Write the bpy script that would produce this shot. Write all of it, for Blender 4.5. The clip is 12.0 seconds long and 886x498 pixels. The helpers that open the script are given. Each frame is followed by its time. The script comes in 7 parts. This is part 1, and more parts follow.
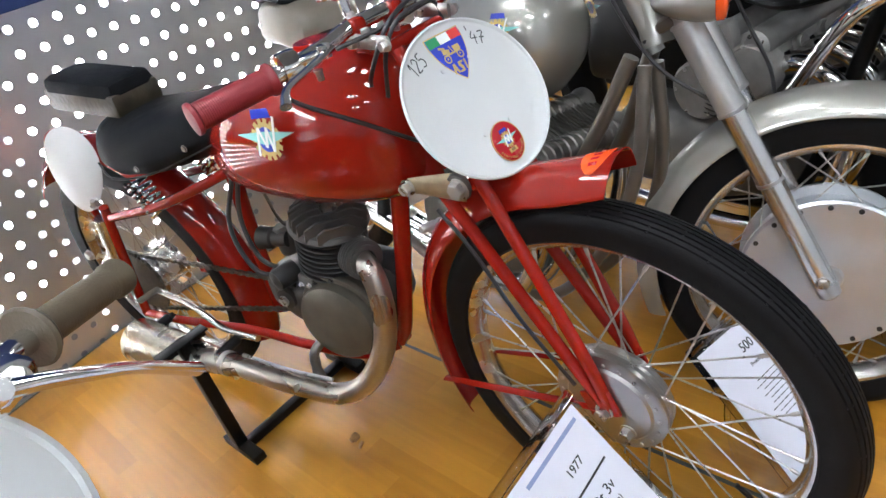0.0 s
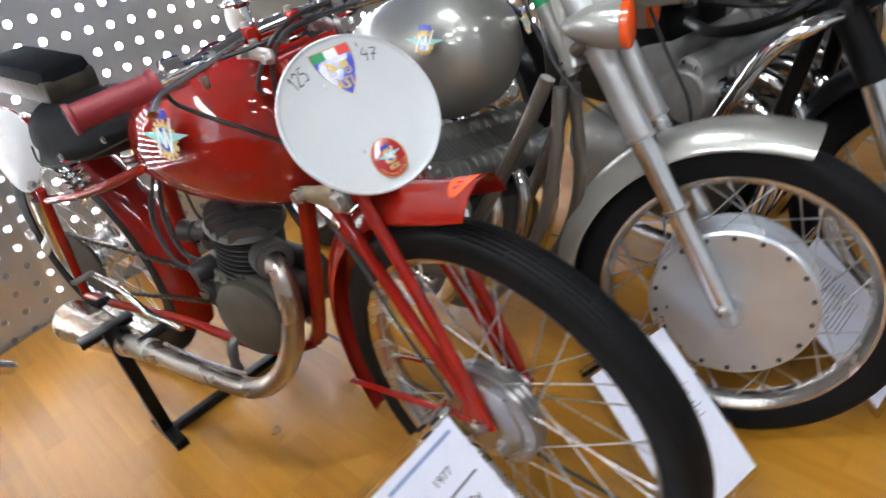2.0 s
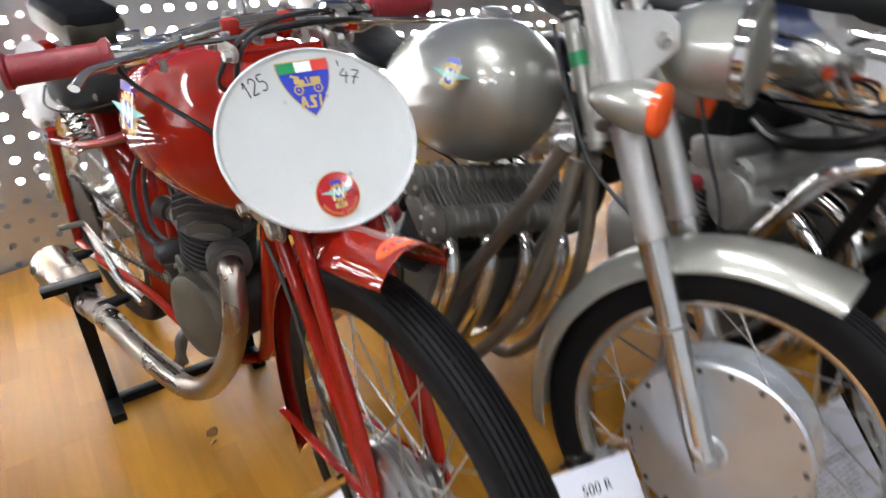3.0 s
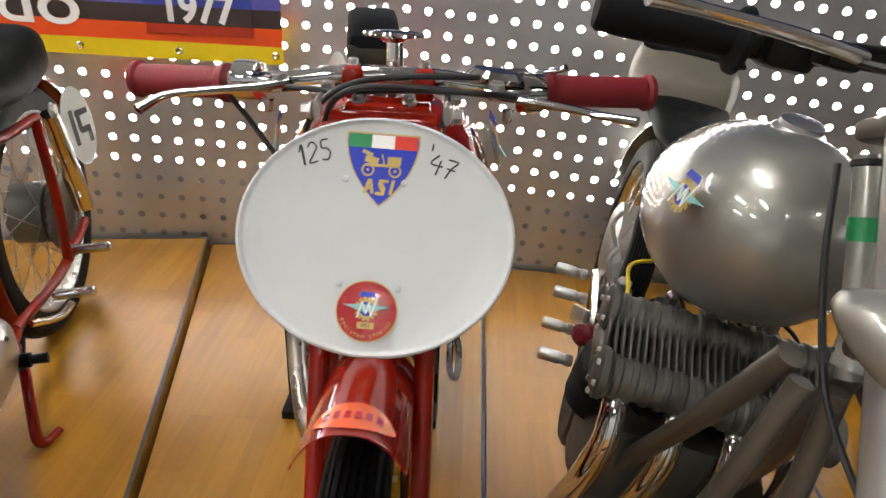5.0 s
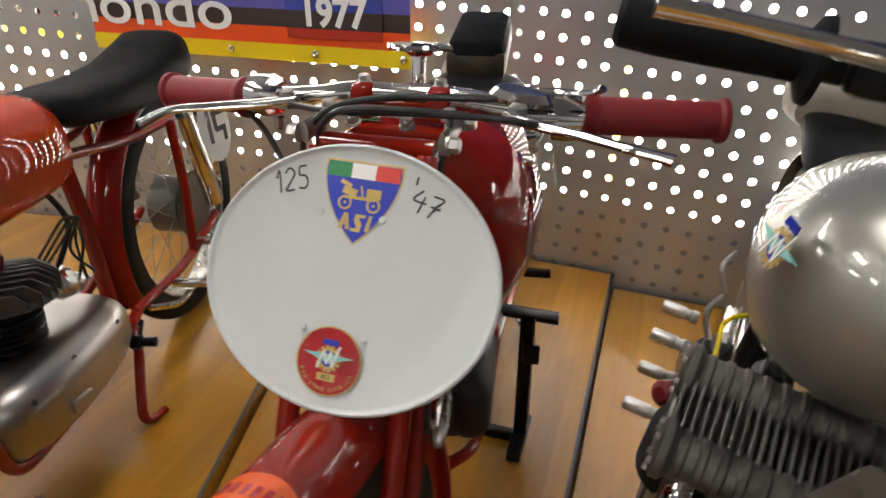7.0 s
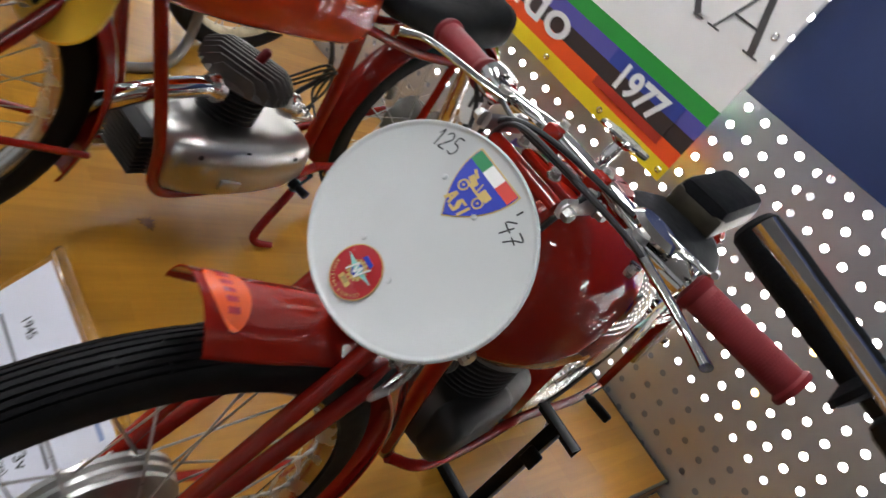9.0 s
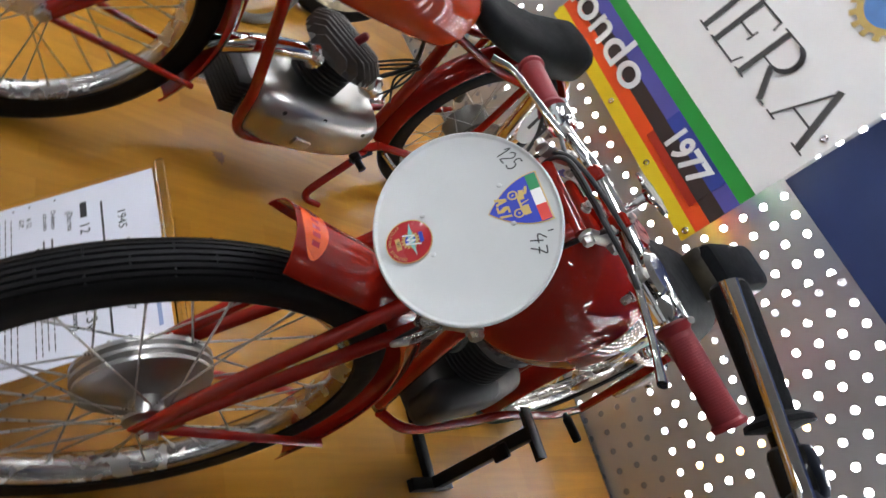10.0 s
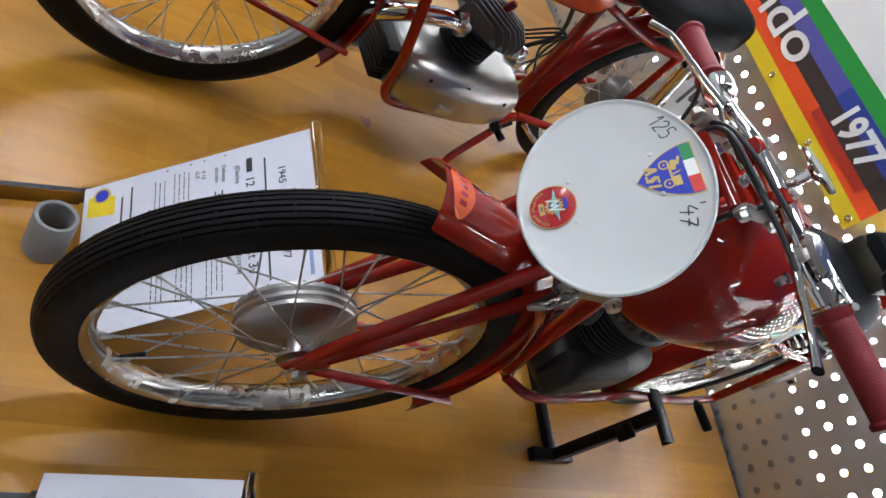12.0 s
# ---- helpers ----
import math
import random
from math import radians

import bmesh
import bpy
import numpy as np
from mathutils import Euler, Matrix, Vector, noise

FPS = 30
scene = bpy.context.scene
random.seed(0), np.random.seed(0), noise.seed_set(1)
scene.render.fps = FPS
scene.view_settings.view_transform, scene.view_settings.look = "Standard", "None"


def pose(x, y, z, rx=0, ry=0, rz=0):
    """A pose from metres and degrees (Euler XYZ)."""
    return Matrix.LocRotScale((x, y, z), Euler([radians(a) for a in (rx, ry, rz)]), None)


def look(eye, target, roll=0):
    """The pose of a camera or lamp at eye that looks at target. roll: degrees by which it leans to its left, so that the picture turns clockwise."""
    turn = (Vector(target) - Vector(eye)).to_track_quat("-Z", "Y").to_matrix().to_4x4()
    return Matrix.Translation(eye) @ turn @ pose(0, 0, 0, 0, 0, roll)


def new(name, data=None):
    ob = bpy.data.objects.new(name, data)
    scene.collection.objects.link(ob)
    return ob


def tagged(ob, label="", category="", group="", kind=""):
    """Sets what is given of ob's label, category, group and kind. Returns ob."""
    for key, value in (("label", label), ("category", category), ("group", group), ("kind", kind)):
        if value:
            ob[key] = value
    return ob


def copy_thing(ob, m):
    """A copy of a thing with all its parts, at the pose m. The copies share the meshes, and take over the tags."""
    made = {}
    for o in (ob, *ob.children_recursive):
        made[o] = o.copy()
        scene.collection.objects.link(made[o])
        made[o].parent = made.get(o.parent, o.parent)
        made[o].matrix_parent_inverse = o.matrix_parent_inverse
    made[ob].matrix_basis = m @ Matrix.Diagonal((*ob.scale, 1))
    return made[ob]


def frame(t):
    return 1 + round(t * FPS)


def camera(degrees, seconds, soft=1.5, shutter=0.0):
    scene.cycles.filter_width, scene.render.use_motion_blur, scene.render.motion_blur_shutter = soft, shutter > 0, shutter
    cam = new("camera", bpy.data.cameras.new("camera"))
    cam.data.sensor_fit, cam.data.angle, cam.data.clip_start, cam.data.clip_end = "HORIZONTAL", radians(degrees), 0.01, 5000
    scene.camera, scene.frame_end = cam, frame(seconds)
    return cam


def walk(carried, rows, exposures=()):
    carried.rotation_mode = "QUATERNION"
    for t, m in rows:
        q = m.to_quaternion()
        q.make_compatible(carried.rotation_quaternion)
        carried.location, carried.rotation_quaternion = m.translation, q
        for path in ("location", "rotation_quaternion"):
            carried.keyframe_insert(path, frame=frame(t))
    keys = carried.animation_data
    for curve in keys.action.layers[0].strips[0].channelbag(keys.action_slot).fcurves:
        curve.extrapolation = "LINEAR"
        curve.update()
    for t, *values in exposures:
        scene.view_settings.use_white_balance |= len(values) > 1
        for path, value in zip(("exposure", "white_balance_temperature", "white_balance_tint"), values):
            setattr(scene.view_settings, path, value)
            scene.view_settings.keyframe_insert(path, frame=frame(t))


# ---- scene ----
cam = camera(68.1, 12.0, shutter=0.6)
PATH = [
    (0, (-0.431, -0.24, 1.063), (0.663, 1.077, 0.029), -16.4),
    (0.5, (-0.431, -0.239, 1.063), (0.667, 1.072, 0.026), -16.2),
    (1, (-0.418, -0.243, 1.06), (0.681, 1.066, 0.02), -16.5),
    (1.5, (-0.386, -0.271, 1.052), (0.706, 1.041, 0.01), -16.2),
    (2, (-0.319, -0.365, 1.062), (0.756, 0.953, 0.01), -13.0),
    (2.5, (-0.234, -0.428, 1.064), (0.843, 0.927, 0.062), -4.6),
    (3, (-0.125, -0.367, 1.042), (0.824, 1.09, 0.054), -1.2),
    (3.5, (-0.002, -0.26, 1.025), (0.728, 1.379, 0.141), 7.7),
    (3.7, (0.031, -0.246, 1.019), (0.549, 1.463, 0.118), 5.6),
    (5.3, (0.265, -0.182, 1.036), (0.105, 1.6, 0.141), 0.9),
    (5.5, (0.281, -0.141, 1.031), (0.021, 1.626, 0.133), -1.5),
    (6, (0.305, -0.061, 1.019), (-0.19, 1.656, 0.119), -2.9),
    (6.5, (0.332, -0.075, 1.019), (-0.284, 1.599, 0.113), -3.7),
    (6.7, (0.345, -0.091, 1.025), (-0.249, 1.59, 0.118), -2.9),
    (8.3, (0.436, -0.077, 1.051), (-0.348, 1.529, 0.153), 29.1),
    (8.5, (0.434, -0.066, 1.038), (-0.43, 1.483, 0.113), 33.8),
    (9, (0.473, -0.1, 1.062), (-0.532, 1.349, 0.119), 37.9),
    (9.5, (0.535, -0.2, 1.097), (-0.521, 1.193, 0.124), 43.2),
    (10, (0.547, -0.209, 1.103), (-0.49, 1.196, 0.127), 52.2),
    (10.5, (0.545, -0.172, 1.079), (-0.466, 1.159, -0.02), 56.9),
    (11, (0.535, -0.203, 1.094), (-0.497, 0.954, -0.17), 54.9),
    (11.5, (0.55, -0.224, 1.093), (-0.49, 0.904, -0.19), 53.4),
    (12, (0.561, -0.226, 1.092), (-0.485, 0.915, -0.174), 52.3),
]
walk(cam, [(t, look(eye, target, roll)) for t, eye, target, roll in PATH], [(0.0, 0.10, 5850, 10), (2.0, 0.07, 5850, 10), (3.5, 0.12, 6200, 10), (5.4, -0.4, 6700, 10), (6.5, -0.55, 6800, 10), (8.5, -0.55, 6250, 10), (9.5, -0.42, 6050, 10), (10.5, -0.3, 5900, 10), (12.0, -0.3, 5800, 10)])

# ---- light ----
world = bpy.data.worlds.new("hall_air")
scene.world = world
world.use_nodes = True
world.node_tree.nodes["Background"].inputs[0].default_value = (0.9, 0.93, 1.0, 1)
world.node_tree.nodes["Background"].inputs[1].default_value = 0.03
PANEL_GLOW = 28.0     # emission of the panel that stands in for the lit room behind the wall
TUBE_GLOW = 43.0      # ceiling light panels


# ---- materials ----
def ramp_mix(nt, fac, a, b):
    n = nt.nodes.new("ShaderNodeMix")
    n.data_type = "RGBA"
    nt.links.new(fac, n.inputs[0])
    n.inputs[6].default_value = (*a, 1)
    n.inputs[7].default_value = (*b, 1)
    return n.outputs[2]


def mat(name, color, rough=0.5, metal=0.0, vary=0.12, scale=30.0, bump=0.0, bscale=200.0, coat=0.0, rvary=0.1, dirt=None, spec=0.5, cior=1.5):
    m = bpy.data.materials.new(name)
    m.use_nodes = True
    nt = m.node_tree
    b = nt.nodes["Principled BSDF"]
    tc = nt.nodes.new("ShaderNodeTexCoord")
    n1 = nt.nodes.new("ShaderNodeTexNoise")
    n1.inputs["Scale"].default_value = scale
    n1.inputs["Detail"].default_value = 6
    nt.links.new(tc.outputs["Object"], n1.inputs["Vector"])
    n2 = nt.nodes.new("ShaderNodeTexNoise")
    n2.inputs["Scale"].default_value = scale * 0.17
    n2.inputs["Detail"].default_value = 3
    nt.links.new(tc.outputs["Object"], n2.inputs["Vector"])
    add = nt.nodes.new("ShaderNodeMath")
    add.operation = "MULTIPLY_ADD"
    add.inputs[1].default_value = 0.5
    nt.links.new(n1.outputs["Fac"], add.inputs[0])
    half = nt.nodes.new("ShaderNodeMath")
    half.operation = "MULTIPLY"
    half.inputs[1].default_value = 0.5
    nt.links.new(n2.outputs["Fac"], half.inputs[0])
    nt.links.new(half.outputs[0], add.inputs[2])
    span = nt.nodes.new("ShaderNodeMapRange")
    span.inputs[1].default_value, span.inputs[2].default_value = 0.35, 0.65
    nt.links.new(add.outputs[0], span.inputs[0])
    lo = tuple(c * (1 - vary) for c in color)
    hi = dirt if dirt else tuple(min(1, c * (1 + vary)) for c in color)
    nt.links.new(ramp_mix(nt, span.outputs[0], lo, hi), b.inputs["Base Color"])
    rr = nt.nodes.new("ShaderNodeMapRange")
    rr.inputs[3].default_value, rr.inputs[4].default_value = max(0.02, rough * (1 - rvary)), min(1, rough * (1 + rvary) + 0.02)
    nt.links.new(span.outputs[0], rr.inputs[0])
    nt.links.new(rr.outputs[0], b.inputs["Roughness"])
    b.inputs["Metallic"].default_value = metal
    b.inputs["Coat Weight"].default_value = coat
    b.inputs["Coat Roughness"].default_value = 0.03
    b.inputs["Coat IOR"].default_value = cior
    b.inputs["Specular IOR Level"].default_value = spec
    if bump:
        n3 = nt.nodes.new("ShaderNodeTexNoise")
        n3.inputs["Scale"].default_value = bscale
        n3.inputs["Detail"].default_value = 4
        nt.links.new(tc.outputs["Object"], n3.inputs["Vector"])
        bp = nt.nodes.new("ShaderNodeBump")
        bp.inputs["Strength"].default_value = bump
        bp.inputs["Distance"].default_value = 0.002
        nt.links.new(n3.outputs["Fac"], bp.inputs["Height"])
        nt.links.new(bp.outputs[0], b.inputs["Normal"])
    return m


def glow(name, color, strength):
    m = bpy.data.materials.new(name)
    m.use_nodes = True
    b = m.node_tree.nodes["Principled BSDF"]
    b.inputs["Base Color"].default_value = (*color, 1)
    b.inputs["Emission Color"].default_value = (*color, 1)
    b.inputs["Emission Strength"].default_value = strength
    return m


def wood_floor():
    """Beech laminate: short staves laid in rows, each of its own tone, under a glossy varnish."""
    m = bpy.data.materials.new("beech_laminate")
    m.use_nodes = True
    nt = m.node_tree
    b = nt.nodes["Principled BSDF"]
    turn = nt.nodes.new("ShaderNodeTexCoord")
    tc = nt.nodes.new("ShaderNodeMapping")
    tc.inputs["Rotation"].default_value = (0, 0, radians(90))
    nt.links.new(turn.outputs["Object"], tc.inputs[0])
    staves = []
    for width, height, off in ((0.31, 0.052, 0.37), (0.47, 0.104, 0.61)):
        br = nt.nodes.new("ShaderNodeTexBrick")
        br.offset = off
        br.inputs["Scale"].default_value = 1.0
        br.inputs["Brick Width"].default_value = width
        br.inputs["Row Height"].default_value = height
        br.inputs["Mortar Size"].default_value = 0.0
        br.inputs["Bias"].default_value = 0.0
        br.inputs["Color1"].default_value = (0.0, 0.0, 0.0, 1)
        br.inputs["Color2"].default_value = (1.0, 1.0, 1.0, 1)
        nt.links.new(tc.outputs[0], br.inputs["Vector"])
        staves.append(br.outputs["Color"])
    tone = nt.nodes.new("ShaderNodeMix")
    tone.data_type, tone.blend_type = "RGBA", "MIX"
    tone.inputs[0].default_value = 0.35
    nt.links.new(staves[0], tone.inputs[6])
    nt.links.new(staves[1], tone.inputs[7])
    base = ramp_mix(nt, tone.outputs[2], (0.335, 0.146, 0.011), (0.450, 0.215, 0.020))
    mp = nt.nodes.new("ShaderNodeMapping")
    mp.inputs["Scale"].default_value = (4.5, 60, 9)
    nt.links.new(tc.outputs[0], mp.inputs[0])
    n = nt.nodes.new("ShaderNodeTexNoise")
    n.inputs["Scale"].default_value = 1.0
    n.inputs["Detail"].default_value = 5
    nt.links.new(mp.outputs[0], n.inputs["Vector"])
    mix = nt.nodes.new("ShaderNodeMix")
    mix.data_type, mix.blend_type = "RGBA", "MULTIPLY"
    mix.inputs[0].default_value = 0.6
    nt.links.new(base, mix.inputs[6])
    r = nt.nodes.new("ShaderNodeMapRange")
    r.inputs[1].default_value, r.inputs[2].default_value = 0.25, 0.75
    r.inputs[3].default_value, r.inputs[4].default_value = 0.80, 1.14
    nt.links.new(n.outputs["Fac"], r.inputs[0])
    nt.links.new(r.outputs[0], mix.inputs[7])
    nt.links.new(mix.outputs[2], b.inputs["Base Color"])
    r2 = nt.nodes.new("ShaderNodeMapRange")
    r2.inputs[3].default_value, r2.inputs[4].default_value = 0.30, 0.36
    nt.links.new(n.outputs["Fac"], r2.inputs[0])
    nt.links.new(r2.outputs[0], b.inputs["Roughness"])
    b.inputs["Specular IOR Level"].default_value = 0.2
    b.inputs["Coat Weight"].default_value = 0.5
    b.inputs["Coat Roughness"].default_value = 0.22
    b.inputs["Coat IOR"].default_value = 1.5
    return m


M = dict(
    wood=wood_floor(),
    edge=mat("dark_edge_trim", (0.055, 0.058, 0.055), 0.5, 0.2),
    wall=mat("galvanised_panel", (0.585, 0.585, 0.59), 0.32, 0.75, 0.05, 12, 0.03, 300),
    hallfloor=mat("pale_stone_floor", (0.36, 0.36, 0.35), 0.45, 0, 0.12, 3, 0.05, 60),
    hallwhite=mat("pale_hall_plaster", (0.52, 0.54, 0.57), 0.8, 0, 0.05, 8, 0.1, 150),
    plaster=mat("grey_plaster", (0.16, 0.162, 0.17), 0.8, 0, 0.05, 8, 0.1, 150),
    red=mat("dark_red_enamel", (0.235, 0.0095, 0.0040), 0.4, 0, 0.10, 18, 0.003, 60, 1.0, spec=0.0, cior=1.5),
    orange=mat("orange_red_enamel", (0.50, 0.040, 0.006), 0.4, 0, 0.10, 18, 0.003, 60, 1.0, spec=0.0, cior=1.5),
    redrub=mat("dark_red_rubber", (0.19, 0.008, 0.014), 0.5, 0, 0.12, 40, 0.15, 400),
    chrome=mat("chrome", (0.74, 0.73, 0.71), 0.09, 1, 0.05, 12, 0, 90, 0, 0.3),
    alu=mat("polished_aluminium", (0.72, 0.715, 0.70), 0.24, 1, 0.06, 14, 0.004, 260, 0, 0.12),
    enginealu=mat("dulled_engine_aluminium", (0.38, 0.37, 0.355), 0.29, 1, 0.04, 7, 0.003, 240, 0, 0.04),
    satin=mat("satin_aluminium", (0.52, 0.515, 0.51), 0.33, 1, 0.07, 9, 0.006, 240, 0, 0.12),
    rim=mat("worn_rim_metal", (0.62, 0.61, 0.59), 0.24, 1, 0.10, 40, 0.006, 300, 0, 0.2),
    headcast=mat("dull_cast_head", (0.105, 0.103, 0.098), 0.5, 0.6, 0.2, 40, 0.1, 380, 0, 0.2),
    linkbrass=mat("dull_brass_plating", (0.36, 0.30, 0.20), 0.36, 0.9, 0.25, 60, 0.1, 300),
    cast=mat("sand_cast_aluminium", (0.15, 0.145, 0.13), 0.52, 0.75, 0.2, 40, 0.10, 380, 0, 0.3),
    castgrey=mat("weathered_cast_metal", (0.055, 0.052, 0.047), 0.5, 0.6, 0.25, 40, 0.15, 380, 0, 0.3),
    bluegrey=mat("pale_blue_ink", (0.20, 0.25, 0.45), 0.6),
    castdark=mat("dark_cast_iron", (0.016, 0.0155, 0.015), 0.5, 0.2, 0.3, 45, 0.15, 420),
    exhaust=mat("exhaust_steel", (0.42, 0.385, 0.335), 0.24, 1, 0.2, 9, 0.006, 140, 0, 0.3),
    black=mat("black_paint", (0.0035, 0.0035, 0.0035), 0.35, 0, 0.2, 30, 0.05, 300, 0.15, spec=0.12),
    rubber=mat("tyre_rubber", (0.0045, 0.0045, 0.005), 0.6, 0, 0.25, 50, 0.2, 500, spec=0.16),
    leather=mat("black_leatherette", (0.006, 0.0065, 0.0075), 0.62, 0, 0.25, 40, 0.3, 320, spec=0.10),
    oldleather=mat("worn_leather", (0.018, 0.015, 0.010), 0.34, 0, 0.5, 22, 0.8, 70, dirt=(0.055, 0.046, 0.028)),
    tanleather=mat("beige_grey_leather", (0.17, 0.15, 0.115), 0.42, 0, 0.12, 20, 0.4, 260),
    silver=mat("silver_metallic_paint", (0.33, 0.325, 0.29), 0.36, 0.6, 0.04, 24, 0.01, 500, 1.0, cior=1.8),
    silverdark=mat("grey_frame_paint", (0.115, 0.10, 0.082), 0.38, 0.5, 0.1, 24, 0.05, 300, 0.3),
    white=mat("white_enamel_plate", (0.545, 0.565, 0.565), 0.46, 0, 0.03, 14, 0.015, 60, 0.0, spec=0.35),
    paper=mat("printed_paper", (0.62, 0.63, 0.71), 0.6, 0, 0.02, 10),
    ink=mat("black_ink", (0.02, 0.02, 0.022), 0.5),
    greyink=mat("grey_ink", (0.06, 0.058, 0.058), 0.6),
    blue=mat("enamel_blue", (0.015, 0.035, 0.42), 0.3, 0, 0.05, 30, 0, 1, 0.4),
    gold=mat("gold_print", (0.55, 0.40, 0.13), 0.4, 0.3, 0.1, 40),
    green=mat("flag_green", (0.01, 0.22, 0.07), 0.35, 0, 0.05),
    flagred=mat("flag_red", (0.62, 0.035, 0.02), 0.35, 0, 0.05),
    flagwhite=mat("flag_white", (0.82, 0.82, 0.80), 0.35, 0, 0.03),
    stick=mat("sticker_red", (0.38, 0.012, 0.018), 0.25, 0, 0.05, 40, 0, 1, 0.7),
    orangelens=mat("orange_plastic", (0.75, 0.09, 0.01), 0.2, 0, 0.05, 40, 0, 1, 0.5),
    teal=mat("pale_turquoise_print", (0.25, 0.58, 0.55), 0.35, 0, 0.05),
    steel=mat("zinc_bolt_steel", (0.45, 0.44, 0.42), 0.32, 1, 0.2, 80, 0.1, 400, 0, 0.4),
    chain=mat("oily_chain_steel", (0.10, 0.09, 0.075), 0.42, 0.9, 0.4, 120, 0.2, 400),
    cable=mat("black_cable", (0.015, 0.015, 0.016), 0.4, 0, 0.1),
    greytube=mat("grey_plastic_pipe", (0.20, 0.205, 0.21), 0.5, 0, 0.06, 30),
    yellow=mat("banner_yellow", (0.78, 0.60, 0.012), 0.4, 0, 0.05, 10, 0.2, 8),
    banorange=mat("banner_orange", (0.80, 0.085, 0.012), 0.4, 0, 0.05, 10, 0.2, 8),
    banblack=mat("banner_brown_black", (0.045, 0.030, 0.026), 0.4, 0, 0.05, 10, 0.2, 8),
    yearred=mat("banner_dark_red", (0.40, 0.03, 0.012), 0.4, 0, 0.05, 10, 0.2, 8),
    banpurple=mat("banner_violet", (0.10, 0.09, 0.36), 0.4, 0, 0.05, 10, 0.2, 8),
    banblue=mat("banner_blue", (0.035, 0.055, 0.30), 0.4, 0, 0.05, 10, 0.2, 8),
    bangreen=mat("banner_green", (0.03, 0.30, 0.04), 0.4, 0, 0.05, 10, 0.2, 8),
    badgeblue=mat("badge_pale_blue", (0.10, 0.22, 0.50), 0.4),
    banwhite=mat("banner_white", (0.84, 0.83, 0.82), 0.45, 0, 0.04, 6, 0.2, 8),
    dryleaf=mat("dry_brown_leaf", (0.20, 0.085, 0.022), 0.6, 0, 0.3, 60, 0.3, 200),
    bronze=mat("bronze_foil", (0.30, 0.17, 0.06), 0.28, 0.9, 0.3, 80, 0.6, 160),
    navy=mat("navy_panel", (0.012, 0.028, 0.11), 0.45, 0, 0.1, 8, 0.1, 60),
    olive=mat("worn_olive_grip_rubber", (0.085, 0.068, 0.042), 0.5, 0, 0.2, 40, 0.3, 300),
    greysticker=mat("plate_yellow", (0.70, 0.42, 0.03), 0.35, 0, 0.08, 30),
    glowback=glow("room_glow", (1.0, 0.97, 0.92), PANEL_GLOW),
    dimback=mat("hole_blind_grey", (0.30, 0.33, 0.40), 0.7, 0, 0.1, 20),
    warmtube=glow("warm_tube", (1.0, 0.62, 0.14), 1.25),
    lamp=glow("light_panel", (1.0, 0.985, 0.955), TUBE_GLOW),
)
# turned aluminium: fine rings round the axle stretch its highlights
M["spun"] = mat("turned_aluminium", (0.66, 0.66, 0.665), 0.34, 1, 0.05, 12, 0, 1, 0, 0.1)
nt = M["spun"].node_tree
tg = nt.nodes.new("ShaderNodeTangent")
tg.direction_type, tg.axis = "RADIAL", "X"
nt.links.new(tg.outputs[0], nt.nodes["Principled BSDF"].inputs["Tangent"])
nt.nodes["Principled BSDF"].inputs["Anisotropic"].default_value = 0.85
M["drum"] = mat("dulled_brake_drum", (0.56, 0.58, 0.61), 0.32, 0.85, 0.08, 14, 0.01, 200, 0, 0.15)
M["covercast"] = mat("oily_cast_cover", (0.095, 0.088, 0.068), 0.40, 0.55, 0.3, 28, 0.06, 220, 0, 0.25)
M["brightsilver"] = mat("bright_silver_enamel", (0.50, 0.50, 0.485), 0.32, 0.65, 0.04, 24, 0.01, 400, 0.6)
M["gloss"] = mat("glossy_white_enamel", (0.60, 0.61, 0.61), 0.3, 0, 0.03, 14, 0.01, 60, 1.0)
M["palecast"] = mat("pale_sand_cast_aluminium", (0.27, 0.265, 0.25), 0.55, 0.5, 0.2, 40, 0.12, 320, 0, 0.2)
# clear sheet of the label holders
m = bpy.data.materials.new("clear_acrylic")
m.use_nodes = True
b = m.node_tree.nodes["Principled BSDF"]
b.inputs["Base Color"].default_value = (0.95, 0.96, 0.97, 1)
b.inputs["Roughness"].default_value = 0.06
b.inputs["Transmission Weight"].default_value = 1.0
b.inputs["IOR"].default_value = 1.2
M["acrylic"] = m


# ---- mesh tools ----
class G:
    """Gathers vertices and faces of one mesh."""

    def __init__(self):
        self.v, self.f = [], []

    def add(self, verts, faces, m=None):
        o = len(self.v)
        self.v += [tuple(m @ Vector(p)) if m else tuple(p) for p in verts]
        self.f += [tuple(i + o for i in f) for f in faces]
        return self


def smooth_path(pts, steps=6, closed=False):
    pts = [Vector(p) for p in pts]
    if len(pts) < 3:
        return pts
    out, n = [], len(pts)
    for i in range(n if closed else n - 1):
        p0 = pts[(i - 1) % n] if closed or i > 0 else pts[0] * 2 - pts[1]
        p1, p2 = pts[i], pts[(i + 1) % n]
        p3 = pts[(i + 2) % n] if closed or i + 2 < n else p2 * 2 - p1
        for k in range(steps):
            t = k / steps
            out.append(0.5 * (2 * p1 + (p2 - p0) * t + (2 * p0 - 5 * p1 + 4 * p2 - p3) * t * t + (3 * p1 - p0 - 3 * p2 + p3) * t ** 3))
    if not closed:
        out.append(pts[-1])
    return out


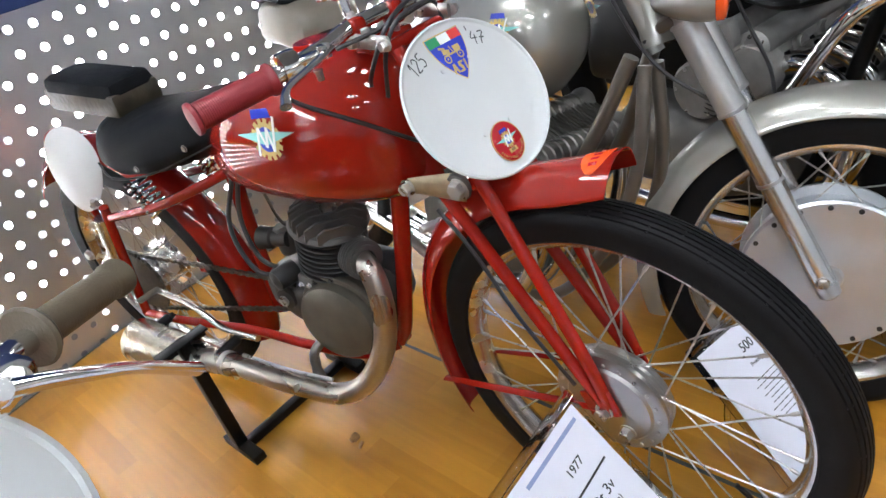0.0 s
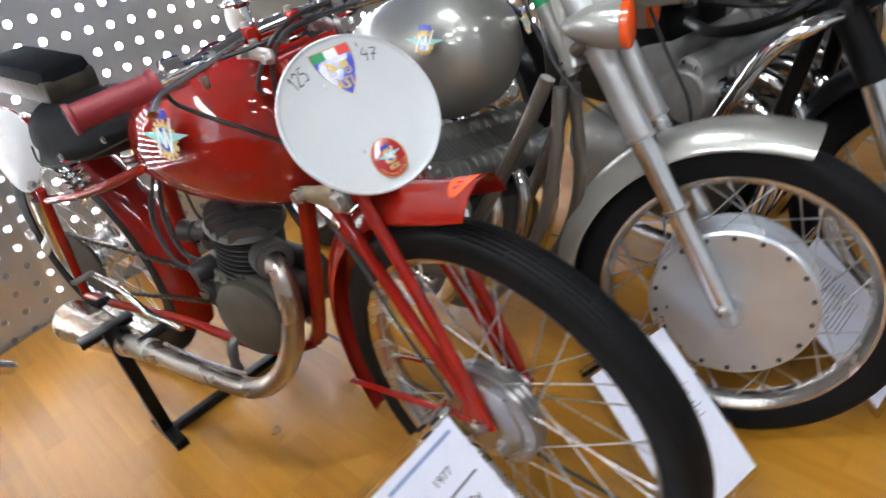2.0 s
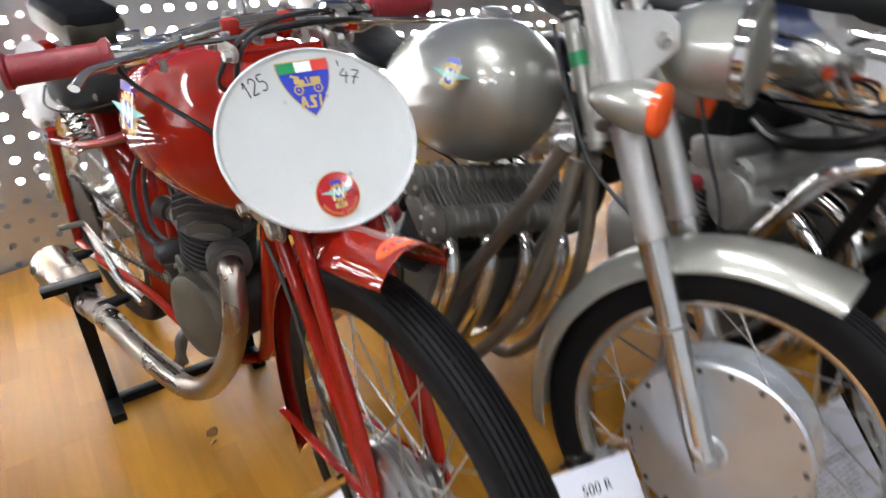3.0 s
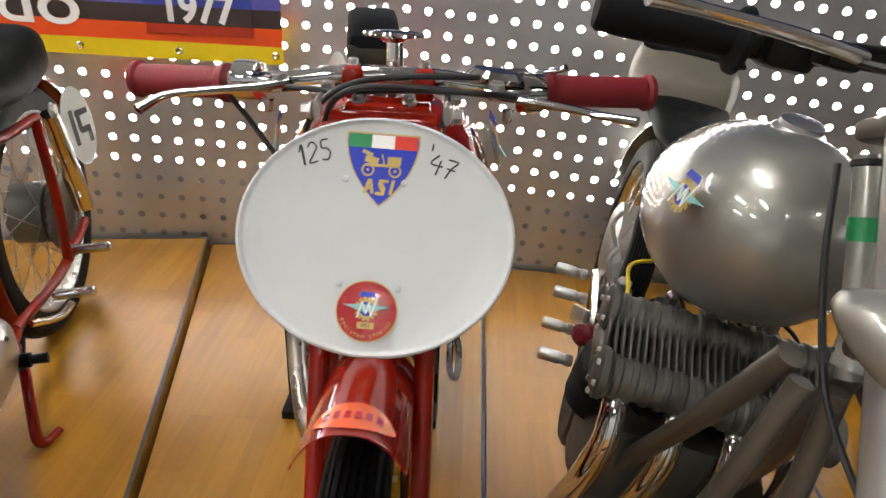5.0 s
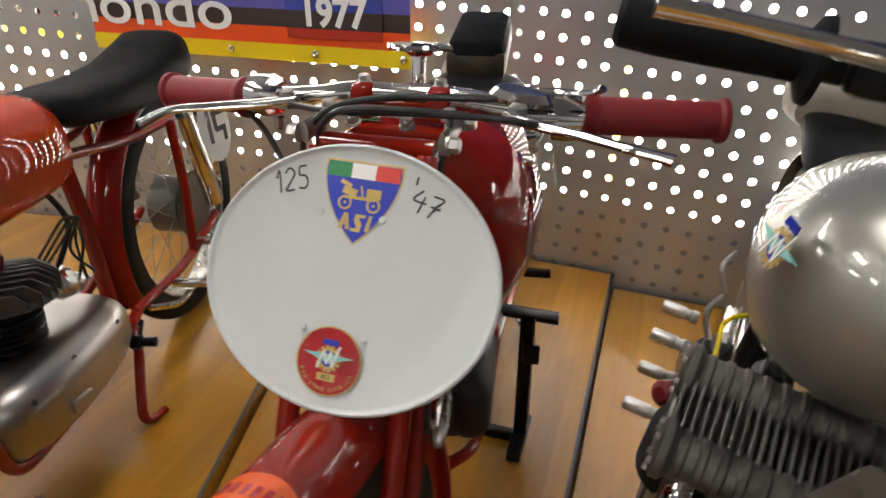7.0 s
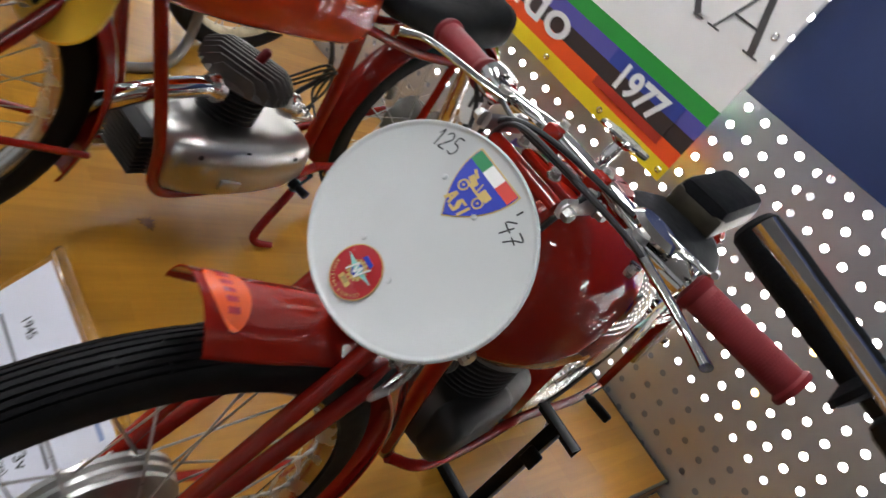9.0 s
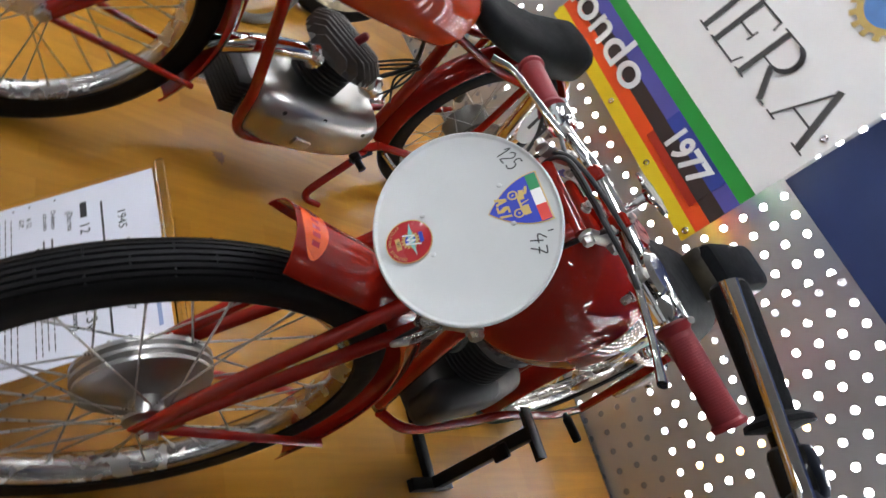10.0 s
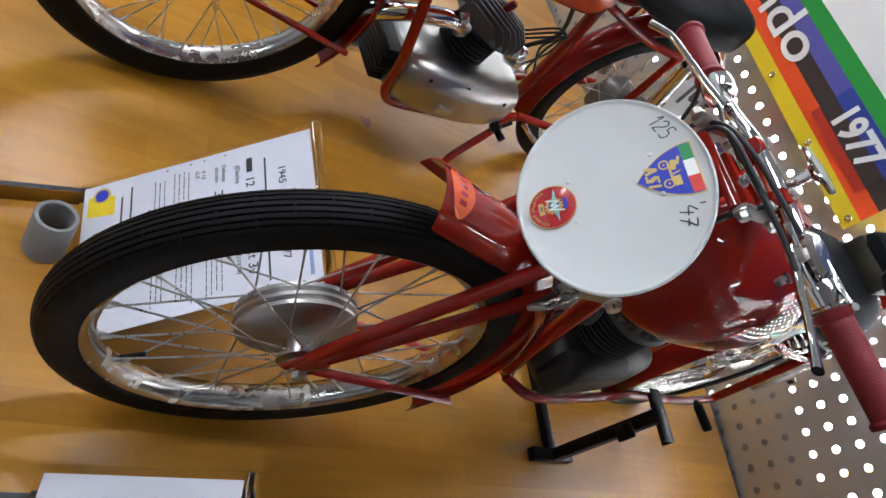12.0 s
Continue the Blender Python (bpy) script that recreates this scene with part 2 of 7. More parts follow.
def sweep(g, pts, r, n=10, flat=1.0, closed=False, steps=6, caps=True, straight=False, up=None):
    """A tube along pts. r: a radius or one for each given point. flat: height to width of the section."""
    src = [Vector(p) for p in pts]
    path = src if straight else smooth_path(src, steps, closed)
    m = len(path)
    if isinstance(r, (int, float)):
        rad = [r] * m
    else:
        rad = [float(np.interp(i / (m - 1) * (len(r) - 1), range(len(r)), r)) for i in range(m)]
    verts, faces = [], []
    tan = [(path[(i + 1) % m if closed else min(i + 1, m - 1)] - path[(i - 1) % m if closed else max(i - 1, 0)]).normalized() for i in range(m)]
    ref = Vector(up) if up else (Vector((0, 0, 1)) if abs(tan[0].z) < 0.9 else Vector((1, 0, 0)))
    for i in range(m):
        ref = (ref - tan[i] * ref.dot(tan[i])).normalized()
        side = tan[i].cross(ref)
        for k in range(n):
            a = 2 * math.pi * k / n
            verts.append(path[i] + (side * math.cos(a) + ref * math.sin(a) * flat) * rad[i])
    for i in range(m if closed else m - 1):
        j = (i + 1) % m
        for k in range(n):
            l = (k + 1) % n
            faces.append((i * n + k, j * n + k, j * n + l, i * n + l))
    if caps and not closed:
        faces += [tuple(range(n)), tuple(reversed(range((m - 1) * n, m * n)))]
    return g.add(verts, faces)


def axis_frame(origin, axis, up=(0, 0, 1)):
    z = Vector(axis).normalized()
    u = Vector(up) if abs(z.dot(Vector(up))) < 0.95 else Vector((0, 1, 0))
    x = u.cross(z).normalized()
    y = z.cross(x)
    m = Matrix((x, y, z)).transposed().to_4x4()
    m.translation = Vector(origin)
    return m


def lathe(g, prof, origin=(0, 0, 0), axis=(0, 0, 1), n=24, closed=False, sx=1.0, up=(0, 0, 1)):
    """Turns the profile of (radius, height) pairs about the axis. closed: joins its last point to its first."""
    m = axis_frame(origin, axis, up)
    verts, faces = [], []
    for r, h in prof:
        for k in range(n):
            a = 2 * math.pi * k / n
            verts.append((r * math.cos(a) * sx, r * math.sin(a), h))
    p = len(prof)
    for i in range(p if closed else p - 1):
        j = (i + 1) % p
        for k in range(n):
            l = (k + 1) % n
            faces.append((i * n + k, i * n + l, j * n + l, j * n + k))
    if not closed:
        if prof[0][0] > 1e-6:
            faces.append(tuple(reversed(range(n))))
        if prof[-1][0] > 1e-6:
            faces.append(tuple(range((p - 1) * n, p * n)))
    return g.add(verts, faces, m)


def block(g, size, m=None, bev=0.0):
    """A box with chamfered edges, centred at the pose m."""
    m = m or Matrix()
    x, y, z = (s / 2 for s in size)
    if bev <= 0:
        v = [(sx * x, sy * y, sz * z) for sz in (-1, 1) for sy in (-1, 1) for sx in (-1, 1)]
        return g.add(v, [(0, 2, 3, 1), (4, 5, 7, 6), (0, 1, 5, 4), (2, 6, 7, 3), (0, 4, 6, 2), (1, 3, 7, 5)], m)
    bm = bmesh.new()
    bmesh.ops.create_cube(bm, size=1)
    bmesh.ops.scale(bm, vec=size, verts=bm.verts)
    bmesh.ops.bevel(bm, geom=bm.edges[:], offset=min(bev, 0.45 * min(size)), segments=2, affect="EDGES", profile=0.5)
    bm.verts.index_update()
    g.add([v.co.copy() for v in bm.verts], [tuple(v.index for v in f.verts) for f in bm.faces], m)
    bm.free()
    return g


def loft(g, rings, caps=True, m=None):
    n = len(rings[0])
    verts = [p for ring in rings for p in ring]
    faces = [(i * n + k, i * n + (k + 1) % n, (i + 1) * n + (k + 1) % n, (i + 1) * n + k) for i in range(len(rings) - 1) for k in range(n)]
    if caps:
        faces += [tuple(reversed(range(n))), tuple(range((len(rings) - 1) * n, len(rings) * n))]
    return g.add(verts, faces, m)


def prism(g, outline, thick, m=None):
    """An outline of (x, y) pairs, thick in z."""
    n = len(outline)
    v = [(x, y, 0) for x, y in outline] + [(x, y, thick) for x, y in outline]
    f = [tuple(reversed(range(n))), tuple(range(n, 2 * n))] + [(k, (k + 1) % n, n + (k + 1) % n, n + k) for k in range(n)]
    return g.add(v, f, m)


def ellipse(a, b, n=32, cx=0.0, cy=0.0, start=0.0, end=2 * math.pi):
    full = abs(end - start - 2 * math.pi) < 1e-6
    return [(cx + a * math.cos(start + (end - start) * k / (n if full else n - 1)), cy + b * math.sin(start + (end - start) * k / (n if full else n - 1))) for k in range(n)]


def superring(cx, cy, cz, w, h, p=2.5, n=28, top=1.0):
    """A ring in the xz plane at cy: a rounded oblong. top: width factor of its upper side."""
    out = []
    for k in range(n):
        a = 2 * math.pi * k / n
        c, s = math.cos(a), math.sin(a)
        x = math.copysign(abs(c) ** (2 / p), c) * w
        z = math.copysign(abs(s) ** (2 / p), s) * h
        x *= 1 + (top - 1) * (z / h + 1) / 2 if h else 1
        out.append((cx + x, cy, cz + z))
    return out


def mesh_of(name, g, smooth=35):
    me = bpy.data.meshes.new(name)
    me.from_pydata(g.v, [], g.f)
    me.validate()
    bm = bmesh.new()
    bm.from_mesh(me)
    bmesh.ops.recalc_face_normals(bm, faces=bm.faces[:])
    bm.to_mesh(me)
    bm.free()
    if smooth:
        me.polygons.foreach_set("use_smooth", [True] * len(me.polygons))
        me.set_sharp_from_angle(angle=radians(smooth))
    return me


def part(name, g, material, parent=None, label="", at=None, smooth=35):
    me = g if isinstance(g, bpy.types.Mesh) else mesh_of(name, g, smooth)
    if not me.materials:
        me.materials.append(M[material])
    ob = new(name, me)
    if parent:
        ob.parent = parent
    if at:
        ob.matrix_basis = at
    if label:
        ob["label"] = label
    return ob


def thing(name, m, label, category, group="", kind=""):
    ob = new(name)
    ob.empty_display_size = 0.1
    ob.matrix_basis = m
    return tagged(ob, label, category, group, kind)


def text_part(body, size, material, parent, m, name="lettering", align="CENTER", thick=0.0004, shear=0.0, label="", sx=1.0, bold=0.0, split=False):
    c = bpy.data.curves.new(name, "FONT")
    c.body, c.size, c.align_x, c.align_y, c.extrude, c.shear, c.offset = body, size, align, "CENTER", thick, shear, bold
    tmp = bpy.data.objects.new(name, c)
    scene.collection.objects.link(tmp)
    me = bpy.data.meshes.new_from_object(tmp.evaluated_get(bpy.context.evaluated_depsgraph_get()))
    bpy.data.objects.remove(tmp)
    me.name = name
    if sx != 1.0:
        me.transform(Matrix.Diagonal((sx, 1, 1, 1)))
    me.materials.clear()
    me.materials.append(M[material])
    if split:
        # one part a letter
        seen, near = [-1] * len(me.vertices), [[] for _ in me.vertices]
        for e in me.edges:
            a, b = e.vertices
            near[a].append(b)
            near[b].append(a)
        count = 0
        for v in range(len(seen)):
            if seen[v] < 0:
                stack = [v]
                while stack:
                    q = stack.pop()
                    if seen[q] < 0:
                        seen[q] = count
                        stack += near[q]
                count += 1
        for k in range(count):
            g, index = G(), {}
            for v in me.vertices:
                if seen[v.index] == k:
                    index[v.index] = len(g.v)
                    g.v.append(tuple(v.co))
            g.f = [tuple(index[i] for i in f.vertices) for f in me.polygons if seen[f.vertices[0]] == k]
            part(name, g, material, parent, label, m, 0)
        return None
    ob = new(name, me)
    ob.parent = parent
    ob.matrix_basis = m
    if label:
        ob["label"] = label
    return ob


# ---- setting ----
def platform(name, outline, top, label, trims=()):
    """A raised display board: chipboard edge, dark trim, laminate top, from corner to corner."""
    root = tagged(new(name), label, "platform", "", "structure")
    g = G()
    n = len(outline)
    prism(g, outline, top + 0.30, Matrix.Translation((0, 0, -0.30)))
    part("board", g, "wood", root, smooth=0)
    for a, b in trims:
        a, b = Vector(a), Vector(b)
        d = b - a
        mid = (a + b) / 2
        g = G()
        block(g, (d.length, 0.009, 0.02), Matrix.Translation((mid.x, mid.y, top - 0.0085)) @ Matrix.Rotation(math.atan2(d.y, d.x), 4, "Z"), 0.002)
        part("edge_trim", g, "edge", root)
    return root


# boards meet along lines that fan out with the bend of the ramp
LJ = [(0.155, -1.5), (-0.205, 0.0), (-0.628, 1.778)]
platform("platform_middle", [LJ[0], (0.318, -1.5), (0.308, 1.850), (-0.10, 1.873), LJ[2], LJ[1]], 0.0, "glossy beech laminate display board with dark edge trim", [((0.314, -1.5), (0.304, 1.850)), (LJ[2], (-0.10, 1.870)), ((-0.10, 1.870), (0.308, 1.847))])
platform("platform_left", [(-4, -1.5), (0.148, -1.5), (-0.212, 0.0), (-0.635, 1.768), (-1.6, 1.603), (-4, 1.18)], 0.030, "glossy beech laminate board one low step higher", [((0.143, -1.5), (-0.217, 0.0)), ((-0.217, 0.0), (-0.640, 1.768)), ((-0.636, 1.765), (-1.6, 1.600))])
platform("platform_right", [(0.324, -1.5), (1.05, -1.5), (1.05, 1.803), (0.314, 1.848)], -0.050, "glossy beech laminate board one low step lower", [((1.045, -1.5), (1.045, 1.80)), ((0.314, 1.845), (1.05, 1.800))])
platform("platform_far_right", [(1.056, -1.5), (5, -1.5), (5, 1.562), (1.056, 1.803)], -0.075, "glossy beech laminate board beside the black motorcycle")

g = G()
prism(g, [(-6, -6), (6, -6), (6, 4), (-6, 4)], 0.1, Matrix.Translation((0, 0, -0.42)))
fl = part("floor", g, "hallfloor", smooth=0)
tagged(fl, "pale grey stone floor of the hall below the platforms", "floor", "", "structure")

PITCH, HOLE = 0.0658, 0.0108
WALL = pose(0.190, 1.869, 0.321, 0, 0, -3.5) @ pose(0, 0, 0, 0, 3.0, 0)         # main run, its rows follow the ramp
WALL_BENT = pose(-0.244, 1.859, 0.399, 0, 0, 10.0) @ pose(0, 0, 0, 0, 3.9, 0)   # run behind the banner, bent towards the hall


def perforated_wall(name, at, cols, rows, label):
    """Sheet metal with a square grid of round holes."""
    nseg = 14
    c = PITCH / 2
    ring = [(math.cos(2 * math.pi * k / nseg), math.sin(2 * math.pi * k / nseg)) for k in range(nseg)]
    sq = []
    for x, z in ring:
        s = c / max(abs(x), abs(z))
        sq.append((x * s, z * s))
    # the grid's corners are met by the nearest ring points
    for q in (1, 3, 5, 7):
        ang = q * math.pi / 4
        k = round(ang / (2 * math.pi) * nseg) % nseg
        sq[k] = (math.copysign(c, math.cos(ang)), math.copysign(c, math.sin(ang)))
    th = 0.003
    verts, faces = [], []
    for i in cols:
        for j in rows:
            o = len(verts)
            cx, cz = i * PITCH, j * PITCH
            for y in (0.0, th):
                verts += [(cx + x, y, cz + z) for x, z in sq]
                verts += [(cx + x * HOLE, y, cz + z * HOLE) for x, z in ring]
            for k in range(nseg):
                l = (k + 1) % nseg
                faces.append((o + k, o + l, o + nseg + l, o + nseg + k))
                faces.append((o + nseg + k, o + nseg + l, o + 3 * nseg + l, o + 3 * nseg + k))
                faces.append((o + 2 * nseg + k, o + 3 * nseg + k, o + 3 * nseg + l, o + 2 * nseg + l))
    me = bpy.data.meshes.new(name)
    me.from_pydata(verts, [], faces)
    me.materials.append(M["wall"])
    ob = new(name, me)
    ob.matrix_basis = at
    return tagged(ob, label, "wall", "", "structure")


perforated_wall("wall_perforated", WALL, range(-4, 62), range(-9, 20), "grey perforated sheet-metal wall lit from behind")
perforated_wall("wall_perforated_bent", WALL_BENT, range(-46, 3), range(-9, 19), "grey perforated sheet-metal wall bent towards the hall")
# sheets are butted: thin upright joints
for u in (11, 26):
    g = G()
    block(g, (0.004, 0.002, 1.9), WALL @ Matrix.Translation(((u + 0.5) * PITCH, -0.001, 0.35)))
    tagged(part("trim_joint", g, "wall", smooth=0), "thin upright joint between two metal sheets", "trim", "", "structure")

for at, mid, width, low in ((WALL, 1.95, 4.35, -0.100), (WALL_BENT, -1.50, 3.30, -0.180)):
    # self-glowing panel in place of a lit room, shining through the holes
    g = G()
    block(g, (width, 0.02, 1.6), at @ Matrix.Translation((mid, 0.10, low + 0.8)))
    tagged(part("backdrop_glow", g, "glowback", smooth=0), "self-glowing white panel standing in for the lit room behind the perforated wall", "backdrop", "", "structure")
    # added block hides the glow below, so the lower rows of holes stay dark
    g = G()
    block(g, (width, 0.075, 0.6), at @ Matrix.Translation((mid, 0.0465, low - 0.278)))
    tagged(part("wall_blind", g, "dimback", smooth=0), "added grey-blue block that shuts the glow off from the lower holes", "wall", "", "structure")
g = lathe(G(), [(0, 0), (0.012, 0), (0.018, 0.008), (0.018, 0.44), (0.012, 0.45), (0, 0.45)], (0.262, 1.915, 0.250), (0, 0, 1), 16)
tube = tagged(part("tube_lamp", g, "warmtube"), "warm yellow tube lamp standing behind the perforated wall", "lamp")

# navy panel above the metal wall, starting at the banner's edge
g = G()
block(g, (2.9, 0.03, 1.6), pose(1.105, 1.700, 1.765, 0, 0, -2.9), 0.002)
tagged(part("wall_navy", g, "navy", smooth=0), "dark blue panel above the perforated metal", "wall", "", "structure")
g = G()
block(g, (2.2, 0.03, 1.6), pose(-1.5, 1.90, 1.76, 0, 0, -2.9), 0.002)
tagged(part("wall_upper", g, "plaster", smooth=0), "pale plaster wall behind the banner", "wall", "", "structure")

# the hall round the camera
for nm, size, at in (("wall_south", (12, 0.2, 4.2), (0, -5.5, 1.4)), ("wall_west", (0.2, 12, 4.2), (-5.5, 0, 1.4)), ("wall_east", (0.2, 12, 4.2), (5.5, 0, 1.4)), ("wall_north", (12, 0.2, 4.2), (0, 3.6, 1.4)), ("ceiling", (12, 12, 0.2), (0, 0, 3.2))):
    g = G()
    block(g, size, Matrix.Translation(at))
    tagged(part(nm, g, "plaster" if nm in ("ceiling", "wall_north", "wall_east") else "hallwhite", smooth=0), "plain pale plaster closing the hall", "ceiling" if nm == "ceiling" else "wall", "", "structure")


def ceiling_light(x, y, lx, ly):
    root = thing("ceiling_light", Matrix.Translation((x, y, 3.06)), "white flat ceiling light panel with metal frame", "lamp", "ceiling lights")
    g = G()
    for sx, sy, px, py in ((lx, 0.03, 0, ly / 2), (lx, 0.03, 0, -ly / 2), (0.03, ly, lx / 2, 0), (0.03, ly, -lx / 2, 0)):
        block(g, (sx, sy, 0.06), Matrix.Translation((px, py, 0)), 0.004)
    part("frame", g, "alu", root)
    g = G()
    block(g, (lx - 0.04, ly - 0.04, 0.02), Matrix.Translation((0, 0, 0.01)))
    part("diffuser", g, "lamp", root, smooth=0)


for lx_, ly_ in ((-1.1, -1.5), (-2.4, -0.4), (-4.3, -2.0), (0.1, -3.9), (-3.2, -3.4), (-0.3, 0.4), (2.6, -2.6)):
    ceiling_light(lx_, ly_, 0.30, 1.25)


# ---- banner ----
def banner():
    y = 1.655
    x1, z0, h = -0.305, 0.648, 0.0485
    root = thing("banner", Matrix.Translation((0, y, 0)), "vinyl banner with coloured stripes below a white lettered field", "banner")
    x0 = -2.3
    rows = [("yellow", 0), ("banorange", 1), ("banblack", 2), ("banpurple", 3), ("bangreen", 4)]
    random.seed(3)

    def strip(za, zb):
        g, n, k = G(), 60, 3
        v = []
        for j in range(k + 1):
            for i in range(n + 1):
                x = x0 + (x1 - x0) * i / n
                z = za + (zb - za) * j / k
                v.append((x, 0.0022 * math.sin(x * 7 + z * 3) * math.sin(z * 4 + 1) + 0.0008 * math.sin(x * 19), z))
        f = [(j * (n + 1) + i, j * (n + 1) + i + 1, (j + 1) * (n + 1) + i + 1, (j + 1) * (n + 1) + i) for j in range(k) for i in range(n)]
        return g.add(v, f)

    for nm, k in rows:
        part("stripe", strip(z0 + k * h, z0 + (k + 1) * h), nm, root)
    part("field", strip(z0 + 5 * h, z0 + 5 * h + 0.75), "banwhite", root, "white vinyl field")
    R = Matrix.Rotation(radians(90), 4, "X")
    text_part("del mondo", 0.165, "flagwhite", root, Matrix.Translation((-1.375, -0.0046, z0 + 2.72 * h)) @ R, sx=1.42, name="letter", label="white letter", bold=0.0015, split=True)
    for k, (nm, za, zb) in enumerate((("yearred", 1.45, 2.0), ("banblack", 2.0, 3.0), ("banblue", 3.0, 4.0))):
        g = G()
        block(g, (0.30, 0.002, (zb - za) * h), Matrix.Translation((-0.535, -0.0042, z0 + (za + zb) / 2 * h)))
        part("year_box", g, nm, root, smooth=0)
    text_part("1977", 0.105, "flagwhite", root, Matrix.Translation((-0.535, -0.0062, z0 + 2.85 * h)) @ R, sx=0.98, name="numeral", label="white bold numeral", bold=0.0035, split=True)
    # serif capitals, one part a letter
    def letter(name, bars, arc=None):
        g = G()
        for k, (xa, za, xb, zb, w) in enumerate(bars):
            d = Vector((xb - xa, zb - za))
            block(g, (d.length, 0.0008 + 0.00004 * k, w), Matrix.Translation(((xa + xb) / 2, -0.0046, (za + zb) / 2)) @ Matrix.Rotation(-math.atan2(d.y, d.x), 4, "Y"))
        if arc:
            cx, cz, rx, rz = arc
            pts = [(cx + rx * math.cos(t), cz + rz * math.sin(t), 0.3 + 0.7 * math.cos(t)) for t in np.linspace(-math.pi / 2, math.pi / 2, 15)]
            for (xa, za, w), (xb, zb, w2) in zip(pts, pts[1:]):
                d = Vector((xb - xa, zb - za))
                block(g, (d.length + 0.003, 0.0006, 0.003 + 0.017 * w), Matrix.Translation(((xa + xb) / 2, -0.00415, (za + zb) / 2)) @ Matrix.Rotation(-math.atan2(d.y, d.x), 4, "Y"))
        part(name, g, "greyink", root, "large dark serif letter", smooth=0)

    ZB, ZT = 1.040, 1.204
    letter("letter_i", [(-0.892, ZB, -0.892, ZT, 0.021), (-0.918, ZB, -0.866, ZB, 0.005), (-0.918, ZT, -0.866, ZT, 0.005)])
    letter("letter_e", [(-0.822, ZB, -0.822, ZT, 0.021), (-0.844, ZB, -0.714, ZB, 0.006), (-0.719, ZB, -0.706, ZB + 0.032, 0.006), (-0.844, ZT, -0.719, ZT, 0.006), (-0.722, ZT, -0.716, ZT - 0.028, 0.006), (-0.822, 1.126, -0.746, 1.126, 0.006), (-0.746, 1.108, -0.746, 1.144, 0.006)])
    letter("letter_r", [(-0.672, ZB, -0.672, ZT, 0.021), (-0.696, ZB, -0.648, ZB, 0.005), (-0.696, ZT, -0.615, ZT, 0.005), (-0.665, 1.117, -0.612, 1.117, 0.005), (-0.622, 1.117, -0.553, ZB, 0.019), (-0.566, ZB, -0.530, ZB, 0.005)], (-0.615, 1.160, 0.046, 0.042))
    letter("letter_a", [(-0.420, 1.208, -0.492, ZB, 0.007), (-0.424, 1.208, -0.354, ZB, 0.021), (-0.512, ZB, -0.470, ZB, 0.005), (-0.380, ZB, -0.330, ZB, 0.005), (-0.470, 1.096, -0.382, 1.096, 0.006)])
    # gear-shaped badge
    g = G()
    lathe(g, [(0.100, 0), (0.100, 0.0012), (0.082, 0.0012), (0.082, 0)], (-0.555, -0.0040, 1.440), (0, -1, 0), 48, True)
    for k in range(18):
        a = 2 * math.pi * k / 18
        block(g, (0.018, 0.0010, 0.020), Matrix.Translation((-0.555 + 0.107 * math.cos(a), -0.0046, 1.440 + 0.107 * math.sin(a))) @ Matrix.Rotation(-a + math.pi / 2, 4, "Y"))
    part("gear_badge", g, "gold", root)
    g = G()
    lathe(g, [(0, 0), (0.083, 0), (0.083, 0.0006), (0, 0.0006)], (-0.555, -0.0040, 1.440), (0, -1, 0), 40)
    part("badge_disc", g, "badgeblue", root)
    for x in (-0.325, -0.60, -0.885, -1.17, -1.46):
        g = G()
        lathe(g, [(0.005, 0), (0.0105, 0.0), (0.0105, 0.003), (0.007, 0.0045), (0.005, 0.003)], (x, -0.0036, z0 + 0.026), (0, -1, 0), 16, True)
        part("eyelet", g, "chrome", root)
    g = G()
    lathe(g, [(0.005, 0), (0.0105, 0.0), (0.0105, 0.003), (0.007, 0.0045), (0.005, 0.003)], (-0.335, -0.0036, z0 + 0.46), (0, -1, 0), 16, True)
    part("eyelet", g, "chrome", root)


banner()


# ---- printed label stands ----
def label_stand(corner_tr, right, up, w, h, label, lines, base=True):
    """A sheet in a clear sleeve on a black foot; corner_tr is its top right corner."""
    r, u = Vector(right).normalized(), Vector(up).normalized()
    n = r.cross(u)
    m = Matrix((r, u, n)).transposed().to_4x4()
    m.translation = Vector(corner_tr) - r * w / 2 - u * h / 2
    root = thing("label_stand", m, label, "sign", "label stands")
    g = G()
    block(g, (w - 0.012, h - 0.012, 0.0008), Matrix(), 0)
    sheet = part("sheet", g, "paper", root, "white printed sheet", smooth=0)
    g = G()
    block(g, (w + 0.012, h + 0.012, 0.002), Matrix.Translation((0, 0, -0.003)), 0.0008)
    part("back_plate", g, "acrylic", root, "clear acrylic backing")
    g = G()
    block(g, (w + 0.012, 0.014, 0.010), Matrix.Translation((0, h / 2 + 0.006, 0.0)), 0.003)
    part("top_fold", g, "acrylic", root, "folded clear plastic edge")
    g = G()
    sweep(g, [(0, 0.05, -0.006), (0, 0.02, -0.12), (0, -h / 2 + 0.02, -0.22)], 0.006, 8)
    part("strut", g, "acrylic", root, "clear rear strut")
    for body, size, x, y, matn in lines:
        if isinstance(size, tuple):
            g = G()
            if size[0] > 0.03 and size[1] < 0.0025:
                # a line of small print, broken into words
                at_x, end_x = x - size[0] / 2, x + size[0] / 2
                while at_x < end_x - 0.003:
                    wd = min(random.uniform(0.005, 0.017), end_x - at_x)
                    block(g, (wd, size[1] * 0.8, 0.0006), Matrix.Translation((at_x + wd / 2, y, 0.0006)))
                    at_x += wd + 0.0028
            else:
                block(g, (size[0], size[1], 0.0006), Matrix.Translation((x, y, 0.0006)))
            part("print_line", g, matn, root, smooth=0)
        else:
            text_part(body, size, matn, root, Matrix.Translation((x, y, 0.0007)), "lettering")
    return root


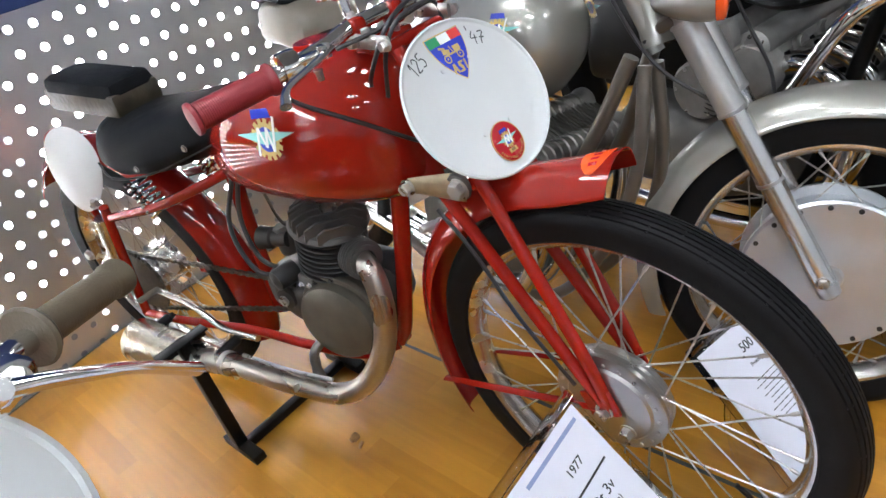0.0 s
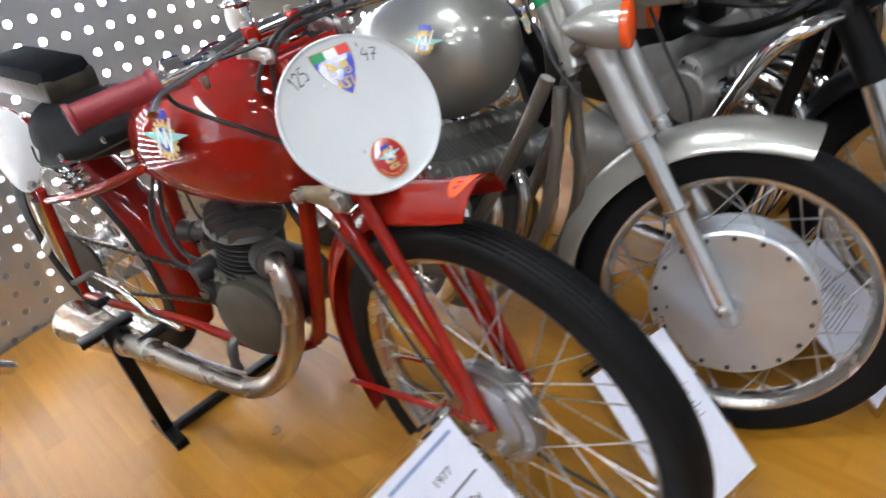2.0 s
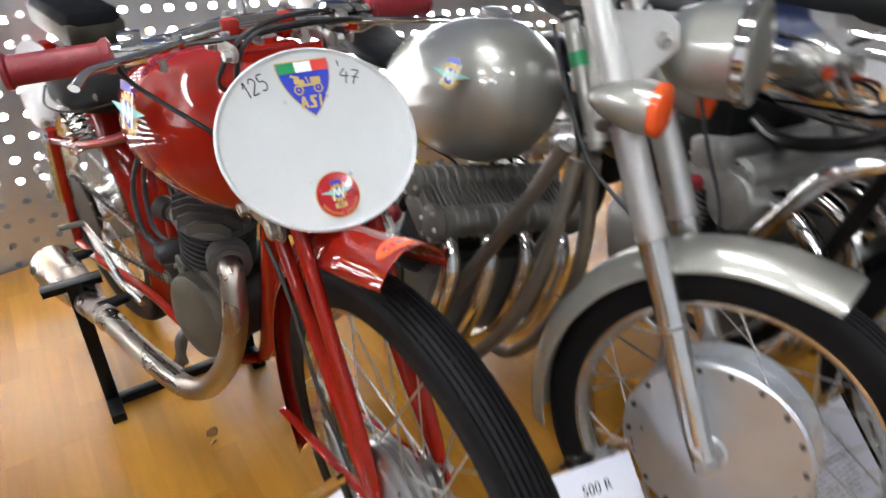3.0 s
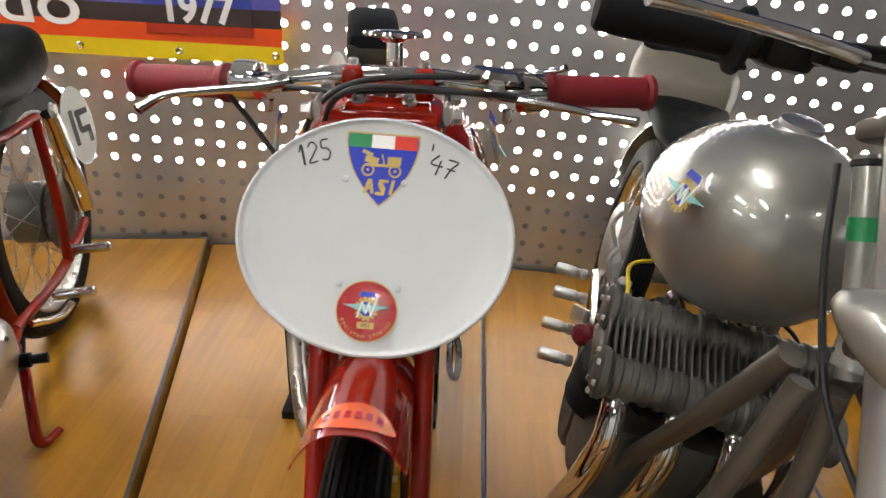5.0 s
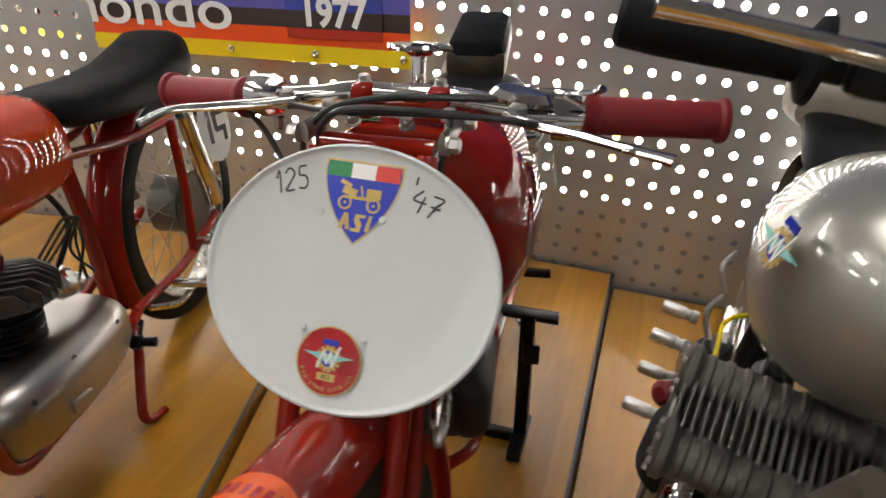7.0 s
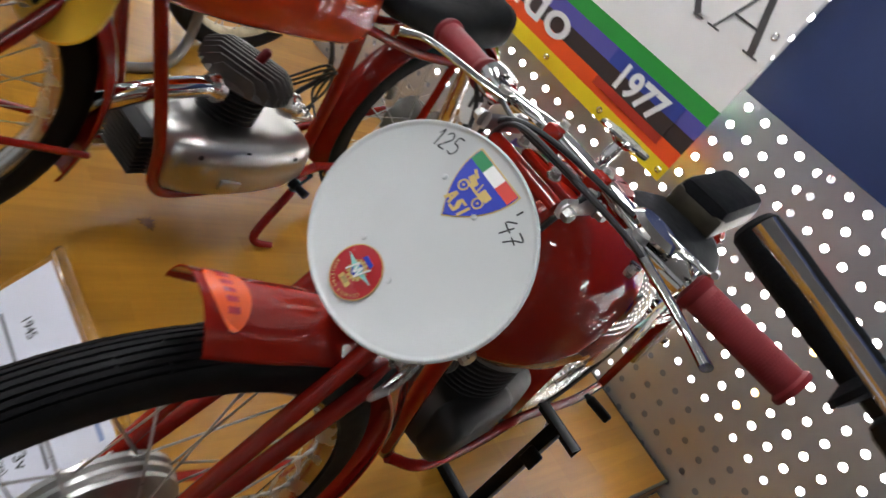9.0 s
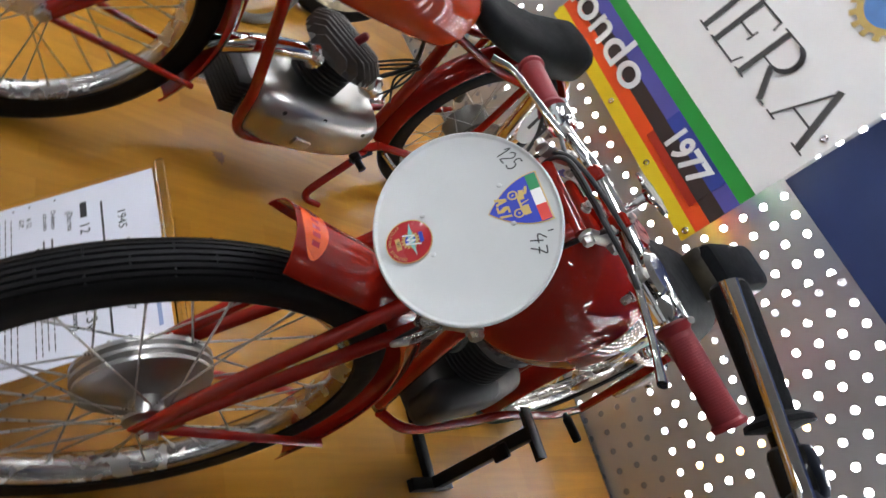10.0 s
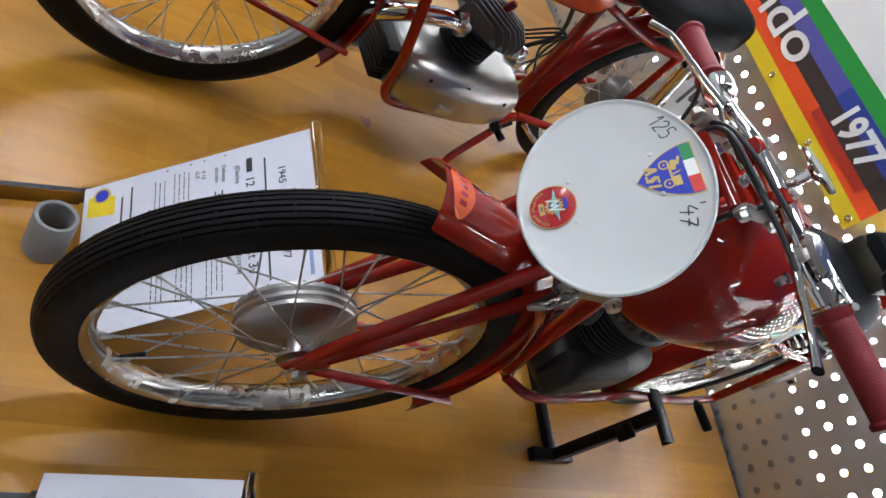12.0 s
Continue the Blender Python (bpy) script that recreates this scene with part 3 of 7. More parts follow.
def para(x, y, w, n, lh=0.0085, seed=1, matn="greyink"):
    random.seed(seed)
    return [("", (w * random.uniform(0.72, 1.0), lh * 0.22), x, y - k * lh, matn) for k in range(n)]


UP = (-0.055, 0.645, 0.76)
left = [("1945", 0.018, -0.065, 0.150, "ink"), ("", (0.085, 0.0032), -0.065, 0.122, "ink"), ("", (0.028, 0.010), -0.101, 0.095, "ink"), ("12", 0.021, -0.067, 0.095, "ink"), ("(Deriva", 0.012, -0.088, 0.074, "greyink"), ("Debutto", 0.010, -0.098, 0.050, "greyink"), ("circuito", 0.010, -0.098, 0.038, "greyink"), ("G.P.", 0.010, -0.107, 0.003, "greyink"), ("Il 12", 0.010, -0.105, 0.014, "greyink")]
left += para(-0.045, 0.047, 0.04, 2, lh=0.012, seed=2) + para(-0.075, -0.012, 0.11, 4, seed=3) + para(-0.075, -0.055, 0.10, 3, seed=4)
left += [("", (0.10, 0.003), -0.07, -0.115, "ink"), ("", (0.07, 0.003), -0.07, -0.132, "ink")]
right = [("", (0.13, 0.006), 0.065, 0.188, "bluegrey"), ("1977", 0.018, 0.075, 0.150, "ink"), ("", (0.095, 0.0032), 0.075, 0.122, "ink"), ("2t 3v", 0.022, 0.082, 0.095, "ink"), ("(corsa)", 0.012, 0.082, 0.074, "greyink")]
right += para(0.075, 0.045, 0.10, 4, seed=5) + para(0.075, -0.005, 0.11, 4, seed=6) + para(0.075, -0.055, 0.10, 3, seed=7)
s1 = label_stand((0.082, 0.200, 0.362), (0.997, 0.070, 0.0), UP, 0.297, 0.42, "white printed sheet in a clear sleeve leaning beside the front wheel", left + right)
for nm, matn, r, px, py in (("round_mark", "gold", 0.016, -0.118, -0.17), ("round_mark", "blue", 0.012, -0.118, -0.17)):
    g = G()
    lathe(g, [(0, 0), (r, 0), (r, 0.0006 if matn == "gold" else 0.0010), (0, 0.0006 if matn == "gold" else 0.0010)], (px, py, 0.0004), (0, 0, 1), 24)
    part(nm, g, matn, s1)
for py in (0.0535, 0.0155, -0.0085, -0.0515):
    g = lathe(G(), [(0, 0), (0.0016, 0), (0.0016, 0.0006), (0, 0.0006)], (-0.134, py, 0.0004), (0, 0, 1), 10)
    part("bullet", g, "ink", s1)
g = G()
prism(g, [(-0.020, 0), (0.020, 0), (0.026, 0.05), (-0.012, 0.05)], 0.0006, Matrix.Translation((-0.10, -0.215 + 0.02, 0.0004)))
part("yellow_tag", g, "yellow", s1)

lines2 = [("500 R", 0.024, 0.02, 0.105, "ink"), ("Prototipo 1950", 0.010, 0.02, 0.075, "ink")] + para(0.02, 0.05, 0.11, 9, seed=8, matn="ink")
label_stand((0.542, 0.112, 0.232), (0.973, -0.129, -0.108), (0.17, 0.70, 0.69), 0.21, 0.297, "white printed sheet in a clear sleeve beside the silver motorcycle", lines2)
label_stand((0.93, -0.02, 0.235), (1, -0.1, 0.0), (-0.05, 0.70, 0.71), 0.21, 0.297, "white printed sheet in a clear sleeve behind the silver front wheel", para(0, 0.09, 0.13, 12, seed=9, matn="ink"))

# short grey pipe standing on the walkway
g = G()
lathe(g, [(0.033, 0), (0.033, 0.085), (0.0315, 0.088), (0.0265, 0.088), (0.025, 0.086), (0.025, 0.002)], (0, 0, 0), (0, 0, 1), 32, True)
pipe = part("plastic_pipe", g, "greytube", at=pose(-0.085, -0.125, 0.0, 0, -6, 0))
tagged(pipe, "short grey plastic pipe standing on the floor", "pipe")

# flat star-shaped dry leaf and a crumpled scrap of bronze foil on the boards
LEAF, SCRAP = (-0.65, 0.519), (0.018, 0.786)
g, out = G(), []
for k in range(22):
    a = 2 * math.pi * k / 22
    rr = 0.024 * (1.0 if k % 2 else 0.55) * (1 + 0.2 * math.sin(3 * a + 1))
    out.append((LEAF[0] + rr * math.cos(a), LEAF[1] + rr * 0.8 * math.sin(a)))
prism(g, out, 0.0012, Matrix.Translation((0, 0, 0.0305)))
tagged(part("dry_leaf", g, "dryleaf"), "small star-shaped brown leaf lying on the boards", "leaf")
random.seed(6)
g = G()
for px, py, s_, tilt in ((SCRAP[0], SCRAP[1], 0.019, 18), (SCRAP[0] - 0.004, SCRAP[1] - 0.030, 0.011, -24)):
    n_, out = 14, []
    for k in range(n_):
        a = 2 * math.pi * k / n_
        rr = s_ * random.uniform(0.55, 1.0)
        out.append((rr * math.cos(a), rr * 0.7 * math.sin(a)))
    prism(g, out, 0.003, pose(px, py, 0.004, tilt, tilt * 0.6, 30))
tagged(part("foil_scrap", g, "bronze"), "crumpled scrap of bronze foil on the boards", "scrap")


# ---- motorcycle parts ----
def tyre_mesh(R, w, rim_r, ribbed=True):
    """Tyre about the x axis, with grooves round it."""
    h = R - rim_r

    def at(a, sink=0.0):
        x = -math.cos(a) * w * 0.5 * (1.0 - 0.22 * (1 - math.sin(a)) ** 2)
        return (rim_r + h * math.sin(a) ** 0.62 - sink, x)

    stops = [(a, 0.0) for a in np.linspace(0.0, 0.80, 9)]
    grooves = 7 if ribbed else 8
    lo, hi = 0.84, math.pi - 0.84
    step = (hi - lo) / grooves
    for k in range(grooves + 1):
        c = lo + step * k
        d = 0.0050 if ribbed else 0.0040
        q = step * (0.17 if ribbed else 0.2)
        stops += [(c - q, 0.0), (c - q * 0.8, d), (c + q * 0.8, d), (c + q, 0.0)]
        if k < grooves:
            stops.append((c + step / 2, 0.0))
    stops += [(math.pi - a, 0.0) for a in np.linspace(0.80, 0.0, 9)]
    prof = [at(a, s) for a, s in stops]
    prof += [(rim_r - 0.004, w * 0.30), (rim_r - 0.006, -w * 0.30)]
    g = G()
    lathe(g, prof, (0, 0, 0), (1, 0, 0), 96, True)
    if ribbed:
        # small moulded bridges across the grooves
        for k in range(grooves + 1):
            r, x = at(lo + step * k)
            for j in range(26):
                th = 2 * math.pi * (j + 0.5 * (k // 2 % 2)) / 26
                block(g, (0.0036, 0.0022, 0.005), Matrix.Translation((x, (r - 0.0029) * math.sin(th), (r - 0.0029) * math.cos(th))) @ Matrix.Rotation(-th, 4, "X"))
    return mesh_of("tyre", g, 28)


def rim_mesh(rr, w):
    prof = [(rr, -w / 2), (rr + 0.002, -w / 2 + 0.002), (rr, -w / 2 + 0.005), (rr - 0.008, -w / 2 + 0.008), (rr - 0.012, -w / 4), (rr - 0.019, -w / 6), (rr - 0.019, w / 6), (rr - 0.012, w / 4),
            (rr - 0.008, w / 2 - 0.008), (rr, w / 2 - 0.005), (rr + 0.002, w / 2 - 0.002), (rr, w / 2), (rr - 0.010, w / 2 - 0.001), (rr - 0.016, w / 4 + 0.004), (rr - 0.023, w / 6), (rr - 0.023, -w / 6), (rr - 0.016, -w / 4 - 0.004), (rr - 0.010, -w / 2 + 0.001)]
    g = G()
    lathe(g, prof, (0, 0, 0), (1, 0, 0), 96, True)
    return mesh_of("rim", g, 50)


def wheel(parent, name, at, R, rim_r, w, hub, n_spokes=36, ribbed=True, rim_mat="rim", rimw=None, spoke_r=0.0014, plate_mat="alu"):
    """hub: (x of left flange, its radius, x of right flange, its radius). A rim with tyre, hub and spokes under it."""
    rimw = rimw or w * 0.68
    rim = part(name, rim_mesh(rim_r, rimw), rim_mat, parent, "spoked wheel", at)
    part("tyre", tyre_mesh(R, w, rim_r - 0.003, ribbed), "rubber", rim, "black ribbed rubber tyre" if ribbed else "black rubber tyre")
    xl, rl, xr, rr_ = hub
    sg = G()
    sweep(sg, [(0, 0, 0), (0, 0, 1)], spoke_r, 6, straight=True)
    unit = mesh_of("spoke", sg)
    unit.materials.append(M["steel"])
    for k in range(n_spokes):
        side = k % 2
        x0, r0 = (xl, rl - 0.006) if side == 0 else (xr, rr_ - 0.004)
        a_rim = 2 * math.pi * (k + 0.5) / n_spokes
        lean = (1 if (k // 2) % 2 else -1) * radians(min(52, 38 + 900 * max(0, 0.05 - r0)))
        a_hub = a_rim + lean
        a = Vector((x0, r0 * math.sin(a_hub), r0 * math.cos(a_hub)))
        b = Vector(((0.006 if x0 > 0 else -0.006), (rim_r - 0.020) * math.sin(a_rim), (rim_r - 0.020) * math.cos(a_rim)))
        q = (b - a)
        m = Matrix.Translation(a) @ q.to_track_quat("Z", "Y").to_matrix().to_4x4() @ Matrix.Diagonal((1, 1, q.length, 1))
        part("spoke", unit, "steel", rim, at=m)
        if k == 0:
            ng = G()
            lathe(ng, [(0.0022, 0), (0.0028, 0.004), (0.0028, 0.012), (0.0018, 0.016)], (0, 0, 0), (0, 0, -1), 8)
            nip = mesh_of("nipple", ng)
            nip.materials.append(M["steel"])
        part("nipple", nip, "steel", rim, at=Matrix.Translation(b) @ q.to_track_quat("Z", "Y").to_matrix().to_4x4())
    return rim


def bolt(parent, origin, axis, r=0.008, h=0.008, material="steel", name="bolt"):
    g = G()
    lathe(g, [(r * 1.25, 0), (r * 1.25, h * 0.2), (r, h * 0.25)], origin, axis, 16)
    lathe(g, [(r, h * 0.2), (r, h), (r * 0.85, h * 1.15), (0, h * 1.15)], origin, axis, 6)
    return part(name, g, material, parent, smooth=25)


def mudguard(name, parent, at, r, half, a0, a1, material, drop=0.034, flare=0.0, thick=0.0015, label="", n=40, lip=True):
    """Arched sheet over a wheel; angles in degrees from the top, towards the rear positive."""
    prof = []
    for k in range(13):
        s = -1 + 2 * k / 12
        prof.append((s * half, r - drop * (abs(s) ** 2.6)))
    if lip:
        prof = [(-half - 0.001, r - drop - 0.004)] + prof + [(half + 0.001, r - drop - 0.004)]
    prof2 = prof + [(x * 0.985, rr - thick) for x, rr in reversed(prof)]
    rings = []
    for i in range(n + 1):
        a = radians(a0 + (a1 - a0) * i / n)
        up = flare * max(0.0, 1 - i / (n * 0.14)) ** 2
        rings.append([(x, (rr + up) * math.sin(a), (rr + up) * math.cos(a)) for x, rr in prof2])
    g = loft(G(), rings)
    return part(name, g, material, parent, label, at, 50)


def spring(g, p0, p1, r, turns, wire=0.003, n=14):
    a, b = Vector(p0), Vector(p1)
    m = axis_frame(a, b - a)
    L = (b - a).length
    pts = [m @ Vector((r * math.cos(2 * math.pi * k / n), r * math.sin(2 * math.pi * k / n), L * k / (n * turns))) for k in range(n * turns + 1)]
    return sweep(g, pts, wire, 6, straight=True)


def emblem(parent, m, s=1.0):
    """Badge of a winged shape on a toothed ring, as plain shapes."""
    g = G()
    lathe(g, [(0.017 * s, 0), (0.017 * s, 0.0006), (0, 0.0006)], (0, 0, 0), (0, 0, 1), 20)
    for k in range(14):
        a = 2 * math.pi * k / 14
        block(g, (0.005 * s, 0.005 * s, 0.0006), Matrix.Rotation(a, 4, "Z") @ Matrix.Translation((0.0185 * s, 0, 0.0003)))
    badge = part("emblem", g, "gold", parent, "toothed ring badge in blue, gold and turquoise", m)
    g = G()
    lathe(g, [(0.0125 * s, 0), (0.0125 * s, 0.0010), (0, 0.0010)], (0, 0, 0), (0, 0, 1), 20)
    part("disc", g, "blue", badge)
    g = G()
    prism(g, [(-0.042 * s, 0.006 * s), (-0.002 * s, -0.006 * s), (0.042 * s, 0.006 * s), (0.0, 0.008 * s)], 0.0014)
    part("wing", g, "teal", badge)
    g = G()
    for x0, y0, x1, y1 in ((-0.016, -0.016, -0.008, 0.012), (-0.008, 0.012, -0.001, -0.008), (-0.001, -0.008, 0.004, 0.012), (0.004, 0.012, 0.008, -0.012), (0.008, -0.012, 0.018, 0.022)):
        d = Vector((x1 - x0, y1 - y0)) * s
        g = G()
        block(g, (d.length, 0.0028 * s, 0.0008), Matrix.Translation(((x0 + x1) / 2 * s, (y0 + y1) / 2 * s, 0.0018)) @ Matrix.Rotation(math.atan2(d.y, d.x), 4, "Z"))
        part("stroke", g, "flagwhite", badge)
    g = G()
    prism(g, [(-0.014 * s, 0.021 * s), (0.014 * s, 0.021 * s), (0.012 * s, 0.030 * s), (-0.012 * s, 0.030 * s)], 0.0008)
    part("top_tab", g, "blue", badge)
    return badge


def on_surface(p, normal, up):
    n = Vector(normal).normalized()
    u = Vector(up)
    u = (u - n * u.dot(n)).normalized()
    m = Matrix((u.cross(n), u, n)).transposed().to_4x4()
    m.translation = Vector(p)
    return m


def fins(parent, name, origin, axis, r, h, count, material, hole=True, sx=1.0, thick=0.004, up=(0, 0, 1)):
    """A finned barrel: a stack of discs along the axis."""
    g = G()
    step = h / count
    prof = [(0.0, 0.0)]
    for k in range(count):
        z = k * step
        prof += [(r * 0.74, z), (r * 0.98, z + 0.0008), (r, z + 0.0015), (r, z + thick - 0.001), (r * 0.98, z + thick), (r * 0.74, z + thick + 0.0005)]
    prof += [(r * 0.74, h), (0.0, h)]
    lathe(g, prof, origin, axis, 36, sx=sx, up=up)
    return part(name, g, material, parent, smooth=30)


def lever(parent, name, pts, label="chrome lever", r=0.0055, material="chrome"):
    g = G()
    sweep(g, pts, [r * 1.25, r * 1.1, r, r * 0.9, r * 1.2], 12, 0.72)
    p = part(name, g, material, parent, label)
    return p


def cable(parent, pts, r=0.003, material="cable", name="cable"):
    g = G()
    sweep(g, pts, r, 8, steps=8)
    return part(name, g, material, parent)


def grip(parent, a, b, r, material, label, at=None):
    a, b = Vector(a), Vector(b)
    L = (b - a).length
    prof = [(r * 0.6, 0), (r * 1.18, 0.001), (r * 1.2, 0.006), (r, 0.009)]
    for k in range(30):
        z = 0.012 + (L - 0.03) * k / 30
        prof += [(r, z), (r * 1.014, z + 0.0008), (r, z + 0.0016)]
    prof += [(r, L - 0.014), (r * 1.2, L - 0.010), (r * 1.24, L - 0.004), (r * 0.7, L)]
    g = G()
    lathe(g, prof, a, b - a, 20)
    return part("grip", g, material, parent, label)


# ---- the red racing motorcycle ----
BODY = pose(0.237, 0, 0, 0, 0, 10.3)
FRONT = pose(0.1675, 0, 0, 0, 0, 2.6)
FR = BODY.inverted() @ FRONT
bike = thing("racing_motorcycle", BODY, "dark red vintage racing motorcycle with a white oval number plate", "motorcycle", "motorcycles on display")

AX = (0.0, 0.165, 0.334)
TR = lambda p: FR @ Matrix.Translation(p)
fw = wheel(bike, "front_wheel", TR(AX), 0.3175, 0.271, 0.066, (-0.030, 0.083, 0.036, 0.026), 36)
g = G()  # brake drum and hub
lathe(g, [(0.0, -0.046), (0.050, -0.045), (0.064, -0.043), (0.068, -0.039), (0.080, -0.039), (0.086, -0.036), (0.086, -0.030), (0.080, -0.026), (0.086, -0.023), (0.086, -0.018), (0.080, -0.014), (0.084, -0.011), (0.084, -0.006), (0.070, 0.002), (0.030, 0.006), (0.021, 0.012), (0.021, 0.030), (0.030, 0.034), (0.030, 0.039), (0.018, 0.042), (0.012, 0.050), (0.0, 0.050)], (0, 0, 0), (1, 0, 0), 48)
hubm = part("hub", g, "enginealu", fw, "polished aluminium brake drum and hub")
for k in range(20):
    a = 2 * math.pi * k / 20
    g = G()
    lathe(g, [(0.0032, 0), (0.0032, 0.002), (0, 0.003)], (-0.0405, 0.076 * math.sin(a), 0.076 * math.cos(a)), (-1, 0, 0), 8)
    part("rivet", g, "steel", fw)
bolt(fw, (-0.054, 0, 0), (-1, 0, 0), 0.011, 0.012, name="axle_nut")
bolt(fw, (0.054, 0, 0), (1, 0, 0), 0.011, 0.012, name="axle_nut")
g = G()
sweep(g, [(-0.060, 0, 0), (0.060, 0, 0)], 0.006, 10, straight=True)
part("axle", g, "steel", fw)
bolt(fw, (-0.044, -0.028, -0.038), (-1, 0, 0), 0.010, 0.014, name="brake_cam")
bolt(fw, (-0.050, 0.030, 0.045), (-1, 0, 0), 0.006, 0.008, name="brake_bolt")
g = G()
sweep(g, [(0.0, -0.250 * math.sin(0.9), -0.250 * math.cos(0.9)), (0.0, -0.205 * math.sin(0.9), -0.205 * math.cos(0.9))], 0.004, 8, straight=True)
part("valve", g, "black", fw)

fd = mudguard("front_mudguard", bike, TR(AX), 0.368, 0.041, -6, 118, "red", 0.036, 0.024, label="dark red enamelled mudguard")


def on_guard(x, arc, lift):
    """A point on the front mudguard: x across it, arc along it from its front edge."""
    a = radians(-6) + arc / 0.368
    n = 40 * arc / 0.368 / radians(124)
    r = 0.368 - 0.036 * abs(x / 0.041) ** 2.6 + 0.024 * max(0.0, 1 - n / 5.6) ** 2 + lift
    return (x, r * math.sin(a), r * math.cos(a))


def guard_patch(cx, ca, hx, ha, lift, rim=None):
    g, n = G(), 28
    rings = [[on_guard(cx + hx * f * math.cos(2 * math.pi * k / n), ca + ha * f * math.sin(2 * math.pi * k / n), lift) for k in range(n)] for f in (0.05, 0.35, 0.7, 1.0)]
    return loft(g, rings)


part("orange_sticker", guard_patch(0.002, 0.026, 0.030, 0.019, 0.0012), "orangelens", fd, "orange oval sticker", smooth=60)
for k in range(6):
    x = -0.018 + 0.0078 * k
    g = G()
    g.add([on_guard(x - 0.0022, 0.020, 0.0018), on_guard(x + 0.0022, 0.020, 0.0018), on_guard(x + 0.0022, 0.031, 0.0018), on_guard(x - 0.0022, 0.031, 0.0018)], [(0, 1, 2, 3)])
    part("print_bar", g, "stick", fd, smooth=0)
for s in (-1, 1):
    g = G()
    p0 = Vector((s * 0.048, 0.006, -0.004))
    p1 = Vector((s * 0.043, 0.345 * math.sin(radians(104)), 0.345 * math.cos(radians(104))))
    sweep(g, [p0, p1], 0.0075, 6, 0.35, straight=True, up=(0, 1, 1))
    part("stay", g, "red", fd, "flat red stay")
    for k in range(3):
        bolt(fd, p0.lerp(p1, 0.55 + 0.14 * k) + Vector((s * 0.003, 0, 0)), (s, 0, 0), 0.0022, 0.001, "ink", "stay_hole")

# girder fork
for s in (-1, 1):
    foot = Vector((s * 0.050, 0.158, 0.330))
    g = G()
    sweep(g, [foot, (s * 0.050, 0.184, 0.42), (s * 0.049, 0.303, 0.70), (s * 0.047, 0.382, 0.862)], [0.0088, 0.0096, 0.0096, 0.0094], 12)
    part("fork_tube", g, "red", bike, "dark red fork tube", FR)
    g = G()
    sweep(g, [foot, (s * 0.051, 0.2155, 0.42), (s * 0.050, 0.352, 0.638), (s * 0.050, 0.372, 0.668)], [0.0088, 0.0096, 0.0096, 0.0094], 12)
    part("fork_tube", g, "red", bike, "dark red fork tube", FR)
    g = G()
    block(g, (0.007, 0.052, 0.046), Matrix.Translation((s * 0.050, 0.172, 0.342)) @ Matrix.Rotation(radians(-22), 4, "X"), 0.003)
    part("fork_end", g, "red", bike, "", FR)
    g = G()
    sweep(g, [(s * 0.051, 0.300, 0.690), (s * 0.051, 0.366, 0.660)], 0.010, 10, straight=True)
    part("fork_bridge", g, "red", bike, "", FR)
    # lower link and its pivots
    g = G()
    pts = [(s * 0.062, 0.321, 0.684), (s * 0.062, 0.416, 0.674)]
    sweep(g, pts, [0.022, 0.012], 12, 0.35, straight=True, up=(1, 0, 0))
    lk = part("link", g, "linkbrass", bike, "dull brass-coloured fork link", FR)
    for p, r in ((pts[0], 0.013), (pts[1], 0.010)):
        bolt(lk, Vector(p) + Vector((s * 0.004, 0, 0)), (s, 0, 0), r, 0.011)
    g = G()
    pts = [(s * 0.060, 0.380, 0.874), (s * 0.060, 0.435, 0.878)]
    sweep(g, pts, [0.0095, 0.0095], 12, 0.4, straight=True, up=(1, 0, 0))
    lk = part("link", g, "steel", bike, "grey steel fork link", FR)
    for p in pts:
        bolt(lk, Vector(p) + Vector((s * 0.004, 0, 0)), (s, 0, 0), 0.0068, 0.009)
# friction damper disc and loop on one side
g = G()
lathe(g, [(0.0, 0), (0.018, 0), (0.020, 0.003), (0.018, 0.007), (0.008, 0.009), (0, 0.009)], (-0.060, 0.323, 0.686), (-1, 0, 0), 24)
part("damper_disc", g, "headcast", bike, "", FR)
g = G()
sweep(g, [(0.074, 0.340, 0.684), (0.082, 0.318, 0.660), (0.080, 0.298, 0.642), (0.074, 0.313, 0.642), (0.074, 0.334, 0.670)], 0.0035, 8)
part("wire_loop", g, "steel", bike, "", FR)
for p, ax_ in (((0, 0.394, 0.864), 0.050), ((0, 0.318, 0.715), 0.052)):
    g = G()
    sweep(g, [(-ax_, p[1], p[2]), (ax_, p[1], p[2])], 0.0085 if p[2] > 0.8 else 0.013, 12, straight=True)
    part("fork_cross_tube", g, "red", bike, "", FR)
g = G()  # steering head lug and stem
sweep(g, [(0, 0.440, 0.640), (0, 0.470, 0.870)], 0.026, 16, straight=True)
part("steering_head", g, "red", bike, "", FR)
for dz in (0.885, 0.660):
    g = G()
    block(g, (0.088, 0.030, 0.012), Matrix.Translation((0, 0.450 if dz > 0.7 else 0.437, dz - (0.024 if dz > 0.7 else 0))), 0.005)
    part("yoke", g, "red", bike, "", FR)
for s in (-1, 1):
    g = G()
    block(g, (0.024, 0.030, 0.034), Matrix.Translation((s * 0.036, 0.459, 0.885)), 0.008)
    part("bar_clamp", g, "red", bike, "dark red handlebar clamp", FR)
    bolt(bike, FR @ Vector((s * 0.036, 0.459, 0.901)), (0, 0, 1), 0.0055, 0.006)
    bolt(bike, FR @ Vector((s * 0.055, 0.420, 0.882)), (0, 0, 1), 0.006, 0.009)
    bolt(bike, FR @ Vector((s * 0.024, 0.400, 0.880)), (0, -0.4, 1), 0.0055, 0.008)
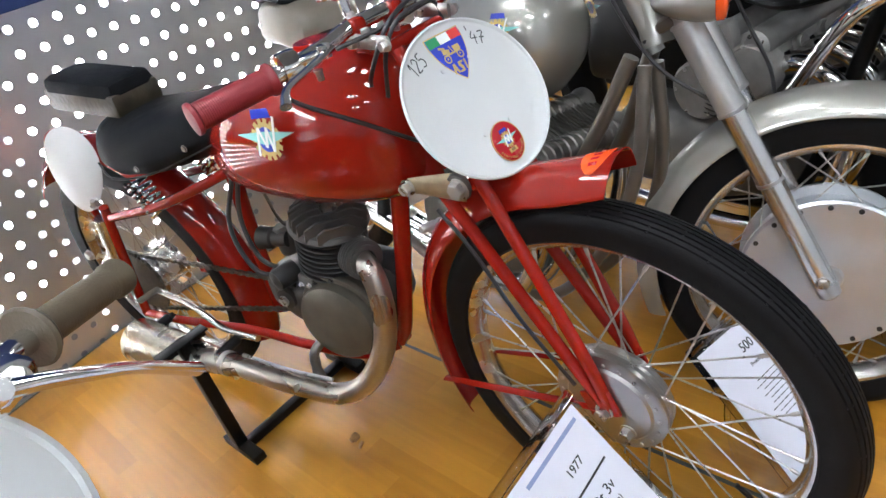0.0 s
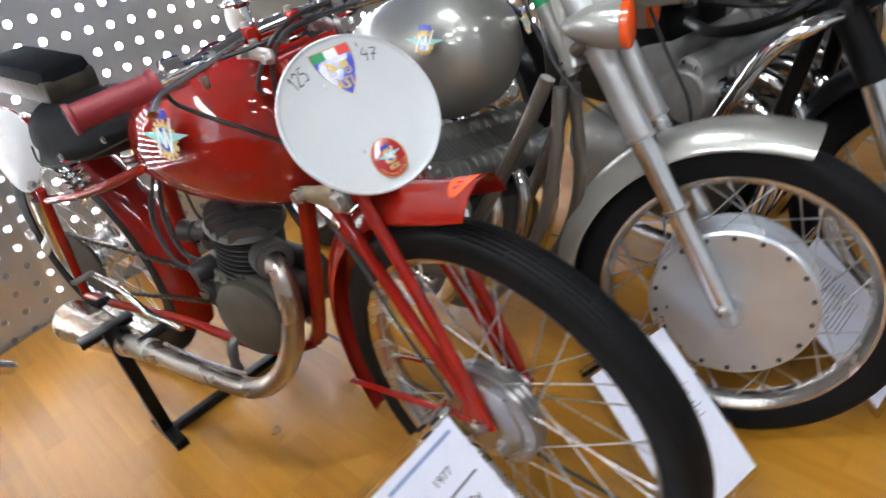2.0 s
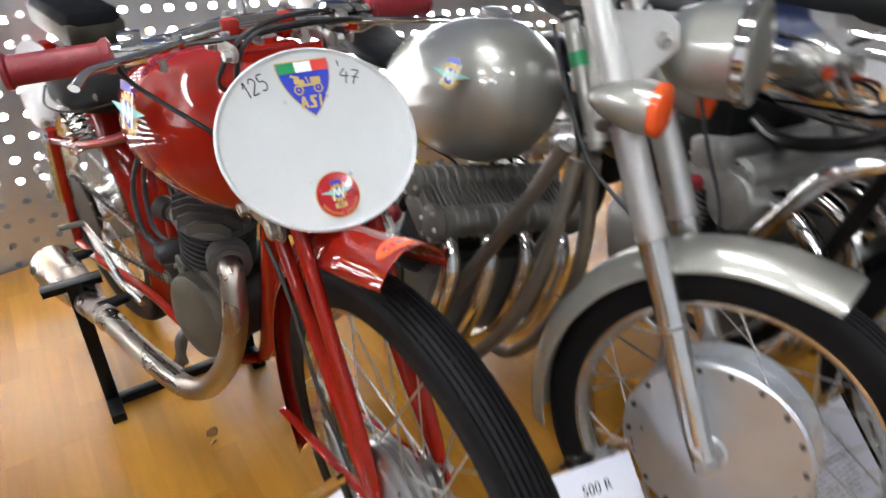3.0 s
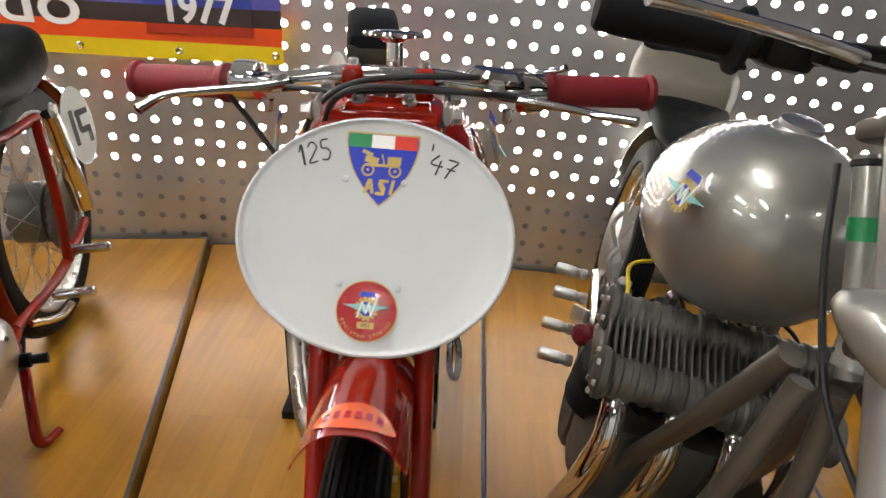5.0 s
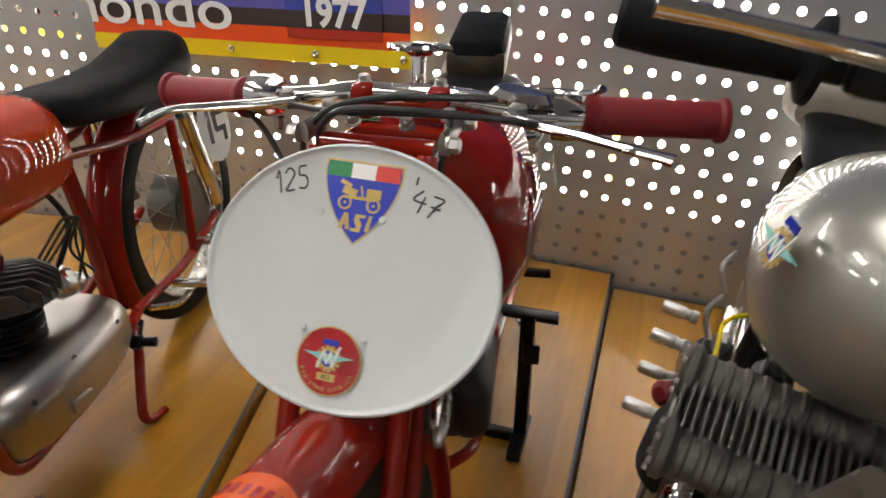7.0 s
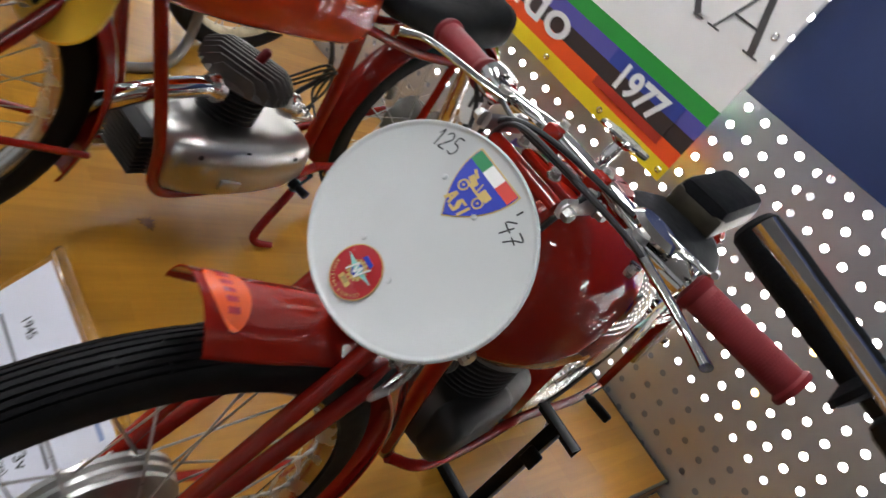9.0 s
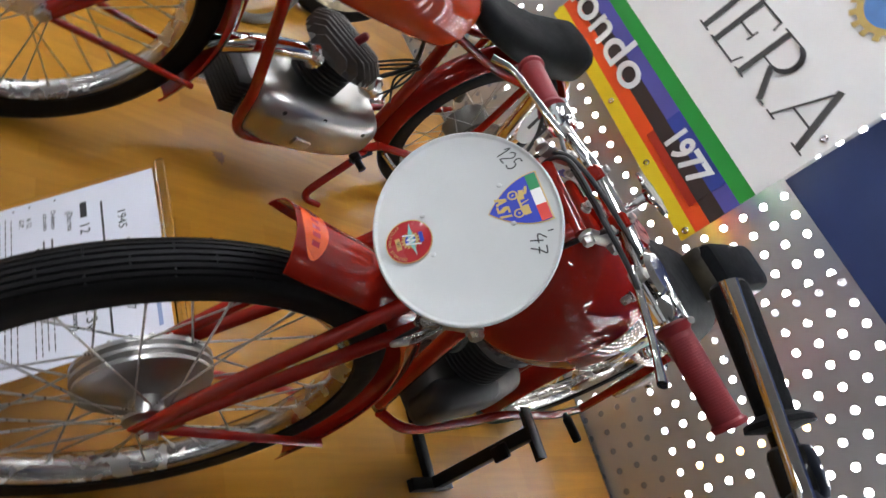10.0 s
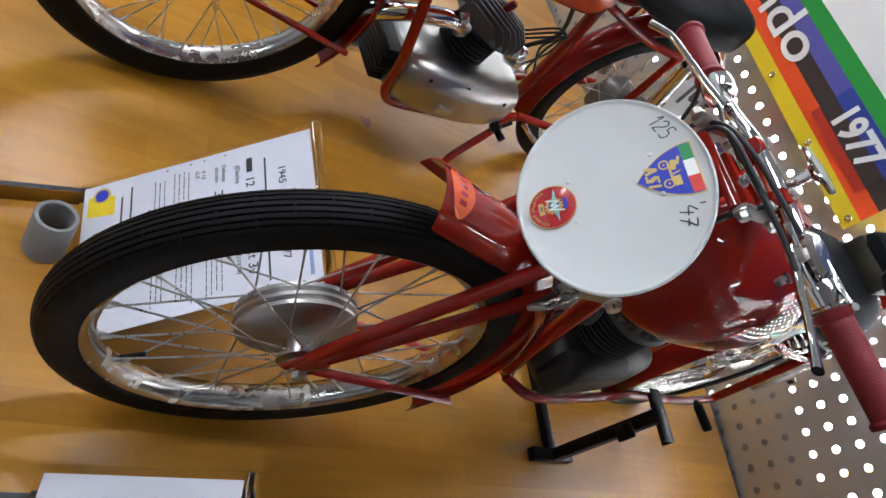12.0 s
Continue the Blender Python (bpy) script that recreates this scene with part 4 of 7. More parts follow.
# steering damper hand wheel
g = G()
sweep(g, [(0, 0.486, 0.845), (0, 0.497, 0.926)], 0.0072, 14, straight=True)
kn = part("damper_rod", g, "chrome", bike, "chrome steering damper rod", FR @ Matrix.Translation((0, 0.014, 0)))
m_ = axis_frame((0, 0.4970, 0.920), (0, 0.1, 1))
ring = []
for k in range(48):
    a = 2 * math.pi * k / 48
    ring.append((a, 0.030 + 0.0036 * math.cos(8 * a)))
g = G()
rings = [[(rr * f * math.cos(a), rr * f * math.sin(a), z) for a, rr in ring] for f, z in ((0.30, -0.004), (0.45, 0.0), (0.95, 0.002), (1.0, 0.0045), (0.96, 0.007), (0.50, 0.0085), (0.15, 0.0085))]
loft(g, rings, True, m_)
part("hand_wheel", g, "chrome", kn, "chrome lobed hand wheel")

# handlebar, grips, levers
g = G()
sweep(g, [(-0.262, 0.487, 0.868), (-0.20, 0.472, 0.872), (-0.14, 0.458, 0.876), (-0.085, 0.451, 0.883), (-0.04, 0.449, 0.890), (0.04, 0.449, 0.890), (0.085, 0.451, 0.886), (0.14, 0.459, 0.882), (0.20, 0.474, 0.878), (0.266, 0.490, 0.877)], 0.011, 14)
FRH = FR @ Matrix.Translation((0, 0.012, 0))
hb = part("handlebar", g, "chrome", bike, "polished chrome handlebar", FRH)
grip(hb, (-0.276, 0.488, 0.867), (-0.165, 0.464, 0.873), 0.0165, "redrub", "dark red ribbed rubber grip")
grip(hb, (0.280, 0.492, 0.877), (0.160, 0.465, 0.880), 0.0165, "redrub", "dark red ribbed rubber grip")
for s in (-1, 1):
    g = G()
    lathe(g, [(0.012, -0.013), (0.020, -0.012), (0.021, 0), (0.020, 0.012), (0.012, 0.013)], (s * 0.146, 0.460, 0.878), (s, 0.2, 0), 20)
    block(g, (0.05, 0.022, 0.012), Matrix.Translation((s * 0.125, 0.446, 0.881)) @ Matrix.Rotation(s * radians(14), 4, "Z"), 0.004)
    part("clamp", g, "chrome", hb, "polished lever clamp")
    zt = 0.866 if s < 0 else 0.876
    lever(hb, "lever", [(s * 0.098, 0.430, 0.884), (s * 0.128, 0.418, 0.881), (s * 0.168, 0.404, 0.879), (s * 0.205, 0.390, 0.876), (s * (0.236 if s > 0 else 0.226), 0.371, zt)], "polished curved lever", 0.0058)
    g = G()
    lathe(g, [(0, -0.008), (0.008, -0.008), (0.009, 0), (0.008, 0.008), (0, 0.008)], (s * 0.108, 0.430, 0.884), (0, 0, 1), 14)
    part("pivot", g, "steel", hb)
    bolt(hb, (s * 0.122, 0.436, 0.866), (0, 0, -1), 0.005, 0.012)
g = G()  # air lever on one side
lathe(g, [(0, 0), (0.022, 0), (0.023, 0.004), (0.018, 0.010), (0, 0.012)], (0.108, 0.452, 0.892), (0.1, 0, 1), 20, sx=1.3)
al = part("air_lever_body", g, "chrome", hb)
lever(al, "air_lever", [(0.105, 0.455, 0.900), (0.135, 0.458, 0.900), (0.155, 0.452, 0.902), (0.17, 0.442, 0.906), (0.176, 0.438, 0.910)], "small chrome thumb lever", 0.004)
# control cables
for pts in (
    [(-0.098, 0.432, 0.882), (-0.04, 0.400, 0.888), (0.03, 0.395, 0.893), (0.10, 0.415, 0.888), (0.135, 0.43, 0.88)],
    [(0.10, 0.428, 0.884), (0.03, 0.392, 0.896), (-0.03, 0.385, 0.893), (-0.055, 0.395, 0.86), (-0.05, 0.42, 0.80)],
    [(0.09, 0.440, 0.898), (0.0, 0.400, 0.902), (-0.05, 0.392, 0.886), (-0.075, 0.41, 0.84), (-0.03, 0.47, 0.80)],
    [(0.055, 0.43, 0.89), (0.060, 0.40, 0.885), (0.055, 0.39, 0.85), (0.05, 0.38, 0.78), (0.060, 0.33, 0.62)],
    [(-0.168, 0.470, 0.862), (-0.15, 0.475, 0.834), (-0.10, 0.437, 0.788), (-0.05, 0.408, 0.743), (-0.02, 0.40, 0.72)],
    [(-0.066, 0.372, 0.645), (-0.062, 0.33, 0.58), (-0.066, 0.27, 0.48), (-0.064, 0.20, 0.38)],
):
    cable(bike, [FR @ Vector(p) for p in pts])

# oval number plate
PC = Vector((0.0015, 0.311, 0.781))
PM = FR @ on_surface(PC, (0, -0.873, 0.487), (0.0, 0.487, 0.873)) @ Matrix.Rotation(radians(-2), 4, "Z")
rings = []
for f, z in ((0.30, -0.0015), (0.95, -0.0015), (0.988, -0.001), (1.0, 0.0012), (0.990, 0.0034), (0.976, 0.0036), (0.962, 0.0016), (0.94, 0.0006), (0.3, 0.0006)):
    rings.append([(x, y, z) for x, y in ellipse(0.1238 * f, 0.1068 * f, 64)])
g = loft(G(), rings)
plate = part("number_plate", g, "white", bike, "white enamelled oval number plate with rolled rim", PM, 60)
Z0 = 0.0008


def shield_outline(w, h):
    pts = [(-w, h), (w, h)]
    for k in range(1, 11):
        t = k / 10
        pts.append((w * (1.03 - 0.03 * t) * (1 - t ** 2.3), h - 2 * h * t))
    return pts + [(-x, y) for x, y in reversed(pts[2:-1])]


SH = Matrix.Translation((0.0, 0.0600, Z0))
g = prism(G(), shield_outline(0.0325, 0.0330), 0.0004)
badge = part("shield", g, "gold", plate, "blue enamel shield badge with the Italian tricolour", SH)
g = prism(G(), shield_outline(0.0309, 0.0314), 0.0007)
part("shield_field", g, "blue", badge)
for k, c in enumerate(("green", "flagwhite", "flagred")):
    g = G()
    block(g, (0.0203, 0.0118, 0.001), Matrix.Translation((-0.0203 + 0.0203 * k, 0.0252, 0.0005)))
    part("flag_band", g, c, badge, smooth=0)
for outline in ([(-0.0160, -0.0065), (-0.0120, 0.0065), (-0.0085, 0.0065), (-0.0060, -0.0065), (-0.0090, -0.0065), (-0.0105, 0.0020), (-0.0125, -0.0065)],
                [(-0.0050, -0.0075), (0.0030, -0.0075), (0.0040, -0.0010), (0.0010, 0.0040), (0.0060, 0.0040), (0.0065, 0.0065), (-0.0020, 0.0065), (-0.0030, 0.0015), (0.0005, -0.0048), (-0.0050, -0.0048)],
                [(0.0070, -0.0065), (0.0098, -0.0065), (0.0120, 0.0065), (0.0092, 0.0065)]):
    part("emblem_shape", prism(G(), outline, 0.0004), "gold", badge, "", Matrix.Translation((0.001, -0.0150, 0.0007)), 0)
part("emblem_shape", prism(G(), [(-0.0128, -0.0030), (-0.0082, -0.0030), (-0.0086, -0.0006), (-0.0122, -0.0006)], 0.0004), "gold", badge, "", Matrix.Translation((0.001, -0.0150, 0.0007)), 0)
g = G()  # little vintage car outline as plain bars
for x in (-0.012, 0.012):
    lathe(g, [(0.0042, 0), (0.0058, 0), (0.0058, 0.0012), (0.0042, 0.0012)], (x, -0.0005, 0), (0, 0, 1), 16, True)
    lathe(g, [(0.0012, 0.0), (0.0012, 0.0012), (0, 0.0012)], (x, -0.0005, 0), (0, 0, 1), 8)
block(g, (0.026, 0.0025, 0.001), Matrix.Translation((0, 0.004, 0.0007)))
block(g, (0.012, 0.0075, 0.001), Matrix.Translation((0.011, 0.0085, 0.0007)))
block(g, (0.012, 0.006, 0.001), Matrix.Translation((-0.009, 0.0085, 0.0007)) @ Matrix.Rotation(radians(-12), 4, "Z"))
block(g, (0.010, 0.003, 0.001), Matrix.Translation((-0.013, 0.0145, 0.0007)) @ Matrix.Rotation(radians(-20), 4, "Z"))
block(g, (0.0012, 0.009, 0.001), Matrix.Translation((0.001, 0.0095, 0.0007)) @ Matrix.Rotation(radians(15), 4, "Z"))
part("car_motif", g, "gold", badge)


def stroke_text(parent, m, strokes, width, name="pen_mark"):
    g = G()
    for pts in strokes:
        sweep(g, [(x, y, 0.0002) for x, y in pts], width, 6, 0.15, steps=6, up=(0, 0, 1))
    return part(name, g, "ink", parent, "black felt-pen handwriting", m)


stroke_text(plate, Matrix.Translation((-0.0610, 0.0715, Z0)) @ Matrix.Rotation(radians(16), 4, "Z"),
            [[(-0.013, 0.002), (-0.010, 0.008), (-0.010, -0.010)],
             [(-0.005, 0.005), (-0.001, 0.009), (0.003, 0.004), (-0.003, -0.005), (-0.005, -0.009), (0.002, -0.009)],
             [(0.014, 0.009), (0.008, 0.0085), (0.0075, 0.002), (0.012, 0.001), (0.014, -0.004), (0.011, -0.009), (0.006, -0.008)]], 0.0008)
stroke_text(plate, Matrix.Translation((0.0525, 0.0685, Z0)) @ Matrix.Rotation(radians(-15), 4, "Z"),
            [[(-0.0125, 0.016), (-0.0115, 0.0095)],
             [(-0.004, 0.008), (-0.009, -0.001), (0.002, -0.001)], [(-0.001, 0.004), (-0.002, -0.010)],
             [(0.005, 0.007), (0.014, 0.007), (0.010, 0.0), (0.007, -0.010)], [(0.006, -0.001), (0.014, -0.001)]], 0.0008)
SK = Matrix.Translation((-0.0025, -0.0655, Z0))
g = lathe(G(), [(0.0268, 0), (0.0272, 0.0008), (0.0262, 0.0018), (0.020, 0.0024), (0, 0.0026)], (0, 0, 0), (0, 0, 1), 40)
st = part("round_badge", g, "stick", plate, "domed dark red round badge with winged emblem", SK)
lathe(gg := G(), [(0.0262, 0.0016), (0.0272, 0.0016), (0.0272, 0.0022), (0.0262, 0.0022)], (0, 0, 0), (0, 0, 1), 40, True)
part("badge_rim", gg, "gold", st)
emblem(st, Matrix.Translation((0, 0.002, 0.0024)), 0.50)
g = G()
block(g, (0.015, 0.0058, 0.0006), Matrix.Translation((0, -0.0125, 0.0026)))
part("number_tab", g, "gold", st, smooth=0)
for k, ch in enumerate("REGISTRO STORICO"):
    if ch != " ":
        a = radians(203 + 8.9 * k)
        text_part(ch, 0.0046, "gold", st, Matrix.Translation((0.0226 * math.cos(a), 0.0226 * math.sin(a), 0.0025)) @ Matrix.Rotation(a + math.pi / 2, 4, "Z"), "letter", thick=0.0002)
text_part("003", 0.0050, "ink", st, Matrix.Translation((0, -0.0125, 0.0030)), "numerals", thick=0.0002)
for x, y in ((-0.031, 0.050), (0.021, 0.050), (-0.029, -0.043), (0.023, -0.044)):
    g = lathe(G(), [(0.0030, 0), (0.0026, 0.0012), (0, 0.0016)], (x, y, Z0), (0, 0, 1), 14)
    part("rivet", g, "white", plate)

# tank
secs = [(0.432, 0.745, 0.035, 0.044), (0.436, 0.745, 0.062, 0.078), (0.450, 0.744, 0.088, 0.100), (0.480, 0.743, 0.112, 0.112), (0.53, 0.742, 0.130, 0.117), (0.60, 0.739, 0.138, 0.117), (0.67, 0.734, 0.134, 0.111), (0.74, 0.726, 0.121, 0.100), (0.80, 0.716, 0.103, 0.084), (0.85, 0.706, 0.079, 0.064), (0.878, 0.700, 0.050, 0.042), (0.884, 0.699, 0.02, 0.018)]
rings = [superring(0, y, z, w, h, 2.35, 36, 0.86) for y, z, w, h in secs]
tank = part("fuel_tank", loft(G(), rings), "red", bike, "glossy dark red fuel tank", smooth=60)
g = G()
lathe(g, [(0.030, 0), (0.031, 0.010), (0.027, 0.014), (0, 0.015)], (0, 0.60, 0.852), (0, 0, 1), 28)
part("filler_cap", g, "red", tank, "filler cap")
for s in (-1, 1):
    emblem(tank, on_surface((s * 0.1385, 0.605, 0.775), (s, 0.03, 0.16), (0.0, -0.05 * s, 1)), 1.45)

# saddle and rear pad
rings = []
for y, z, w, h in ((0.765, 0.797, 0.03, 0.012), (0.785, 0.795, 0.058, 0.026), (0.84, 0.784, 0.082, 0.039), (0.92, 0.762, 0.106, 0.048), (1.00, 0.747, 0.121, 0.051), (1.08, 0.741, 0.123, 0.051), (1.14, 0.744, 0.108, 0.047), (1.175, 0.752, 0.080, 0.034), (1.19, 0.757, 0.040, 0.016)):
    rings.append(superring(0, y * 1.08 - 0.083, z - 0.022, w * 1.06, h * 1.10, 2.7, 40, 0.80))
sad = part("saddle", loft(G(), rings), "leather", bike, "black leatherette sprung saddle", smooth=60)
for s in (1, -1):
    seam = [(s * w * 1.06, y * 1.08 - 0.083, z - 0.026) for y, z, w in ((0.80, 0.772, 0.064), (0.86, 0.752, 0.086), (0.94, 0.728, 0.107), (1.02, 0.713, 0.120), (1.10, 0.709, 0.119), (1.16, 0.725, 0.096))]
    part("seam", sweep(G(), seam, 0.0022, 6), "black", sad, "stitched lower edge")
    for y, z in ((1.006, 0.726), (0.885, 0.757)):
        bolt(sad, (s * (0.124 if y > 1 else 0.0985), y * 1.08 - 0.083, z - 0.022), (s, 0, 0), 0.0055, 0.003, "cast", "button")
g = G()
block(g, (0.108, 0.235, 0.074), Matrix.Translation((0, 1.215, 0.812)) @ Matrix.Rotation(radians(6), 4, "X"), 0.020)
pad = part("rear_pad", g, "leather", bike, "worn black leather rear pad", smooth=40)
g = G()
block(g, (0.1105, 0.2375, 0.048), Matrix.Translation((0, 1.2155, 0.803)) @ Matrix.Rotation(radians(6), 4, "X"), 0.010)
part("pad_side", g, "oldleather", pad, "scuffed brown leather side band")
for s in (-1, 1):
    spring_g = spring(G(), (s * 0.080, 1.085, 0.581), (s * 0.080, 1.117, 0.653), 0.022, 6, 0.0038)
    part("saddle_spring", spring_g, "chrome", bike, "bright coil spring")

# rear wheel
RA = Vector((0, 1.385, 0.338))
rw = wheel(bike, "rear_wheel", Matrix.Translation(RA), 0.322, 0.262, 0.074, (-0.030, 0.060, 0.030, 0.060), 36, False)
g = lathe(G(), [(0, -0.048), (0.050, -0.046), (0.062, -0.038), (0.062, -0.025), (0.050, -0.020), (0.040, 0.0), (0.050, 0.018), (0.066, 0.024), (0.066, 0.040), (0.05, 0.048), (0, 0.05)], (0, 0, 0), (1, 0, 0), 40)
part("hub", g, "alu", rw, "polished aluminium hub")
g = G()
ring = []
for k in range(88):
    a = 2 * math.pi * k / 88
    ring.append((a, 0.088 if k % 2 else 0.083))
rings = [[(x, rr * math.sin(a), rr * math.cos(a)) for a, rr in ring] for x in (-0.056, -0.051)]
loft(g, rings)
part("sprocket", g, "chain", rw, "oily rear sprocket")
rm = mudguard("rear_mudguard", bike, Matrix.Translation(RA), 0.376, 0.046, -112, 52, "red", 0.030, label="dark red rear mudguard")
# side number plate at the rear
g = loft(G(), [[(x * (1 + 2.2 * y), y, z) for x, y in ellipse(0.062 * f, 0.096 * f, 40)] for f, z in ((0.3, 0), (0.97, 0), (1, 0.0015), (0.97, 0.003), (0.3, 0.003))])
part("side_plate", g, "gloss", bike, "glossy white teardrop side plate", on_surface((-0.085, 1.315, 0.668), (-1, -0.42, 0.12), (0, -0.22, 1)), 50)
g = lathe(G(), [(0, 0), (0.028, 0), (0.030, 0.02), (0.02, 0.035), (0, 0.036)], (-0.0, 1.50, 0.690), (0, 1, 0.2), 20)
part("tail_lamp", g, "red", bike, "small red tail lamp")

# chain
def chain_links(parent, pts, name="chain"):
    g = G()
    p = [Vector(q) for q in pts]
    length = sum((p[i + 1] - p[i]).length for i in range(len(p) - 1))
    n = int(length / 0.0127)
    step = length / n
    acc, i, pos = 0.0, 0, p[0].copy()
    for k in range(n):
        while i < len(p) - 2 and acc + (p[i + 1] - p[i]).length < k * step:
            acc += (p[i + 1] - p[i]).length
            i += 1
        d = (p[i + 1] - p[i]).normalized()
        c = p[i] + d * (k * step - acc)
        ang = math.atan2(d.z, d.y)
        block(g, (0.004 if k % 2 else 0.009, 0.0125, 0.0085), Matrix.Translation(c) @ Matrix.Rotation(ang, 4, "X"), 0)
    return part(name, g, "chain", parent, "oily roller chain", smooth=0)


arc = [(-0.0535, RA.y + 0.086 * math.cos(a), RA.z + 0.086 * math.sin(a)) for a in np.linspace(math.pi / 2, -math.pi / 2, 14)]
arc2 = [(-0.0535, 0.835 + 0.036 * math.cos(a), 0.392 + 0.036 * math.sin(a)) for a in np.linspace(-math.pi / 2, -3 * math.pi / 2, 8)]
chain_links(bike, arc + arc2 + [arc[0]])

# frame
def tubes(parent, rows, r, material, name="frame_tube", label=""):
    for pts in rows:
        g = G()
        sweep(g, pts, r, 12, straight=len(pts) == 2)
        part(name, g, material, parent, label)


tubes(bike, [
    [(0, 0.463, 0.79), (0, 0.512, 0.657), (0, 0.560, 0.49), (0, 0.612, 0.325), (0, 0.640, 0.275)],
    [(0, 0.470, 0.80), (0, 0.65, 0.79), (0, 0.90, 0.70)],
    [(0, 0.905, 0.70), (0, 0.945, 0.50), (0, 0.965, 0.29)],
], 0.0155, "red", label="dark red frame tube")
for s in (-1, 1):
    tubes(bike, [
        [(s * 0.012, 0.632, 0.276), (s * 0.050, 0.70, 0.266), (s * 0.062, 0.85, 0.268), (s * 0.066, 1.0, 0.275), (s * 0.092, 1.20, 0.280), (s * 0.094, 1.365, 0.272)],
        [(s * 0.040, 0.835, 0.672), (s * 0.090, 1.04, 0.608), (s * 0.094, 1.260, 0.560)],
        [(s * 0.094, 1.365, 0.272), (s * 0.094, 1.320, 0.43), (s * 0.094, 1.272, 0.585)],
    ], 0.0105, "red", label="dark red frame tube")
    g = sweep(G(), [(s * 0.096, 1.345, 0.395), (s * 0.094, 1.307, 0.555)], [0.019, 0.019], 16, straight=True)
    sw = part("plunger", g, "alu", bike, "polished spring sleeve")
    bolt(sw, (s * 0.094, 1.300, 0.585), (0, -0.2, 1), 0.010, 0.014)
    g = G()
    block(g, (0.008, 0.11, 0.03), Matrix.Translation((s * 0.105, 1.385, 0.425)) @ Matrix.Rotation(radians(-32), 4, "X"), 0.004)
    arm = part("axle_plate", g, "alu", bike, "grey axle bracket")
    bolt(arm, (s * 0.110, 1.425, 0.452), (s, 0, 0), 0.011, 0.010)
    g = G()
    sweep(g, [(s * 0.086, 1.335, 0.55), (s * 0.075, 1.375, 0.63), (s * 0.047, 1.40, 0.69)], 0.008, 10)
    part("guard_stay", g, "red", bike)
    # foot pegs
    for y, z in ((0.995, 0.290), (1.23, 0.300)) if s < 0 else ((1.23, 0.300),):
        g = lathe(G(), [(0.006, 0), (0.008, 0.01), (0.0115, 0.014), (0.0115, 0.07), (0.009, 0.074), (0, 0.074)], (s * 0.10, y, z), (s, -0.05, 0.02), 14)
        part("foot_peg", g, "rubber", bike, "ribbed grey-black foot peg")
tubes(bike, [[(-0.098, 1.235, 0.365), (-0.100, 1.13, 0.345), (-0.104, 1.04, 0.30), (-0.106, 0.93, 0.30)]], 0.007, "alu", "gear_pedal", "grey cast pedal lever")
g = sweep(G(), [(-0.098, 1.235, 0.372), (-0.150, 1.235, 0.376)], 0.011, 8, 0.5, straight=True)
part("pedal_pad", g, "cast", bike)

# engine
COVER = (-0.092, 0.688, 0.380)
g = lathe(G(), [(0, 0.008), (0.033, 0.007), (0.069, 0.004), (0.077, 0.000), (0.079, -0.006), (0.0795, -0.018), (0.087, -0.020), (0.089, -0.023), (0.089, -0.030), (0.084, -0.033), (0.080, -0.060), (0, -0.062)], COVER, (-1, -0.10, 0.06), 56)
cov = part("crankcase_cover", g, "covercast", bike, "round dull oil-stained cast cover")
for k in range(5):
    a = 2 * math.pi * k / 5 + 0.4
    bolt(cov, Vector(COVER) + Vector((0.022, 0.085 * math.cos(a), 0.085 * math.sin(a))), (-1, 0, 0.04), 0.0045, 0.004, "castgrey", "screw")
rings = []
for y, z, w, h in ((0.565, 0.39, 0.03, 0.02), (0.575, 0.385, 0.060, 0.05), (0.61, 0.375, 0.082, 0.075), (0.70, 0.365, 0.086, 0.082), (0.79, 0.372, 0.080, 0.070), (0.85, 0.378, 0.062, 0.055), (0.875, 0.38, 0.04, 0.03)):
    rings.append(superring(0.002, y + 0.05, z + 0.002, w * 0.80, h * 0.86, 3.0, 28))
part("crankcase", loft(G(), rings), "castgrey", bike, "grey cast crankcase", smooth=50)
g = G()
block(g, (0.060, 0.165, 0.108), Matrix.Translation((0.048, 0.692, 0.402)) @ Matrix.Rotation(radians(6), 4, "X"), 0.024)
part("clutch_cover", g, "castdark", bike, "smooth black clutch cover", smooth=60)
CA = (0.01, -0.26, 1.0)
fins(bike, "cylinder", (-0.012, 0.726, 0.440), CA, 0.068, 0.112, 10, "castdark", sx=0.95)
g = G()
block(g, (0.010, 0.034, 0.030), Matrix.Translation((-0.074, 0.742, 0.455)) @ Matrix.Rotation(radians(20), 4, "X"), 0.004)
br_ = part("cylinder_bracket", g, "cast", bike, "small grey cast bracket")
for dy in (-0.010, 0.010):
    bolt(br_, (-0.079, 0.742 + dy, 0.452), (-1, 0, 0), 0.0045, 0.004)
for k in range(4):
    a = 0.9 + 0.55 * k
    bolt(bike, (-0.062, 0.740 + 0.095 * math.cos(a), 0.380 + 0.080 * math.sin(a)), (-1, 0, 0.2), 0.0055, 0.006, "steel", "crankcase_bolt")
g = sweep(G(), [(-0.060, 0.775, 0.300), (-0.088, 0.785, 0.290), (-0.100, 0.790, 0.262), (-0.098, 0.785, 0.225)], [0.009, 0.010, 0.009, 0.007], 12)
part("decompressor_arm", g, "cast", bike, "grey cast operating arm")
